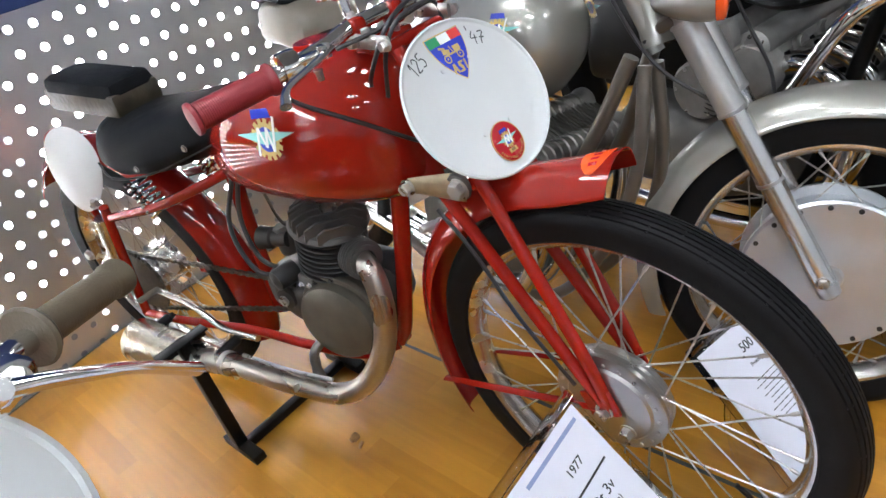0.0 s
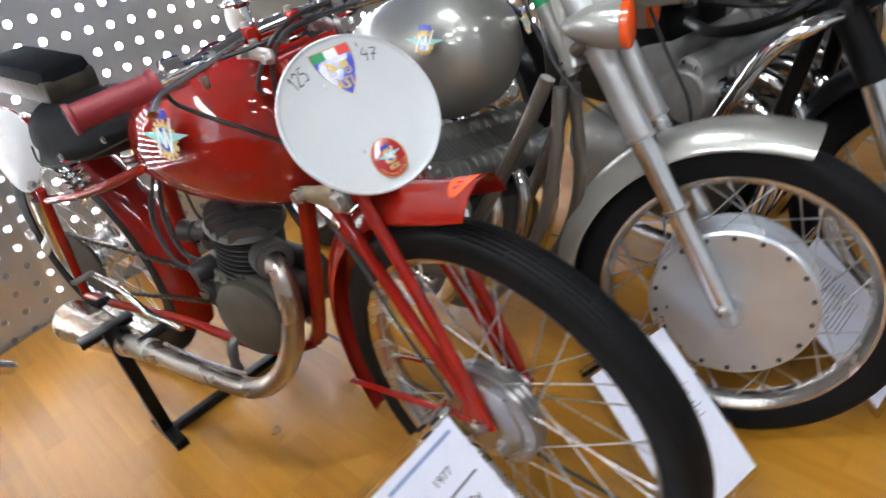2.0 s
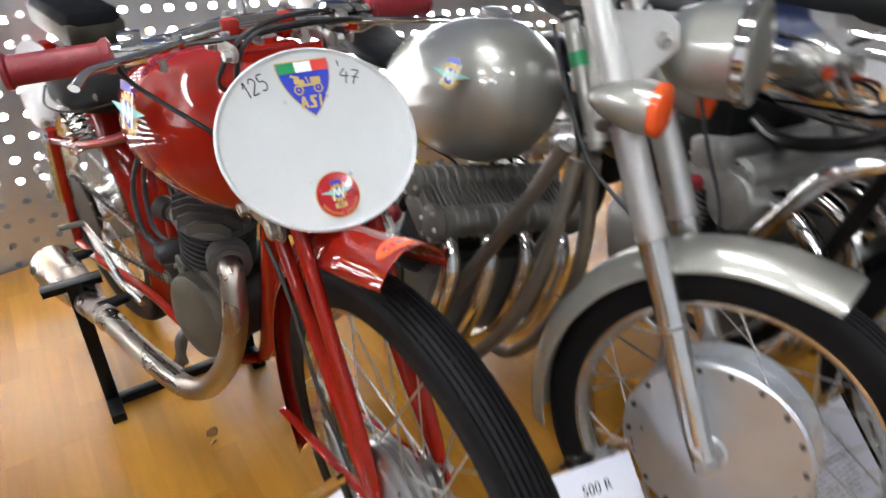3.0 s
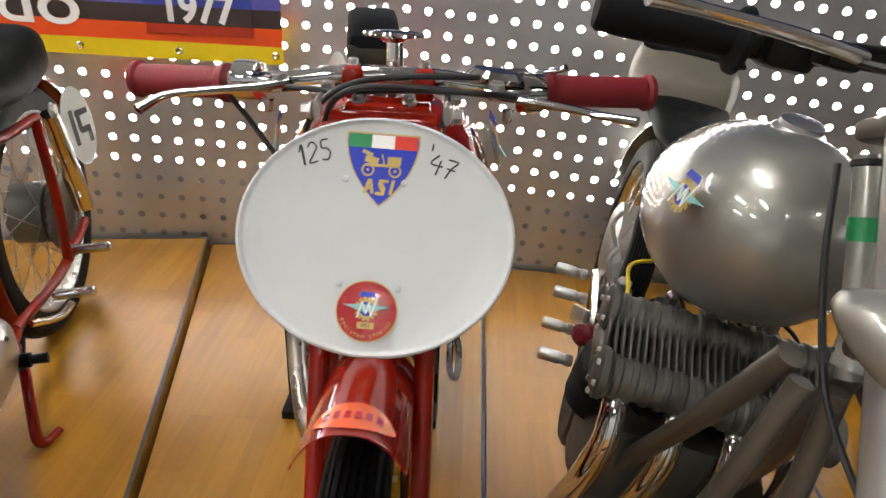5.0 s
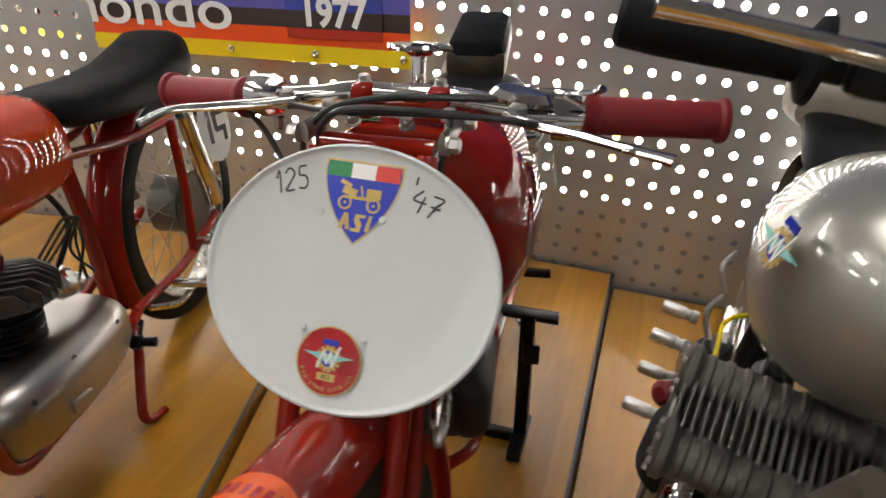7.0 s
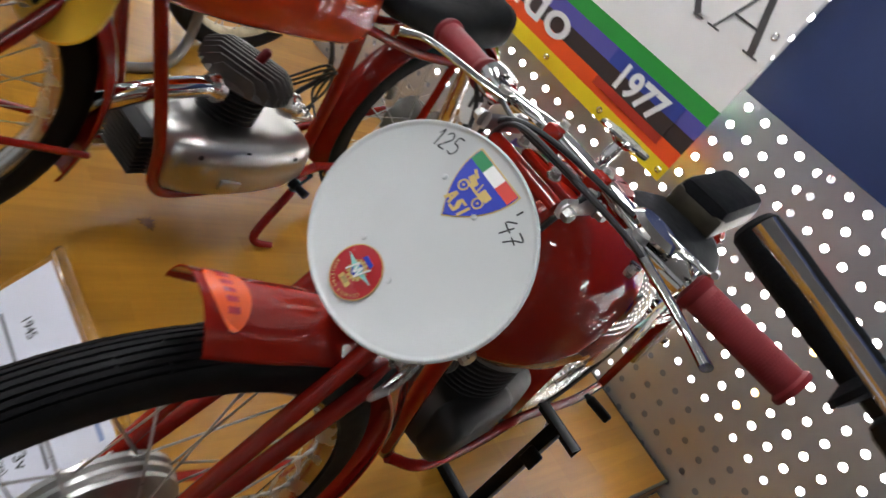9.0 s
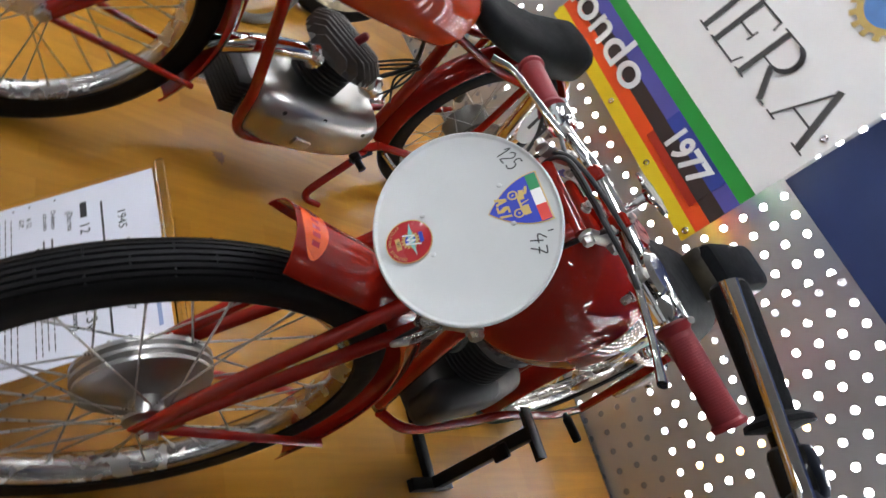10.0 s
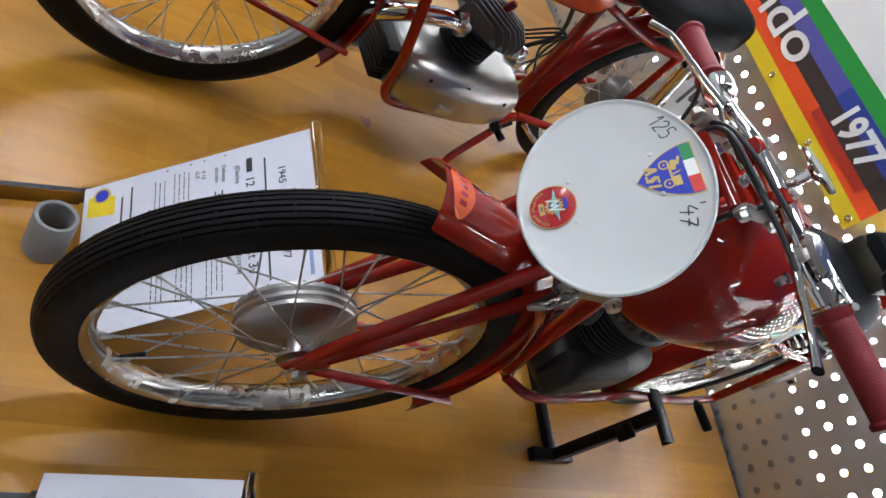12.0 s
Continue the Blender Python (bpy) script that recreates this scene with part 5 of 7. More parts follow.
# head: parallel fins running fore and aft on a round base
g = lathe(G(), [(0, 0), (0.072, 0), (0.074, 0.004), (0.070, 0.012), (0.045, 0.022), (0, 0.024)], (-0.011, 0.698, 0.549), CA, 36)
hd = part("cylinder_head", g, "headcast", bike, "grey finned cylinder head")
mm = axis_frame((-0.011, 0.698, 0.549), CA)
for k in range(9):
    x = -0.060 + 0.015 * k
    half = math.sqrt(max(0.0, 0.069 ** 2 - x ** 2))
    top = 0.048 - 4.2 * x * x
    outl = [(-half, 0.004), (half, 0.004), (half * 0.98, top * 0.72), (half * 0.6, top), (0.018, top * 1.02), (0.012, top * 0.72), (-0.012, top * 0.72), (-0.018, top * 1.02), (-half * 0.6, top), (-half * 0.98, top * 0.72)] if abs(x) < 0.03 else [(-half, 0.004), (half, 0.004), (half * 0.98, top * 0.72), (half * 0.6, top), (-half * 0.6, top), (-half * 0.98, top * 0.72)]
    g = prism(G(), outl, 0.0052, mm @ Matrix.Rotation(radians(-38), 4, "Z") @ Matrix.Translation((0, x - 0.0026, 0)) @ Matrix.Rotation(radians(90), 4, "X"))
    part("fin", g, "headcast", hd, smooth=25)
g = lathe(G(), [(0.010, 0), (0.010, 0.010), (0.007, 0.012), (0.007, 0.024), (0.004, 0.026), (0.004, 0.034), (0, 0.035)], (-0.012, 0.690, 0.574), CA, 12)
part("spark_plug", g, "steel", hd)
bolt(hd, (-0.012, 0.660, 0.592), CA, 0.009, 0.012)
# carburettor, magneto and small fittings behind the cylinder
g = lathe(G(), [(0, 0), (0.020, 0), (0.022, 0.004), (0.022, 0.05), (0.016, 0.056), (0, 0.057)], (-0.020, 0.815, 0.480), (0, 0.1, 1), 20)
part("carburettor", g, "cast", bike)
g = lathe(G(), [(0, 0), (0.016, 0), (0.016, 0.030), (0.021, 0.034), (0.0225, 0.060), (0.016, 0.062), (0, 0.057)], (-0.030, 0.800, 0.515), (-0.25, 1, 0.1), 20)
part("intake_trumpet", g, "castgrey", bike, "short dull intake trumpet")
g = lathe(G(), [(0, 0), (0.022, 0), (0.024, 0.01), (0.020, 0.045), (0, 0.05)], (-0.045, 0.80, 0.455), (-1, 0.2, 0), 20)
part("float_bowl", g, "castdark", bike)
tubes(bike, [[(-0.040, 0.85, 0.655), (-0.060, 0.87, 0.57), (-0.070, 0.85, 0.49), (-0.055, 0.81, 0.46)], [(-0.044, 0.86, 0.655), (-0.075, 0.89, 0.56), (-0.085, 0.86, 0.475), (-0.06, 0.82, 0.445)]], 0.0045, "cable", "fuel_hose", "black fuel hose")
g = lathe(G(), [(0, 0), (0.009, 0), (0.009, 0.03), (0.006, 0.034), (0.006, 0.055), (0, 0.056)], (-0.038, 0.85, 0.690), (0, 0.15, -1), 12)
part("fuel_tap", g, "chrome", bike)
cable(bike, [(-0.02, 0.69, 0.60), (-0.05, 0.76, 0.56), (-0.04, 0.80, 0.62), (-0.02, 0.84, 0.66)], 0.003, "oldleather", "spark_lead")
rings = [[(x, 0.835 + rr * math.sin(a), 0.392 + rr * math.cos(a)) for a, rr in ((2 * math.pi * k / 30, 0.040 if k % 2 else 0.034) for k in range(30))] for x in (-0.056, -0.051)]
part("front_sprocket", loft(G(), rings), "chain", bike, "oily toothed front sprocket")
g = lathe(G(), [(0, 0), (0.024, 0), (0.025, 0.004), (0.022, 0.012), (0, 0.013)], (-0.056, 0.835, 0.392), (-1, 0, 0), 24)
part("sprocket_boss", g, "castgrey", bike)
g = lathe(G(), [(0, 0), (0.012, 0), (0.012, 0.006), (0, 0.008)], (-0.071, 0.835, 0.392), (-1, 0, 0), 6)
part("sprocket_nut", g, "steel", bike)
g = sweep(G(), [(-0.085, 0.80, 0.275), (-0.105, 0.79, 0.235), (-0.11, 0.80, 0.205)], 0.010, 10)
part("kick_lever", g, "cast", bike, "grey cast kick lever")
g = G()
block(g, (0.034, 0.012, 0.05), Matrix.Translation((0.138, 0.985, 0.245)) @ Matrix.Rotation(radians(12), 4, "X"), 0.004)
part("brake_pedal_pad", g, "rubber", bike, "ribbed black pedal pad")
g = sweep(G(), [(0.138, 0.985, 0.245), (0.12, 1.03, 0.27), (0.10, 1.08, 0.275)], 0.005, 8)
part("brake_pedal_arm", g, "steel", bike)

# exhaust
g = lathe(G(), [(0.020, -0.008), (0.032, -0.008)] + [q for k in range(5) for q in ((0.036, -0.006 + k * 0.007), (0.036, -0.003 + k * 0.007), (0.0285, -0.0025 + k * 0.007), (0.0285, 0.0005 + k * 0.007))] + [(0.022, 0.03), (0.020, 0.03)], (-0.034, 0.632, 0.500), (-0.35, -0.9, 0.0), 24, True)
part("exhaust_nut", g, "headcast", bike, "finned exhaust nut")
g = sweep(G(), [(-0.038, 0.630, 0.500), (-0.047, 0.604, 0.490), (-0.056, 0.588, 0.452), (-0.067, 0.588, 0.390), (-0.084, 0.606, 0.322), (-0.109, 0.650, 0.258), (-0.132, 0.710, 0.234), (-0.148, 0.80, 0.246), (-0.159, 0.88, 0.262), (-0.167, 0.96, 0.276)], 0.0208, 24, steps=8)
ex = part("exhaust_pipe", g, "exhaust", bike, "blued and stained bright exhaust pipe")
TAIL = (-0.035, 1.0, 0.010)
g = lathe(G(), [(0.0215, -0.01), (0.0235, 0.0), (0.030, 0.08), (0.043, 0.20), (0.049, 0.28), (0.0505, 0.315), (0.048, 0.318), (0.030, 0.315), (0.018, 0.25), (0.0, 0.25)], (-0.167, 0.955, 0.275), TAIL, 36)
part("megaphone", g, "exhaust", ex, "bright tapered megaphone silencer")
g = lathe(G(), [(0.0235, 0), (0.026, 0.001), (0.026, 0.013), (0.0235, 0.014)], (-0.167, 0.965, 0.2755), TAIL, 24, True)
part("pipe_clamp", g, "steel", ex)
bolt(ex, (-0.167, 0.972, 0.250), (0, 0, -1), 0.006, 0.016)
g = sweep(G(), [(-0.126, 0.72, 0.262), (-0.142, 0.82, 0.276), (-0.152, 0.93, 0.296)], 0.004, 8)
part("pipe_rod", g, "steel", ex)


# paddock stand
def paddock_stand(m):
    root = thing("paddock_stand", m, "black square-tube steel stand under the red motorcycle", "stand")
    for x in (-0.142, 0.180):
        g = G()
        block(g, (0.030, 0.135, 0.022), Matrix.Translation((x, 0, 0.011)), 0.002)
        part("foot", g, "black", root, "flat black steel foot")
        g = G()
        block(g, (0.028, 0.028, 0.315), Matrix.Translation((x, 0.012, 0.022 + 0.150)), 0.002)
        part("post", g, "black", root)
        s = -1 if x < 0 else 1
        g = G()
        block(g, (0.115, 0.030, 0.004), Matrix.Translation((x + s * 0.002, 0.005, 0.331)), 0.001)
        block(g, (0.115, 0.004, 0.030), Matrix.Translation((x + s * 0.002, 0.022, 0.318)), 0.001)
        part("support_angle", g, "black", root, "black angle-iron support")
    g = G()
    block(g, (0.294, 0.024, 0.020), Matrix.Translation((0.019, 0.0, 0.0125)), 0.002)
    part("cross_bar", g, "black", root)


paddock_stand(pose(0.002, 1.005, 0, 0, 0, 0.5))


# ---- the orange-red motorcycle ----
B2 = pose(-0.545, 0, 0.030, 0, 0, 13)
b2 = thing("sports_motorcycle", B2, "vintage motorcycle with orange-red tank, smooth cast engine and long black seat", "motorcycle", "motorcycles on display")
A2 = Vector((0, -0.005, 0.318))
w2 = wheel(b2, "front_wheel", Matrix.Translation(A2), 0.318, 0.258, 0.070, (-0.030, 0.075, 0.034, 0.030), 36, True, "rim")
g = lathe(G(), [(0, -0.050), (0.060, -0.048), (0.078, -0.038), (0.078, -0.010), (0.060, -0.004), (0.024, 0.004), (0.022, 0.028), (0.032, 0.032), (0.032, 0.038), (0.014, 0.044), (0, 0.05)], (0, 0, 0), (1, 0, 0), 36)
part("hub", g, "spun", w2, "dull aluminium hub")
bolt(w2, (0.064, 0, 0), (1, 0, 0), 0.013, 0.012, name="axle_nut")
bolt(w2, (-0.064, 0, 0), (-1, 0, 0), 0.013, 0.012, name="axle_nut")
fd2 = mudguard("front_mudguard", b2, Matrix.Translation(A2), 0.348, 0.050, -20, 118, "red", 0.034, label="dark red mudguard")
for s in (-1, 1):
    tubes(b2, [[(s * 0.062, 0.0, 0.318), (s * 0.060, 0.075, 0.48), (s * 0.055, 0.160, 0.66)], [(s * 0.062, 0.005, 0.318), (s * 0.060, 0.135, 0.47), (s * 0.055, 0.230, 0.585)]], 0.0115, "red", "fork_tube", "dark red fork tube")
    tubes(b2, [[(s * 0.060, 0.0, 0.31), (s * 0.052, 0.31, 0.235)]], 0.007, "red", "stay", "")
    tubes(b2, [[(s * 0.055, 0.290, 0.68), (s * 0.072, 0.355, 0.48), (s * 0.086, 0.412, 0.30), (s * 0.082, 0.442, 0.185), (s * 0.072, 0.53, 0.150), (s * 0.070, 0.78, 0.175), (s * 0.070, 0.90, 0.215)]], 0.0125, "red", "frame_tube", "dark red frame tube")
    tubes(b2, [[(s * 0.040, 0.80, 0.60), (s * 0.066, 1.00, 0.575), (s * 0.100, 1.14, 0.585)], [(s * 0.070, 0.88, 0.215), (s * 0.098, 1.07, 0.235), (s * 0.105, 1.27, 0.285)], [(s * 0.105, 1.12, 0.585), (s * 0.105, 1.13, 0.40), (s * 0.105, 1.12, 0.245)]], 0.0115, "red", "frame_tube", "dark red frame tube")
    g = sweep(G(), [(s * 0.115, 1.17, 0.585), (s * 0.115, 1.255, 0.33)], [0.020, 0.024], 14, straight=True)
    sh = part("shock_absorber", g, "chrome", b2, "yellowed chrome shock absorber")
    bolt(sh, (s * 0.120, 1.17, 0.595), (s, 0, 0), 0.012, 0.010)
    for y, z in ((0.995, 0.225), (1.14, 0.265)):
        g = lathe(G(), [(0.006, 0), (0.012, 0.01), (0.012, 0.085), (0.008, 0.09), (0, 0.09)], (s * 0.105, y, z), (s, 0.08, 0.03), 12)
        part("foot_peg", g, "alu", b2, "ribbed metal foot peg")
tubes(b2, [[(0, 0.215, 0.76), (0, 0.265, 0.60)]], 0.028, "red", "steering_head")
tubes(b2, [[(0, 0.25, 0.70), (0, 0.55, 0.68), (0, 0.86, 0.61)], [(0, 0.86, 0.61), (0, 0.89, 0.42), (0, 0.905, 0.20)]], 0.017, "red", "frame_tube")
# yellow front plate with shield
PM2 = on_surface((0.03, 0.190, 0.565), (0.1, -0.93, 0.30), (0, 0.30, 0.93))
g = loft(G(), [[(x, y, z) for x, y in ellipse(0.118 * f, 0.10 * f, 48)] for f, z in ((0.3, -0.001), (0.97, -0.001), (1, 0.0015), (0.97, 0.004), (0.94, 0.0012), (0.3, 0.0008))])
pl2 = part("number_plate", g, "greysticker", b2, "yellow oval number plate with a small shield", PM2, 50)
g = prism(G(), shield_outline(0.028, 0.030), 0.0006, Matrix.Translation((0.03, 0.0, 0.001)))
part("shield", g, "blue", pl2)
g = prism(G(), shield_outline(0.031, 0.033), 0.0003, Matrix.Translation((0.03, 0.0, 0.001)))
part("shield_rim", g, "gold", pl2)
# low handlebar with an olive grip, lever and a pale fly screen
g = sweep(G(), [(-0.235, 0.322, 0.768), (-0.20, 0.300, 0.776), (-0.15, 0.262, 0.786), (-0.05, 0.235, 0.795), (0.05, 0.235, 0.795), (0.15, 0.262, 0.786), (0.20, 0.300, 0.776), (0.235, 0.322, 0.768)], 0.011, 12)
hb2 = part("handlebar", g, "chrome", b2, "chrome handlebar")
for s in (-1, 1):
    prof = [(0.012, 0.0), (0.027, 0.001), (0.029, 0.005), (0.026, 0.010), (0.0180, 0.015)]
    for k in range(22):
        z = 0.018 + 0.0042 * k
        prof += [(0.0170, z), (0.01715, z + 0.001), (0.0170, z + 0.002)]
    prof += [(0.0170, 0.112), (0.0195, 0.117), (0.0197, 0.130), (0.014, 0.135), (0, 0.135)]
    g = lathe(G(), prof, (s * 0.226, 0.318, 0.770), (s * 0.90, 0.38, -0.20), 28)
    part("grip", g, "olive", hb2, "worn olive rubber grip with a flange")
    lever(hb2, "lever", [(s * 0.168, 0.222, 0.795), (s * 0.195, 0.232, 0.775), (s * 0.228, 0.244, 0.748), (s * 0.266, 0.258, 0.715), (s * 0.314, 0.266, 0.666)], "polished tapering lever", 0.0088)
    g = G()
    block(g, (0.050, 0.030, 0.026), Matrix.Translation((s * 0.178, 0.258, 0.780)) @ Matrix.Rotation(s * radians(24), 4, "Z") @ Matrix.Rotation(radians(25), 4, "X"), 0.009)
    cl = part("clamp", g, "chrome", hb2)
    bolt(cl, (s * 0.180, 0.232, 0.790), (0, -0.5, 0.85), 0.009, 0.006)
hb2.matrix_basis = Matrix.Translation((0.0091, -0.0415, 0.1653)) @ Matrix.Scale(0.84, 4)
tubes(b2, [[(0, 0.158, 0.832), (0, 0.215, 0.755)]], 0.014, "satin", "handlebar_stem")
PM3 = on_surface((0.050, 0.160, 0.772), (0.25, -0.75, 0.62), (0.0, 0.55, 0.83))
g = loft(G(), [[(x, y, z) for x, y in ellipse(0.118 * f, 0.108 * f, 48)] for f, z in ((0.3, -0.002), (0.97, -0.002), (1, 0.002), (0.985, 0.006), (0.95, 0.006), (0.93, 0.002), (0.3, 0.0012))])
part("front_disc", g, "white", b2, "white enamelled oval plate above the wheel", PM3, 50)
# tank
secs2 = [(0.285, 0.668, 0.05, 0.05), (0.290, 0.668, 0.078, 0.080), (0.315, 0.666, 0.100, 0.102), (0.37, 0.664, 0.116, 0.110), (0.45, 0.660, 0.124, 0.112), (0.55, 0.654, 0.122, 0.110), (0.66, 0.646, 0.114, 0.104), (0.74, 0.640, 0.106, 0.096), (0.780, 0.637, 0.096, 0.086), (0.797, 0.635, 0.078, 0.068), (0.802, 0.634, 0.03, 0.03)]
tank2 = part("fuel_tank", loft(G(), [superring(0, y, z, w, h, 2.5, 32, 0.9) for y, z, w, h in secs2]), "orange", b2, "glossy orange-red fuel tank", smooth=60)
for s in (-1, 1):
    emblem(tank2, on_surface((s * 0.1265, 0.46, 0.70), (s, 0.04, 0.10), (0, 0, 1)), 1.1)
# long seat with a raised tail
rings = []
for y, z, w, h in ((0.775, 0.690, 0.04, 0.012), (0.80, 0.690, 0.075, 0.026), (0.86, 0.675, 0.092, 0.036), (1.0, 0.662, 0.098, 0.042), (1.14, 0.662, 0.098, 0.050), (1.22, 0.675, 0.096, 0.060), (1.28, 0.690, 0.092, 0.066), (1.32, 0.692, 0.086, 0.060), (1.345, 0.690, 0.06, 0.040), (1.35, 0.69, 0.03, 0.02)):
    rings.append(superring(0, y, z, w, h, 3.2, 28, 0.92))
part("seat", loft(G(), rings), "leather", b2, "long black leatherette seat with raised tail", smooth=50)
# rear wheel
RA2 = Vector((0, 1.262, 0.312))
rw2 = wheel(b2, "rear_wheel", Matrix.Translation(RA2), 0.312, 0.254, 0.074, (-0.035, 0.072, 0.035, 0.072), 36, False)
g = lathe(G(), [(0, -0.05), (0.06, -0.048), (0.076, -0.038), (0.076, 0.038), (0.06, 0.048), (0, 0.05)], (0, 0, 0), (1, 0, 0), 36)
part("hub", g, "cast", rw2, "dull cast hub")
g = loft(G(), [[(x, (0.092 if k % 2 else 0.087) * math.sin(2 * math.pi * k / 84), (0.092 if k % 2 else 0.087) * math.cos(2 * math.pi * k / 84)) for k in range(84)] for x in (0.052, 0.057)])
part("sprocket", g, "chain", rw2)
mudguard("rear_mudguard", b2, Matrix.Translation(RA2), 0.352, 0.040, -112, 70, "red", 0.026, label="dark red rear mudguard")
g = loft(G(), [[(x, y, z) for x, y in ellipse(0.060 * f, 0.095 * f, 36)] for f, z in ((0.3, 0), (0.97, 0), (1, 0.0015), (0.3, 0.003))])
sp2 = part("side_plate", g, "white", b2, "white oval side plate with a black number", on_surface((0.125, 1.30, 0.52), (1, -0.25, 0.1), (0, 0, 1)), 50)
g = G()
for x, y, w, h in ((-0.022, 0.0, 0.014, 0.085), (0.018, 0.03, 0.05, 0.014), (0.002, 0.012, 0.014, 0.05), (0.02, -0.012, 0.04, 0.014), (0.034, -0.026, 0.014, 0.04)):
    block(g, (w, h, 0.0008), Matrix.Translation((x, y, 0.0034)))
part("number_bars", g, "ink", sp2, smooth=0)
# engine: smooth egg-shaped cover, finned barrel, inclined head
rings = []
for y, z, w, h in ((0.405, 0.240, 0.05, 0.032), (0.413, 0.240, 0.085, 0.054), (0.438, 0.240, 0.112, 0.068), (0.485, 0.241, 0.130, 0.075), (0.56, 0.241, 0.137, 0.077), (0.64, 0.241, 0.136, 0.075), (0.72, 0.242, 0.128, 0.069), (0.77, 0.246, 0.112, 0.062), (0.80, 0.242, 0.085, 0.045), (0.81, 0.240, 0.04, 0.02)):
    rings.append(superring(0, y + 0.022, z, w, h * 1.05, 3.2, 36))
en2 = part("engine_cover", loft(G(), rings), "enginealu", b2, "smooth polished aluminium engine casing", smooth=60)
for y, z in ((0.485, 0.290), (0.60, 0.296), (0.735, 0.285), (0.54, 0.186), (0.61, 0.184), (0.68, 0.190)):
    g = lathe(G(), [(0.0055, 0), (0.0055, 0.002), (0.003, 0.002), (0, 0.0005)], (0.1345 - abs(z - 0.25) * 0.30, y, z), (1, 0, (z - 0.25) * 4), 10)
    part("screw", g, "castdark", en2)
g = G()
block(g, (0.010, 0.055, 0.026), Matrix.Translation((0.139, 0.570, 0.225)) @ Matrix.Rotation(radians(-10), 4, "X"), 0.005)
part("inspection_boss", g, "enginealu", en2, "raised oval cover")
g = lathe(G(), [(0, 0), (0.015, 0), (0.015, 0.020), (0.010, 0.022), (0.011, 0.050), (0, 0.052)], (0.110, 0.785, 0.200), (1, 0.15, 0), 16)
part("gear_shaft", g, "black", en2, "black rubber shaft end")
for k in range(9):
    g = G()
    block(g, (0.125 - 0.002 * abs(k - 4), 0.050, 0.004), Matrix.Translation((0.0, 0.418, 0.196 + 0.011 * k)), 0.001)
    part("cooling_rib", g, "castdark", en2)
C2 = (0.0, 0.10, 1.0)
fins(b2, "cylinder", (0.0, 0.602, 0.300), C2, 0.066, 0.108, 9, "castdark")
g = lathe(G(), [(0, 0), (0.098, 0), (0.103, 0.005), (0.096, 0.014), (0, 0.016)], (0.0, 0.613, 0.404), C2, 36)
hd2 = part("cylinder_head", g, "headcast", b2, "broad dark finned cylinder head")
mm2 = axis_frame((0.0, 0.613, 0.404), C2)
for k in range(11):
    x = -0.090 + 0.018 * k
    half = math.sqrt(max(0.0, 0.102 ** 2 - x * x))
    top = 0.056 - 2.2 * x * x
    g = prism(G(), [(-half, 0.004), (half, 0.004), (half, top * 0.6), (half * 0.7, top), (-half * 0.7, top), (-half, top * 0.6)], 0.0055, mm2 @ Matrix.Rotation(radians(35), 4, "Z") @ Matrix.Translation((0, x, 0)) @ Matrix.Rotation(radians(90), 4, "X"))
    part("fin", g, "headcast", hd2, smooth=25)
g = lathe(G(), [(0.008, 0), (0.010, 0.01), (0.010, 0.040), (0.006, 0.046), (0, 0.046)], (0.01, 0.617, 0.445), (0.25, 0.1, 1), 14)
part("plug_cap", g, "redrub", hd2, "red rubber plug cap")
g = lathe(G(), [(0, 0), (0.022, 0), (0.025, 0.01), (0.025, 0.055), (0.018, 0.062), (0, 0.062)], (0.015, 0.685, 0.375), (0.1, 0.2, 1), 20)
part("carburettor", g, "cast", b2)
g = lathe(G(), [(0, 0), (0.020, 0), (0.030, 0.01), (0.030, 0.04), (0.02, 0.05), (0, 0.05)], (0.03, 0.70, 0.375), (0.7, 0.6, 0.2), 20)
part("air_intake", g, "alu", b2)
for k in range(3):
    cable(b2, [(0.02 + 0.012 * k, 0.70, 0.43), (0.06 + 0.012 * k, 0.76, 0.50), (0.05, 0.80 - 0.02 * k, 0.43), (0.06, 0.74 + 0.03 * k, 0.36)], 0.003)
tubes(b2, [[(0.03, 0.74, 0.58), (0.045, 0.78, 0.48), (0.03, 0.74, 0.40)]], 0.006, "cable", "fuel_hose")
g = sweep(G(), [(0.03, 0.525, 0.395), (0.035, 0.46, 0.392), (0.025, 0.38, 0.365), (0.0, 0.315, 0.31), (-0.03, 0.30, 0.235), (-0.07, 0.35, 0.17), (-0.11, 0.55, 0.15), (-0.13, 1.0, 0.19)], 0.021, 16)
part("exhaust_pipe", g, "chrome", b2, "bright exhaust pipe")
g = lathe(G(), [(0.022, 0), (0.030, 0.0), (0.032, 0.006), (0.028, 0.010), (0.032, 0.014), (0.028, 0.018), (0.022, 0.03)], (0.03, 0.535, 0.396), (0.05, -1, 0), 20, True)
part("exhaust_nut", g, "alu", b2)
g = sweep(G(), [(0.075, 0.860, 0.185), (0.10, 0.808, 0.142), (0.113, 0.765, 0.075), (0.118, 0.750, 0.030), (0.128, 0.762, 0.013), (0.140, 0.800, 0.011)], [0.009, 0.011, 0.011, 0.011, 0.010, 0.008], 12)
part("prop_stand", g, "red", b2, "dark red prop stand")
g = sweep(G(), [(0.078, 0.88, 0.19), (0.098, 0.81, 0.16)], 0.006, 8, straight=True)
part("stand_spring", g, "black", b2)
tubes(b2, [[(0.09, 0.905, 0.21), (0.125, 0.96, 0.19), (0.14, 1.0, 0.20)]], 0.008, "chrome", "brake_pedal", "chrome pedal")


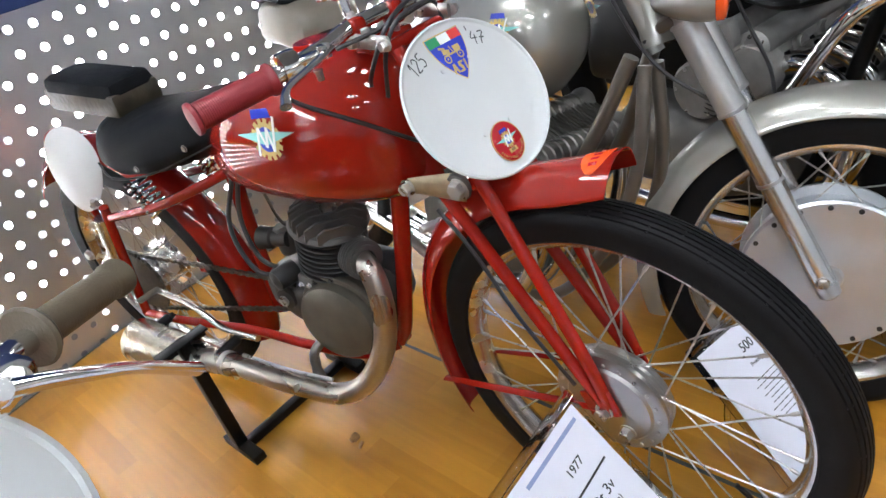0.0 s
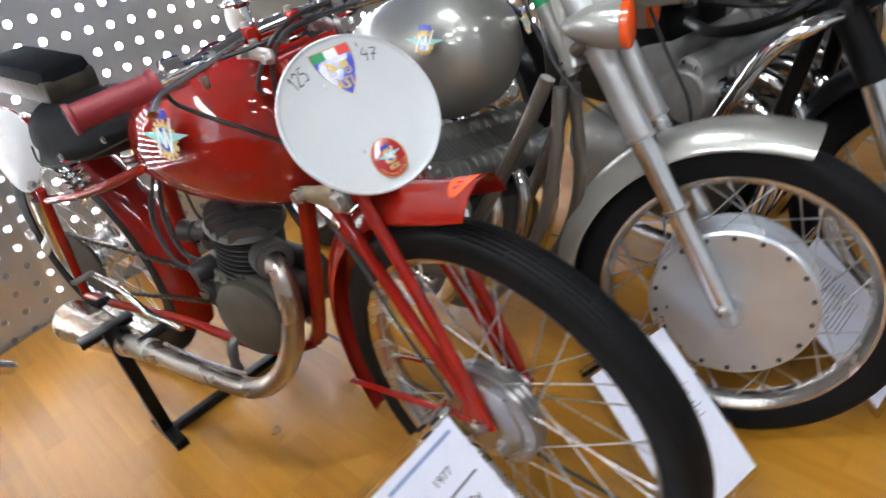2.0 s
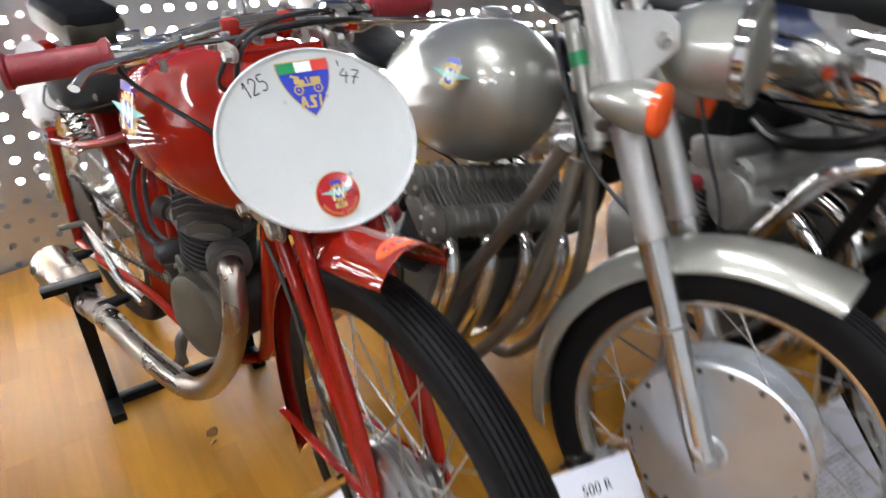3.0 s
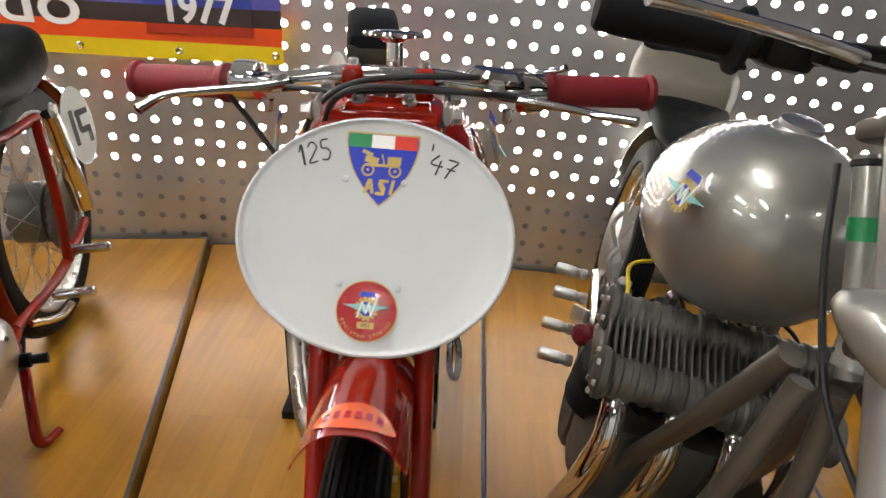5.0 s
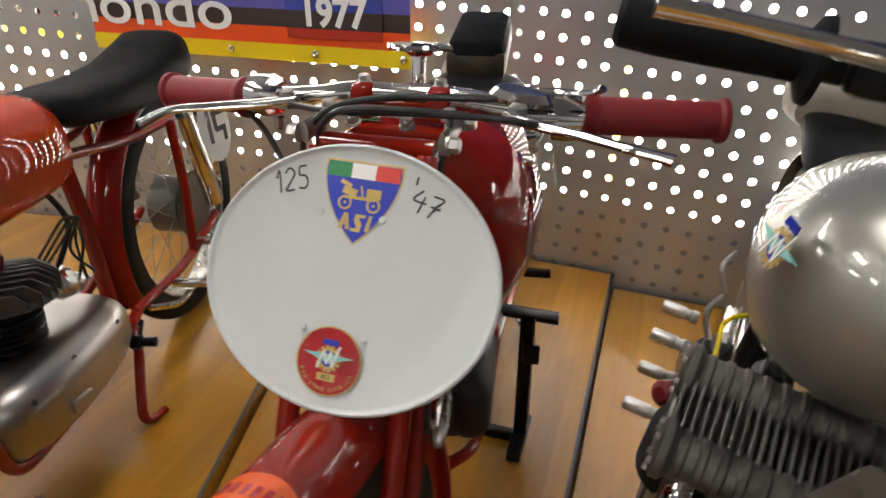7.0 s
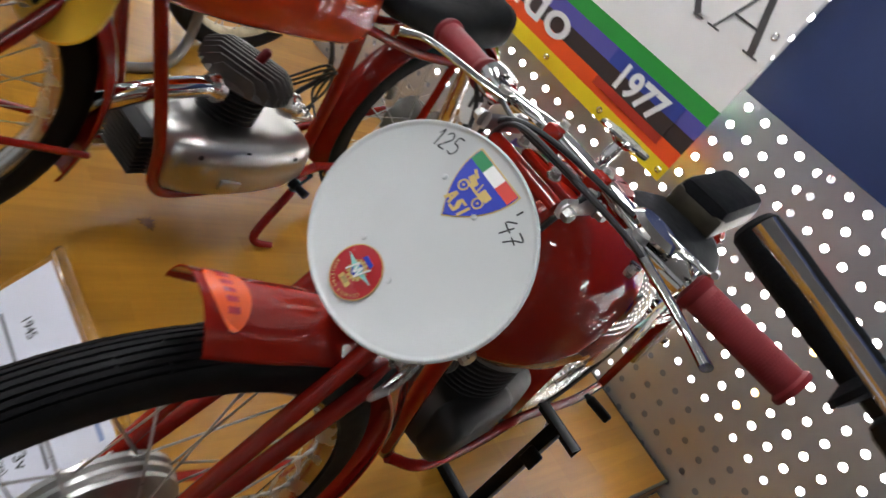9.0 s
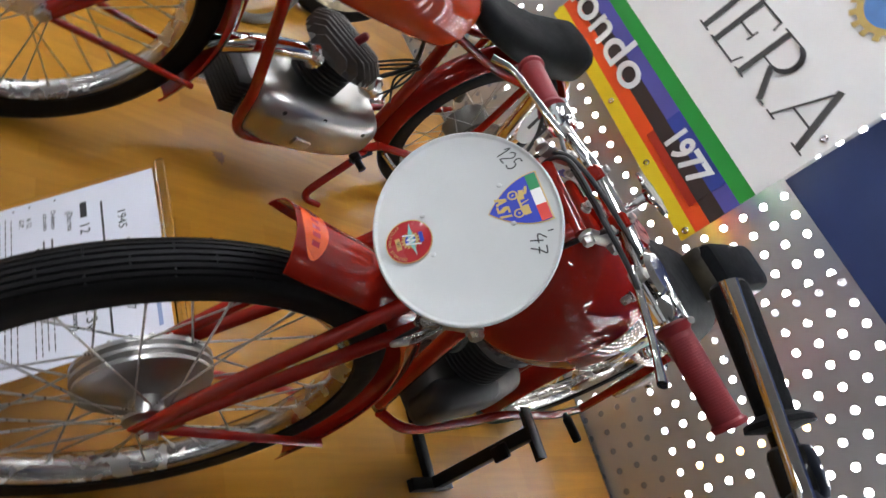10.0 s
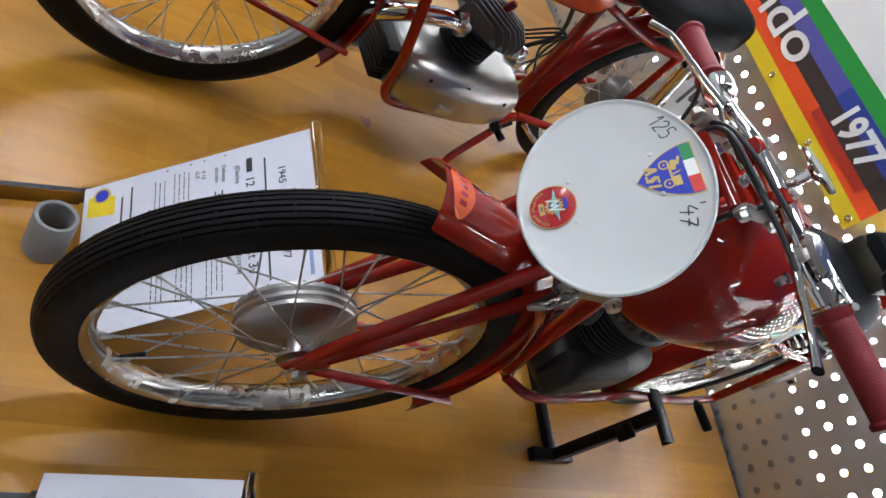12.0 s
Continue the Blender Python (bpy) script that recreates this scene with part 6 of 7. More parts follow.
# ---- the silver motorcycle ----
B3 = pose(0.412, 0, -0.050, 0, 9, -9)
F3 = B3.inverted() @ pose(0.5278, 0.2809, -0.050, 0, 9.5, 20) @ Matrix.Translation((0, -0.310, 0))  # turned steering
b3 = thing("touring_motorcycle", B3, "silver-grey four-cylinder motorcycle with telescopic fork and bullet indicators", "motorcycle", "motorcycles on display")
A3 = Vector((0, 0.035, 0.298))
before = set(b3.children)
w3 = wheel(b3, "front_wheel", Matrix.Translation(A3), 0.299, 0.244, 0.084, (-0.045, 0.134, 0.045, 0.134), 36, True, "alu", 0.062, 0.0016)
g = lathe(G(), [(0, -0.058), (0.022, -0.058), (0.026, -0.053), (0.060, -0.050), (0.100, -0.045), (0.122, -0.048), (0.140, -0.048), (0.145, -0.044), (0.145, -0.036), (0.128, -0.032), (0.128, 0.032), (0.145, 0.036), (0.145, 0.044), (0.122, 0.048), (0.03, 0.054), (0, 0.058)], (0, 0, 0), (1, 0, 0), 64)
part("hub", g, "drum", w3, "large polished brake drum")
for k in range(18):
    a = 2 * math.pi * k / 18
    g = lathe(G(), [(0.0045, 0), (0.0045, 0.003), (0.002, 0.003), (0, 0.001)], (-0.0475, 0.133 * math.sin(a), 0.133 * math.cos(a)), (-1, 0, 0), 10)
    part("rivet", g, "castdark", w3)
g = sweep(G(), [(-0.085, 0, 0), (0.085, 0, 0)], 0.009, 12, straight=True)
part("axle", g, "steel", w3)
fd3 = mudguard("front_mudguard", b3, Matrix.Translation(A3), 0.336, 0.056, -21, 108, "silver", 0.040, 0.006, label="silver painted mudguard")


def leg_y(z):
    return 0.040 + 0.455 * (z - 0.298)


for s in (-1, 1):
    x = s * 0.076
    tubes(b3, [[(x, leg_y(0.955), 0.955), (x, leg_y(0.770), 0.770)]], 0.0215, "brightsilver", "fork_shroud", "silver fork shroud")
    tubes(b3, [[(x, leg_y(0.775), 0.775), (x, leg_y(0.620), 0.620)]], 0.0242, "brightsilver", "fork_shroud", "silver fork shroud")
    tubes(b3, [[(x, leg_y(0.620), 0.620), (x, leg_y(0.490), 0.490)]], 0.0222, "alu", "fork_slider", "polished fork slider")
    tubes(b3, [[(x, leg_y(0.495), 0.495), (x, leg_y(0.300), 0.300)]], 0.0202, "alu", "fork_slider", "polished fork slider")
    for z, r in ((0.772, 0.0255), (0.620, 0.0252), (0.493, 0.0232)):
        g = lathe(G(), [(r * 0.9, -0.004), (r, -0.003), (r, 0.003), (r * 0.9, 0.004)], (x, leg_y(z), z), (0, 0.455, 1), 24, True)
        part("fork_collar", g, "satin", b3)
    g = lathe(G(), [(0, 0), (0.017, 0), (0.019, 0.004), (0.019, 0.028), (0.013, 0.034), (0, 0.036)], (x, leg_y(0.305), 0.305), (0, -0.455, -1), 20)
    part("slider_cap", g, "satin", b3)
    bolt(b3, (x + s * 0.020, leg_y(0.310), 0.310), (s, 0, 0), 0.009, 0.008)
    # indicators
    prof = [(0.0370, 0.006), (0.0375, 0.016), (0.0355, 0.036), (0.030, 0.058), (0.0215, 0.080), (0.011, 0.097), (0, 0.102)]
    at = (s * 0.118, 0.200, 0.808)
    g = lathe(G(), prof, at, (s * 0.02, 1, 0.03), 28)
    ind = part("indicator", g, "silver", b3, "silver bullet indicator with orange lens")
    g = lathe(G(), [(0, -0.013), (0.020, -0.012), (0.034, -0.009), (0.0372, -0.006), (0.0372, 0.005), (0.034, 0.007)], at, (s * 0.02, 1, 0.03), 28)
    part("lens", g, "orangelens", ind, "orange plastic lens")
    g = sweep(G(), [(s * 0.112, 0.262, 0.806), (x, 0.275, 0.81)], 0.008, 8, straight=True)
    part("stalk", g, "steel", ind)
    # lamp ears
    g = G()
    prism(g, [(0.318, 0.925), (0.288, 0.825), (0.245, 0.840), (0.205, 0.885), (0.212, 0.918), (0.235, 0.932)], 0.003, Matrix.Translation((x - s * 0.002, 0, 0)) @ Matrix(((0, 0, 1, 0), (1, 0, 0, 0), (0, 1, 0, 0), (0, 0, 0, 1))))
    part("lamp_bracket", g, "brightsilver", b3, "pale silver lamp bracket")
    bolt(b3, (s * 0.079, 0.222, 0.893), (s, 0, 0), 0.010, 0.008)
LAMP = (0, 0.118, 0.888)
g = lathe(G(), [(0, 0.135), (0.03, 0.130), (0.055, 0.108), (0.066, 0.070), (0.068, 0.02), (0.072, 0.012), (0.072, 0.0), (0.066, -0.004)], LAMP, (0, 1, -0.05), 40)
hl3 = part("headlamp", g, "silver", b3, "silver headlamp shell with chrome rim")
g = lathe(G(), [(0.066, -0.004), (0.0745, 0.002), (0.0745, 0.016), (0.070, 0.020)], LAMP, (0, 1, -0.05), 40, True)
part("lamp_rim", g, "chrome", hl3)
g = lathe(G(), [(0, -0.016), (0.04, -0.011), (0.067, 0.0), (0.067, 0.002), (0, 0.002)], LAMP, (0, 1, -0.05), 40)
part("lamp_glass", g, "acrylic", hl3, "clear headlamp glass")
for z, y in ((0.775, 0.275), (0.945, 0.355)):
    g = G()
    block(g, (0.185, 0.055, 0.022), Matrix.Translation((0, y, z)) @ Matrix.Rotation(radians(-24), 4, "X"), 0.009)
    part("fork_yoke", g, "silverdark", b3)
for s in (-1, 1):
    g = lathe(G(), [(0.017, 0), (0.017, 0.008), (0.012, 0.012), (0, 0.013)], (s * 0.076, leg_y(0.962), 0.962), (0, 0.455, 1), 6)
    part("fork_top_nut", g, "black", b3)
g = sweep(G(), [(-0.310, 0.478, 0.985), (-0.24, 0.452, 0.984), (-0.165, 0.425, 0.984), (-0.12, 0.395, 0.992), (-0.075, 0.372, 0.996), (0.0, 0.368, 0.998), (0.075, 0.372, 0.996), (0.12, 0.395, 0.992), (0.165, 0.425, 0.984), (0.24, 0.452, 0.984), (0.310, 0.478, 0.985)], 0.011, 12)
hb3 = part("handlebar", g, "black", b3, "black swept-back handlebar")
for s in (-1, 1):
    g = lathe(G(), [(0, 0), (0.0145, 0.0), (0.0175, 0.004), (0.0182, 0.03), (0.0168, 0.08), (0.0158, 0.118), (0.028, 0.124), (0.029, 0.129), (0.014, 0.132)], (s * 0.313, 0.479, 0.985), (-s * 0.94, -0.335, 0), 24)
    part("grip", g, "leather", hb3, "thick black rubber grip with a flange")
    g = G()
    block(g, (0.045, 0.040, 0.034), Matrix.Translation((s * 0.158, 0.418, 0.986)) @ Matrix.Rotation(s * radians(20), 4, "Z"), 0.009)
    part("switch_block", g, "black", hb3, "black switch block")
    g = G()
    block(g, (0.030, 0.048, 0.020), Matrix.Translation((s * 0.140, 0.385, 0.990)) @ Matrix.Rotation(s * radians(20), 4, "Z"), 0.006)
    part("lever_bracket", g, "black", hb3)
    lever(hb3, "lever", [(s * 0.135, 0.365, 0.993), (s * 0.175, 0.366, 0.997), (s * 0.225, 0.376, 1.000), (s * 0.275, 0.390, 1.002), (s * 0.318, 0.400, 1.003)], "polished broad lever", 0.0085, "chrome")
for pts in ([(-0.14, 0.36, 0.99), (-0.11, 0.31, 0.985), (-0.07, 0.30, 0.95), (-0.035, 0.33, 0.86)], [(0.14, 0.36, 0.99), (0.10, 0.30, 0.98), (0.03, 0.29, 0.95), (0.0, 0.32, 0.86)], [(-0.064, 0.40, 0.90), (-0.066, 0.36, 0.80), (-0.066, 0.30, 0.70), (-0.070, 0.20, 0.62), (-0.085, 0.16, 0.55)], [(0.05, 0.20, 0.83), (0.045, 0.165, 0.74), (0.048, 0.13, 0.66), (0.052, 0.12, 0.60)]):
    cable(b3, pts, 0.0035)
tubes(b3, [[(-0.050, 0.383, 0.915), (-0.050, 0.303, 0.725)]], 0.0135, "silver", "damper_tube", "slim silver tube with a small green label")
g = lathe(G(), [(0.0139, 0), (0.0139, 0.022)], (-0.050, 0.3525, 0.842), (0, 0.42, 1), 20)
part("green_label", g, "green", b3, "small green label")
for z in (0.905, 0.745):
    g = lathe(G(), [(0.0138, 0), (0.016, 0.001), (0.016, 0.006), (0.0138, 0.007)], (-0.050, 0.303 + 0.421 * (z - 0.725), z), (0, 0.42, 1), 20)
    part("tube_ring", g, "castdark", b3)
for ob in b3.children:
    if ob not in before:
        ob.matrix_basis = F3 @ ob.matrix_basis
tubes(b3, [[(0.030, 0.392, 0.915), (0.026, 0.325, 0.745)]], 0.027, "silver", "steering_head", "silver steering head")
secs3 = [(0.498, 0.763, 0.022, 0.021), (0.505, 0.762, 0.052, 0.051), (0.521, 0.759, 0.084, 0.082), (0.556, 0.754, 0.115, 0.113), (0.609, 0.746, 0.137, 0.134), (0.684, 0.734, 0.144, 0.141), (0.772, 0.720, 0.141, 0.138), (0.865, 0.705, 0.127, 0.123), (0.953, 0.692, 0.101, 0.095), (1.023, 0.681, 0.068, 0.059), (1.064, 0.674, 0.036, 0.025), (1.082, 0.672, 0.014, 0.006)]
tank3 = part("fuel_tank", loft(G(), [superring(0, y, z, w, h, 2.05, 48, 0.94) for y, z, w, h in secs3]), "silver", b3, "rounded silver fuel tank", smooth=60)
for s in (-1, 1):
    emblem(tank3, on_surface((s * 0.1275, 0.560, 0.787), (s, -0.42, 0.25), (0, 0, 1)), 1.05)
g = lathe(G(), [(0.034, 0), (0.034, 0.008), (0.028, 0.013), (0.028, 0.020), (0.020, 0.024), (0, 0.025)], (0, 0.66, 0.868), (0, -0.1, 1), 28)
part("filler_cap", g, "satin", tank3, "grey filler cap")
# short cream seat tub with a black pad
rings = [superring(0, y + 0.27, z - 0.03, w, h, 2.8, 24) for y, z, w, h in ((0.785, 0.735, 0.05, 0.012), (0.80, 0.735, 0.070, 0.020), (0.90, 0.735, 0.085, 0.024), (1.12, 0.750, 0.098, 0.030), (1.16, 0.752, 0.06, 0.016))]
part("seat_base", loft(G(), rings), "leather", b3, "black seat nose", smooth=50)
rings = []
for y, z, w, h in ((0.885, 0.775, 0.05, 0.030), (0.895, 0.778, 0.082, 0.050), (0.92, 0.782, 0.090, 0.060), (0.95, 0.792, 0.106, 0.072), (1.05, 0.805, 0.108, 0.072), (1.13, 0.800, 0.100, 0.068), (1.19, 0.790, 0.070, 0.05), (1.205, 0.787, 0.03, 0.02)):
    rings.append(superring(-0.018, y + 0.48, z - 0.030, w * 1.2, h, 3.4, 28, 0.95))
seat3 = part("seat", loft(G(), rings), "tanleather", b3, "cream seat tub with a black pad on top", smooth=50)
rings = [superring(-0.018, yy + 0.48, zz - 0.030, w * 1.2, hh, 3.0, 24) for yy, zz, w, hh in ((0.952, 0.860, 0.05, 0.006), (0.962, 0.864, 0.102, 0.010), (1.06, 0.877, 0.108, 0.012), (1.14, 0.869, 0.100, 0.012), (1.17, 0.858, 0.06, 0.008))]
part("seat_top", loft(G(), rings), "leather", seat3, "black seat pad", smooth=50)
for s in (-1, 1):
    tubes(b3, [[(s * 0.028, 0.340, 0.735), (s * 0.050, 0.405, 0.590), (s * 0.066, 0.500, 0.430), (s * 0.080, 0.60, 0.27), (s * 0.085, 0.70, 0.19), (s * 0.085, 0.95, 0.18), (s * 0.09, 1.10, 0.25)]], 0.0140, "silverdark", "frame_tube", "grey painted frame tube")
    tubes(b3, [[(s * 0.016, 0.322, 0.72), (s * 0.035, 0.318, 0.56), (s * 0.048, 0.350, 0.43), (s * 0.055, 0.43, 0.30), (s * 0.062, 0.52, 0.215), (s * 0.072, 0.64, 0.185), (s * 0.084, 0.80, 0.182)]], 0.0125, "silverdark", "frame_tube", "grey painted frame tube")
    for y, z in ((0.985, 0.430), (0.875, 0.436), (0.900, 0.347), (0.785, 0.352)):
        g = lathe(G(), [(0, 0), (0.010, 0), (0.0115, 0.004), (0.0115, 0.012), (0.0095, 0.014), (0.0095, 0.022), (0.0115, 0.024), (0.0115, 0.060), (0.009, 0.064), (0, 0.064)], (s * 0.146, y, z), (s, 0, 0), 12)
        part("foot_peg", g, "satin", b3, "ribbed metal peg")
    g = G()
    block(g, (0.012, 0.20, 0.035), Matrix.Translation((s * 0.146, 0.89, 0.39)) @ Matrix.Rotation(radians(-28), 4, "X"), 0.004)
    tubes(b3, [[(s * 0.09, 0.93, 0.36), (s * 0.145, 0.91, 0.375)], [(s * 0.09, 0.85, 0.40), (s * 0.145, 0.86, 0.40)]], 0.008, "satin", "peg_bracket")
    part("peg_plate", g, "satin", b3, "cast footrest plate")
RA3 = Vector((0, 1.50, 0.299))
rw3 = wheel(b3, "rear_wheel", Matrix.Translation(RA3), 0.299, 0.235, 0.086, (-0.04, 0.10, 0.04, 0.10), 36, False, "alu")
g = lathe(G(), [(0, -0.06), (0.09, -0.055), (0.11, -0.045), (0.11, 0.045), (0.09, 0.055), (0, 0.06)], (0, 0, 0), (1, 0, 0), 36)
part("hub", g, "satin", rw3)
mudguard("rear_mudguard", b3, Matrix.Translation(RA3), 0.345, 0.055, 15, 75, "silver", 0.04, label="silver rear mudguard")
# engine: four cylinders across
rings = [superring(0, y, z, w, h, 3.5, 28) for y, z, w, h in ((0.52, 0.36, 0.11, 0.05), (0.53, 0.36, 0.132, 0.08), (0.60, 0.35, 0.138, 0.105), (0.78, 0.335, 0.138, 0.105), (0.88, 0.33, 0.125, 0.09), (0.92, 0.33, 0.10, 0.05))]
en3 = part("crankcase", loft(G(), rings), "cast", b3, "wide grey crankcase", smooth=50)
C3 = Vector((0, -0.42, 1.0)).normalized()
for k in range(4):
    x = -0.120 + 0.080 * k
    fins(en3, "cylinder", (x, 0.622, 0.415), C3, 0.050, 0.104, 11, "castdark", thick=0.003)
base = Vector((0, 0.622, 0.415)) + C3 * 0.104
g = G()
block(g, (0.320, 0.105, 0.050), axis_frame(base + C3 * 0.024, C3, (0, 1, 0)), 0.010)
part("cylinder_head", g, "cast", en3, "grey cast cylinder head")
for k in range(30):
    g = G()
    block(g, (0.0035, 0.100, 0.026), axis_frame(base + C3 * 0.060, C3, (0, 1, 0)) @ Matrix.Translation((-0.1508 + 0.0104 * k, 0, 0)), 0.001)
    part("head_fin", g, "cast", en3)
for dy in (-0.056, 0.050):
    c = base + C3 * 0.052 + Vector((0, 0.92, 0.39)) * dy
    prof = [(0, -0.160), (0.026, -0.160), (0.036, -0.155), (0.036, -0.146)]
    for k in range(13):
        z = -0.138 + 0.0212 * k
        prof += [(0.027, z), (0.030, z + 0.003), (0.030, z + 0.009), (0.027, z + 0.012)]
    prof += [(0.036, 0.146), (0.036, 0.155), (0.026, 0.160), (0, 0.160)]
    g = lathe(G(), prof, c, (1, 0, 0), 28)
    cb = part("cam_box", g, "cast", en3, "ribbed grey cam box")
    for k in range(6):
        a = 2 * math.pi * k / 6
        bolt(cb, c + Vector((-0.159, 0.028 * math.cos(a), 0.028 * math.sin(a))), (-1, 0, 0), 0.004, 0.004)
for k in range(4):
    x = -0.120 + 0.080 * k
    p = base + Vector((x, -0.050, 0.005))
    g = sweep(G(), [p, p + Vector((0, -0.035, -0.015)), p + Vector((0, -0.055, -0.07)), p + Vector((-0.01, -0.040, -0.17)), p + Vector((-0.01, 0.02, -0.27)), p + Vector((-x * 0.4, 0.16, -0.335)), p + Vector((-x * 0.6, 0.5, -0.345)), p + Vector((-x * 0.5, 0.9, -0.30))], 0.0185, 16)
    part("exhaust_pipe", g, "chrome", b3, "chrome header pipe")
    g = lathe(G(), [(0.020, 0), (0.027, 0), (0.027, 0.012), (0.020, 0.014)], p, (0, -1, -0.2), 20, True)
    part("pipe_collar", g, "castgrey", b3)
    cable(b3, [base + Vector((x, 0.02, 0.06)), base + Vector((x - 0.01, 0.07, 0.09)), base + Vector((x * 0.6 - 0.05, 0.13, 0.10)), base + Vector((-0.05, 0.20, 0.09))], 0.0032, "yellow" if k == 0 else "cable", "spark_lead")
for k in range(4):
    x = -0.120 + 0.080 * k
    g = lathe(G(), [(0, 0), (0.022, 0), (0.022, 0.05), (0.028, 0.055), (0.028, 0.08), (0.022, 0.085), (0, 0.08)], (x, 0.69, 0.50), (0, 1, 0.2), 18)
    cbr = part("carburettor", g, "castdark", en3)
    g = G()
    block(g, (0.042, 0.046, 0.080), Matrix.Translation((x, 0.740, 0.505)) @ Matrix.Rotation(radians(10), 4, "X"), 0.006)
    part("float_chamber", g, "castdark", cbr)
    g = lathe(G(), [(0.012, 0), (0.012, 0.022), (0.008, 0.026), (0, 0.026)], (x, 0.735, 0.545), (0, -0.15, 1), 6)
    part("carburettor_cap", g, "satin", cbr)
g = lathe(G(), [(0, 0), (0.016, 0), (0.018, 0.006), (0.018, 0.028), (0.010, 0.034), (0, 0.034)], (-0.150, 0.690, 0.480), (-0.6, -0.8, 0.2), 18)
part("rubber_cap", g, "redrub", en3, "dark red rubber cap")
for y, z in ((0.745, 0.545), (0.835, 0.575)):
    g = sweep(G(), [(-0.135, y, z), (-0.150, y + 0.02, z + 0.03), (-0.138, y + 0.05, z + 0.045)], 0.0045, 8)
    part("linkage", g, "satin", en3, "small plated linkage")
g = lathe(G(), [(0, 0), (0.075, 0.0), (0.085, -0.008), (0.088, -0.03), (0, -0.035)], (-0.142, 0.71, 0.335), (-1, 0, 0), 36)
part("side_cover", g, "castgrey", en3, "round cast side cover")


# ---- the black and chrome motorcycle ----
B4 = pose(1.06, -0.12, -0.075, 0, 0, -12) @ Matrix.Scale(1.06, 4)
b4 = thing("roadster_motorcycle", B4, "black motorcycle with chromed tank sides and black fork", "motorcycle", "motorcycles on display")
A4 = Vector((0, -0.10, 0.312))
w4 = wheel(b4, "front_wheel", Matrix.Translation(A4), 0.312, 0.240, 0.092, (-0.04, 0.09, 0.04, 0.09), 36, True, "chrome", 0.062, 0.0016)
g = lathe(G(), [(0, -0.06), (0.08, -0.055), (0.10, -0.045), (0.10, 0.045), (0.08, 0.055), (0, 0.06)], (0, 0, 0), (1, 0, 0), 40)
part("hub", g, "alu", w4)
g = lathe(G(), [(0.07, -0.075), (0.135, -0.075), (0.135, -0.070), (0.07, -0.070)], (0, 0, 0), (1, 0, 0), 48, True)
part("brake_disc", g, "steel", w4, "bare steel brake disc")
mudguard("front_mudguard", b4, Matrix.Translation(A4), 0.345, 0.062, -30, 85, "black", 0.038, label="black mudguard")
for s in (-1, 1):
    x = s * 0.098
    tubes(b4, [[(x, 0.140, 0.800), (x, 0.028, 0.595)]], 0.027, "black", "fork_shroud", "gloss black fork shroud")
    tubes(b4, [[(x, 0.029, 0.597), (x, -0.105, 0.29)]], 0.0245, "alu", "fork_slider", "polished fork slider")
g = lathe(G(), [(0, 0.22), (0.06, 0.20), (0.09, 0.14), (0.098, 0.06), (0.098, 0.0), (0.088, -0.006)], (0, -0.05, 0.815), (0, 1, -0.02), 36)
hl4 = part("headlamp", g, "black", b4, "black headlamp shell")
g = lathe(G(), [(0.092, -0.004), (0.101, 0.002), (0.101, 0.022), (0.095, 0.026)], (0, -0.05, 0.815), (0, 1, -0.02), 36, True)
part("lamp_rim", g, "chrome", hl4)
g = lathe(G(), [(0, -0.020), (0.05, -0.014), (0.092, 0.0), (0, 0.002)], (0, -0.05, 0.815), (0, 1, -0.02), 36)
part("lamp_glass", g, "acrylic", hl4)
g = G()
block(g, (0.25, 0.085, 0.040), Matrix.Translation((0, 0.105, 0.705)) @ Matrix.Rotation(radians(-20), 4, "X"), 0.014)
block(g, (0.23, 0.075, 0.030), Matrix.Translation((0, 0.140, 0.815)) @ Matrix.Rotation(radians(-20), 4, "X"), 0.010)
for s_ in (-1, 1):
    block(g, (0.010, 0.13, 0.085), Matrix.Translation((s_ * 0.112, 0.050, 0.775)) @ Matrix.Rotation(radians(-12), 4, "X"), 0.004)
part("nacelle", g, "black", b4, "black fork crown and lamp bracket")
g = sweep(G(), [(-0.36, 0.28, 0.99), (-0.20, 0.23, 1.0), (-0.09, 0.18, 0.95), (0, 0.17, 0.94), (0.09, 0.18, 0.95), (0.20, 0.23, 1.0), (0.36, 0.28, 0.99)], 0.0115, 12)
hb4 = part("handlebar", g, "chrome", b4, "chrome handlebar")
for s in (-1, 1):
    g = lathe(G(), [(0, 0), (0.034, 0), (0.036, 0.006), (0.036, 0.04), (0.02, 0.05), (0, 0.05)], (s * 0.045, 0.14, 0.905), (0, -0.3, 1), 24)
    part("gauge", g, "black", b4, "black instrument")
    grip(hb4, (s * 0.36, 0.28, 0.99), (s * 0.23, 0.24, 1.0), 0.018, "leather", "black rubber grip")
secs4 = [(0.150, 0.775, 0.05, 0.04), (0.158, 0.775, 0.085, 0.075), (0.19, 0.778, 0.115, 0.095), (0.27, 0.782, 0.138, 0.105), (0.37, 0.782, 0.142, 0.106), (0.47, 0.774, 0.132, 0.100), (0.57, 0.762, 0.112, 0.086), (0.64, 0.75, 0.088, 0.066), (0.68, 0.745, 0.05, 0.04), (0.69, 0.744, 0.02, 0.02)]
tank4 = part("fuel_tank", loft(G(), [superring(0, y, z, w, h, 2.5, 36, 0.9) for y, z, w, h in secs4]), "black", b4, "black fuel tank with chrome side panels", smooth=60)
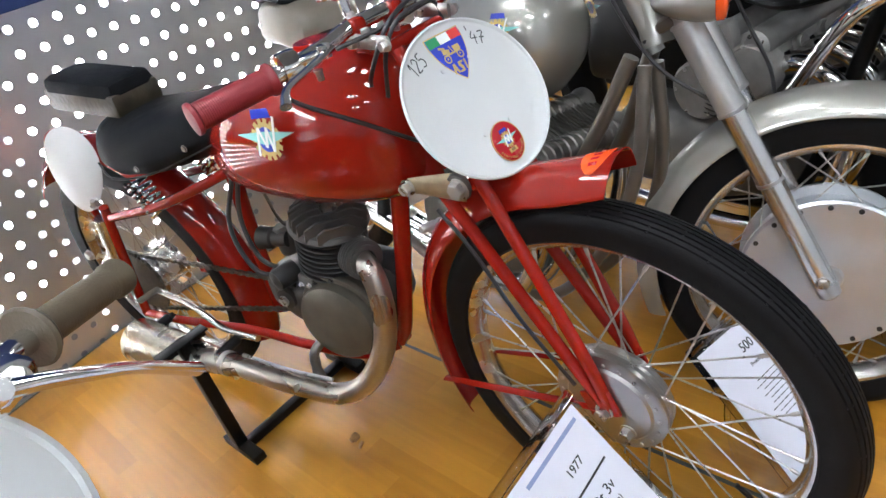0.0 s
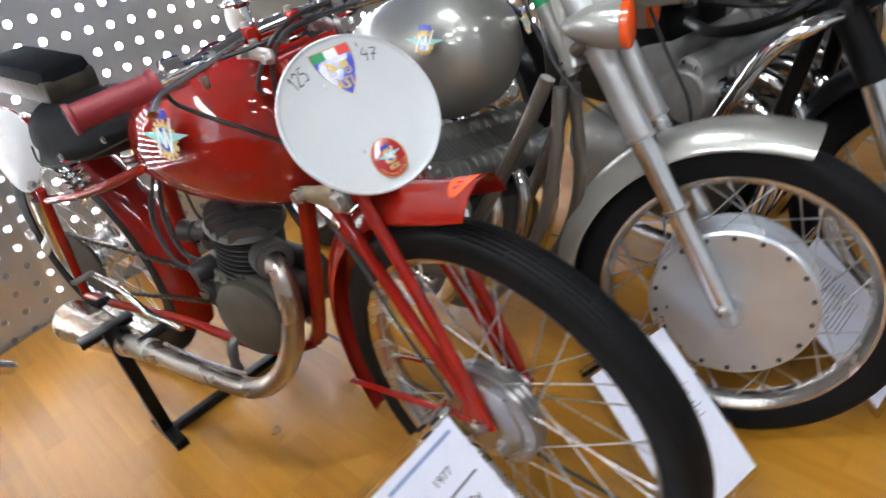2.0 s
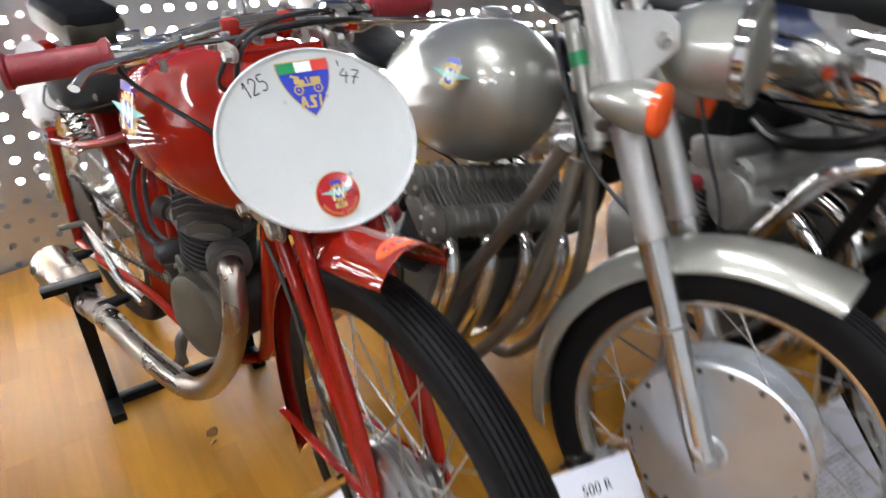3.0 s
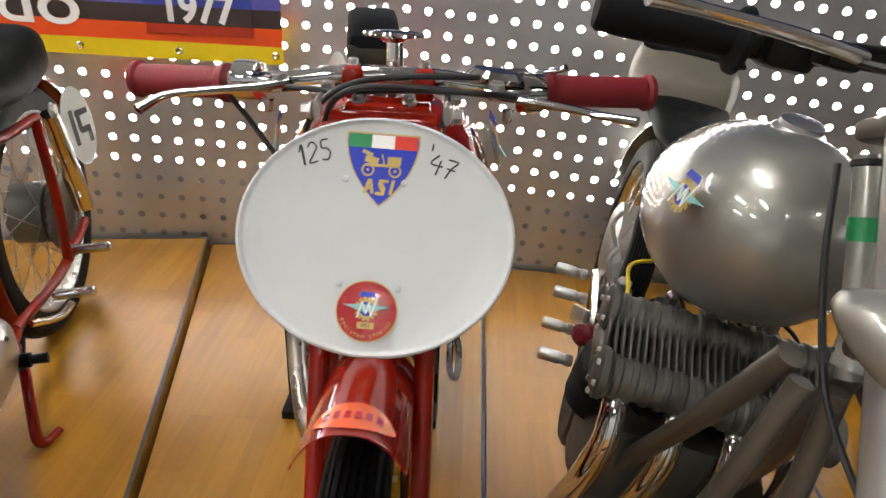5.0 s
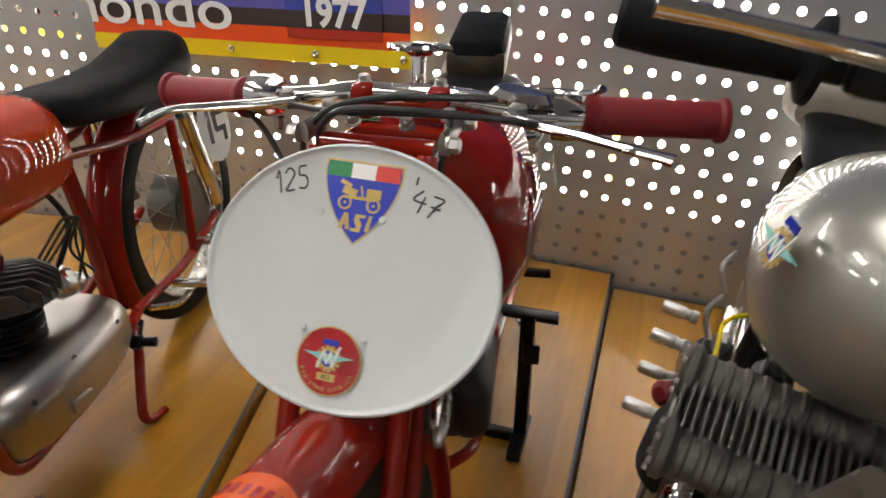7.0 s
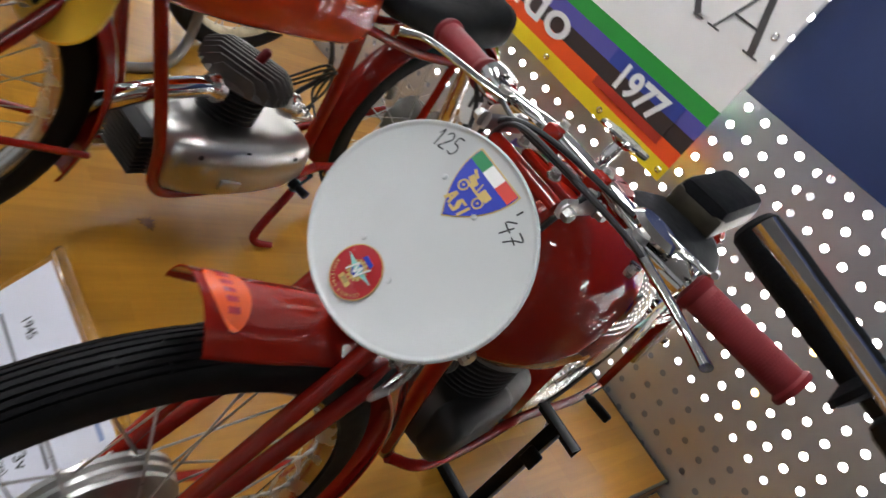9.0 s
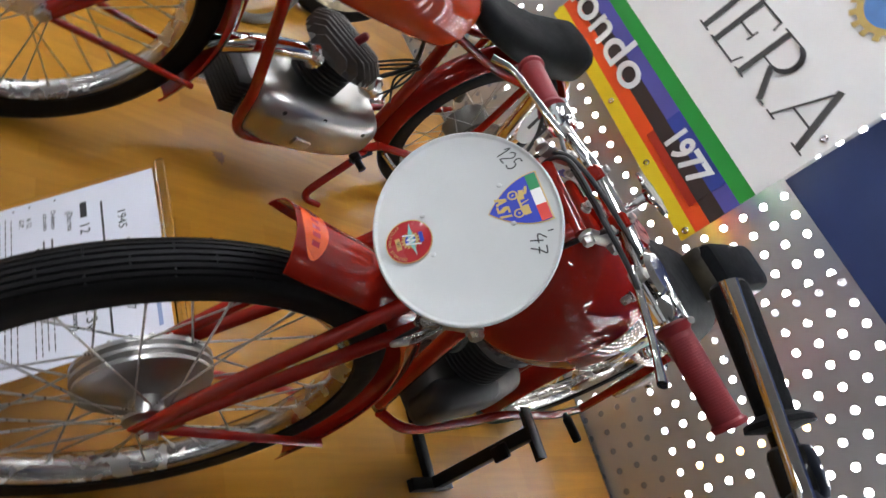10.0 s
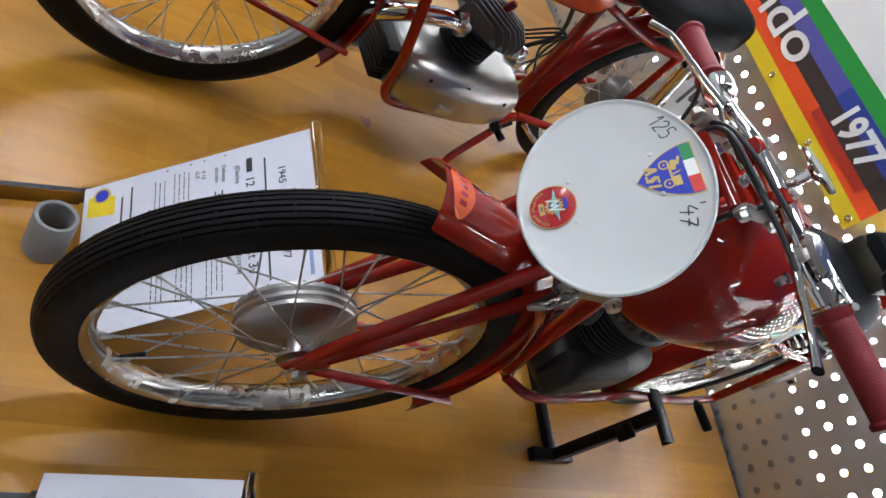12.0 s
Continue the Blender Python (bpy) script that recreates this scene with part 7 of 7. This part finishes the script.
for s in (-1, 1):
    rings = []
    for y, z, w, h in secs4[1:9]:
        ring = superring(0, y, z, w + 0.003, h * 0.98, 2.5, 36, 0.9)
        ring = [p for p in ring if p[0] * s > 0.10 * w]
        ring.sort(key=lambda p: p[2])
        rings.append(ring)
    n_ = min(len(r_) for r_ in rings)
    rings = [[r_[round(i * (len(r_) - 1) / (n_ - 1))] for i in range(n_)] for r_ in rings]
    g = G()
    v = [p for r_ in rings for p in r_]
    f = [(i * n_ + k, i * n_ + k + 1, (i + 1) * n_ + k + 1, (i + 1) * n_ + k) for i in range(len(rings) - 1) for k in range(n_ - 1)]
    g.add(v, f)
    part("side_panel", g, "chrome", tank4, "mirror chrome tank panel", smooth=60)
rings = [superring(0, y, z, w, h, 2.8, 28, 0.92) for y, z, w, h in ((0.66, 0.765, 0.06, 0.02), (0.70, 0.765, 0.10, 0.04), (0.9, 0.755, 0.12, 0.048), (1.15, 0.76, 0.12, 0.05), (1.30, 0.775, 0.10, 0.05), (1.34, 0.78, 0.05, 0.02))]
part("seat", loft(G(), rings), "leather", b4, "black dual seat", smooth=50)
rings = [superring(0, y, z, w, h, 3.2, 28) for y, z, w, h in ((0.30, 0.33, 0.14, 0.06), (0.31, 0.33, 0.18, 0.10), (0.45, 0.31, 0.20, 0.125), (0.65, 0.31, 0.20, 0.125), (0.75, 0.31, 0.14, 0.07))]
en4 = part("crankcase", loft(G(), rings), "cast", b4, "grey crankcase", smooth=50)
for k in range(4):
    fins(en4, "cylinder", (-0.135 + 0.09 * k, 0.44, 0.43), Vector((0, -0.25, 1)), 0.05, 0.11, 10, "castdark", thick=0.003)
g = G()
block(g, (0.35, 0.15, 0.055), Matrix.Translation((0, 0.405, 0.553)) @ Matrix.Rotation(radians(-14), 4, "X"), 0.010)
part("cylinder_head", g, "palecast", en4, "grey cast cylinder head")
for dy in (-0.005, 0.095):
    g = lathe(G(), [(0, -0.172), (0.022, -0.172), (0.031, -0.165), (0.031, -0.140), (0.024, -0.134), (0.024, 0.134), (0.031, 0.140), (0.031, 0.165), (0.022, 0.172), (0, 0.172)], (0, 0.350 + dy, 0.585 + 0.02 * dy), (1, 0, 0), 28)
    cc = part("cam_cover", g, "palecast", en4, "pale grey cam cover")
    for k in range(5):
        a = 2 * math.pi * k / 5
        bolt(cc, (-0.172, 0.350 + dy + 0.022 * math.cos(a), 0.585 + 0.022 * math.sin(a)), (-1, 0, 0), 0.0035, 0.004)
for k in range(4):
    g = lathe(G(), [(0, 0), (0.020, 0), (0.020, 0.010), (0.016, 0.014), (0.016, 0.024), (0, 0.026)], (-0.135 + 0.09 * k, 0.335, 0.548), (0, -1, 0.25), 20)
    part("valve_cap", g, "palecast", en4, "round cast cap")
g = lathe(G(), [(0, 0), (0.060, 0), (0.066, -0.006), (0.068, -0.03), (0, -0.03)], (-0.182, 0.47, 0.480), (-1, 0, 0), 32)
tc4 = part("timing_cover", g, "palecast", en4, "round pale cast cover")
for k in range(6):
    a = 2 * math.pi * k / 6
    bolt(tc4, (-0.181, 0.47 + 0.055 * math.cos(a), 0.480 + 0.055 * math.sin(a)), (-1, 0, 0), 0.004, 0.004)
g = G()
block(g, (0.22, 0.42, 0.25), Matrix.Translation((0, 0.66, 0.555)), 0.03)
part("air_box", g, "black", b4, "black air box under the tank")
g = lathe(G(), [(0, 0), (0.050, 0), (0.054, -0.005), (0.056, -0.04), (0, -0.04)], (-0.182, 0.350, 0.535), (-1, 0, 0.1), 32)
part("timing_cover", g, "palecast", en4, "round pale cast cover")
g = G()
block(g, (0.035, 0.085, 0.060), Matrix.Translation((-0.165, 0.425, 0.600)) @ Matrix.Rotation(radians(-15), 4, "X"), 0.012)
part("cam_end_cap", g, "palecast", en4, "squarish pale cast cap")
g = sweep(G(), [(-0.10, 0.40, 0.66), (-0.14, 0.30, 0.66), (-0.125, 0.19, 0.69), (-0.06, 0.13, 0.73)], 0.012, 10)
part("frame_tube", g, "black", b4)
g = lathe(G(), [(0, 0), (0.016, 0), (0.016, 0.03), (0, 0.032)], (-0.20, 0.41, 0.55), (-1, 0, 0.1), 16)
part("tacho_drive", g, "redrub", en4, "red rubber cap")
for k in range(4):
    x = -0.135 + 0.09 * k
    g = sweep(G(), [(x, 0.33, 0.53), (x, 0.26, 0.545), (x, 0.19, 0.50), (x, 0.17, 0.40), (x - 0.01, 0.22, 0.25), (x - 0.01, 0.36, 0.15), (x, 0.7, 0.13)], 0.019, 14)
    part("exhaust_pipe", g, "chrome", b4, "chrome header pipe")
g = sweep(G(), [(-0.05, 0.08, 0.70), (-0.16, 0.10, 0.70), (-0.205, 0.150, 0.665), (-0.215, 0.215, 0.565), (-0.215, 0.29, 0.43), (-0.20, 0.36, 0.30)], 0.0145, 14)
part("crash_bar", g, "chrome", b4, "chrome crash bar")
for s in (-1, 1):
    tubes(b4, [[(s * 0.03, 0.14, 0.76), (s * 0.07, 0.22, 0.45), (s * 0.09, 0.33, 0.20), (s * 0.09, 0.7, 0.18)]], 0.016, "black", "frame_tube", "black frame tube")
RA4 = Vector((0, 1.28, 0.30))
rw4 = wheel(b4, "rear_wheel", Matrix.Translation(RA4), 0.30, 0.23, 0.10, (-0.04, 0.09, 0.04, 0.09), 36, False, "chrome")
g = lathe(G(), [(0, -0.06), (0.09, -0.05), (0.09, 0.05), (0, 0.06)], (0, 0, 0), (1, 0, 0), 32)
part("hub", g, "alu", rw4)
mudguard("rear_mudguard", b4, Matrix.Translation(RA4), 0.345, 0.07, -90, 80, "black", 0.04, label="black rear mudguard")
copy_thing(b4, pose(1.86, -0.10, -0.075, 0, 0, -12) @ Matrix.Scale(1.06, 4))

# ---- a further motorcycle beyond the orange-red one ----
b5 = thing("parked_motorcycle", pose(-1.60, 1.01, 0.030, 0, 0, 13), "dark motorcycle with a brass-coloured rim on a bent tube stand", "motorcycle", "motorcycles on display")
w5 = wheel(b5, "rear_wheel", Matrix.Translation((0, 0, 0.312)), 0.312, 0.254, 0.080, (-0.035, 0.072, 0.035, 0.072), 36, False, "linkbrass")
g = lathe(G(), [(0, -0.05), (0.06, -0.048), (0.076, -0.038), (0.076, 0.038), (0.06, 0.048), (0, 0.05)], (0, 0, 0), (1, 0, 0), 36)
part("hub", g, "cast", w5, "dull cast hub")
mudguard("rear_mudguard", b5, Matrix.Translation((0, 0, 0.312)), 0.352, 0.045, -100, 70, "black", 0.030, label="black rear mudguard")
g = sweep(G(), [(-0.10, -0.52, 0.02), (0.10, -0.60, 0.016), (0.210, -0.500, 0.016), (0.190, -0.330, 0.018), (0.090, -0.200, 0.05), (0.060, -0.180, 0.22)], 0.016, 12)
part("stand", g, "silverdark", b5, "bent grey tube stand")
rings = [superring(0, y, z, w, h, 3.2, 28) for y, z, w, h in ((-0.72, 0.28, 0.06, 0.05), (-0.70, 0.28, 0.10, 0.09), (-0.55, 0.29, 0.12, 0.12), (-0.42, 0.29, 0.11, 0.11), (-0.37, 0.29, 0.06, 0.05))]
part("crankcase", loft(G(), rings), "castgrey", b5, "dark cast crankcase", smooth=50)
fins(b5, "cylinder", (0, -0.55, 0.40), (0, -0.1, 1.0), 0.062, 0.10, 8, "castdark")
for s in (-1, 1):
    tubes(b5, [[(s * 0.05, -0.80, 0.62), (s * 0.07, -0.76, 0.35), (s * 0.07, -0.66, 0.17), (s * 0.07, -0.30, 0.19)], [(s * 0.07, -0.30, 0.19), (s * 0.075, 0.0, 0.312)], [(s * 0.05, -0.80, 0.62), (s * 0.06, -0.20, 0.60), (s * 0.075, 0.0, 0.312)]], 0.012, "black", "frame_tube")
rings = [superring(0, y, z, w, h, 2.5, 28, 0.9) for y, z, w, h in ((-0.86, 0.69, 0.05, 0.05), (-0.84, 0.69, 0.10, 0.09), (-0.65, 0.68, 0.12, 0.11), (-0.45, 0.67, 0.09, 0.08), (-0.42, 0.67, 0.03, 0.03))]
part("fuel_tank", loft(G(), rings), "black", b5, "black fuel tank", smooth=60)
rings = [superring(0, y, z, w, h, 3.0, 28, 0.9) for y, z, w, h in ((-0.42, 0.68, 0.05, 0.02), (-0.36, 0.68, 0.10, 0.04), (0.0, 0.68, 0.11, 0.04), (0.14, 0.69, 0.08, 0.03), (0.16, 0.69, 0.03, 0.01))]
part("seat", loft(G(), rings), "leather", b5, "black seat", smooth=50)
W5 = Matrix.Translation((0, -1.27, 0.312))
fw5 = wheel(b5, "front_wheel", W5, 0.312, 0.254, 0.075, (-0.035, 0.072, 0.035, 0.072), 36, True, "linkbrass")
for s in (-1, 1):
    tubes(b5, [[(s * 0.06, -1.27, 0.312), (s * 0.06, -0.86, 0.78)]], 0.016, "black", "fork_tube")
g = sweep(G(), [(-0.30, -0.70, 0.82), (-0.15, -0.82, 0.84), (0, -0.84, 0.82), (0.15, -0.82, 0.84), (0.30, -0.70, 0.82)], 0.011, 12)
part("handlebar", g, "chrome", b5, "chrome handlebar")
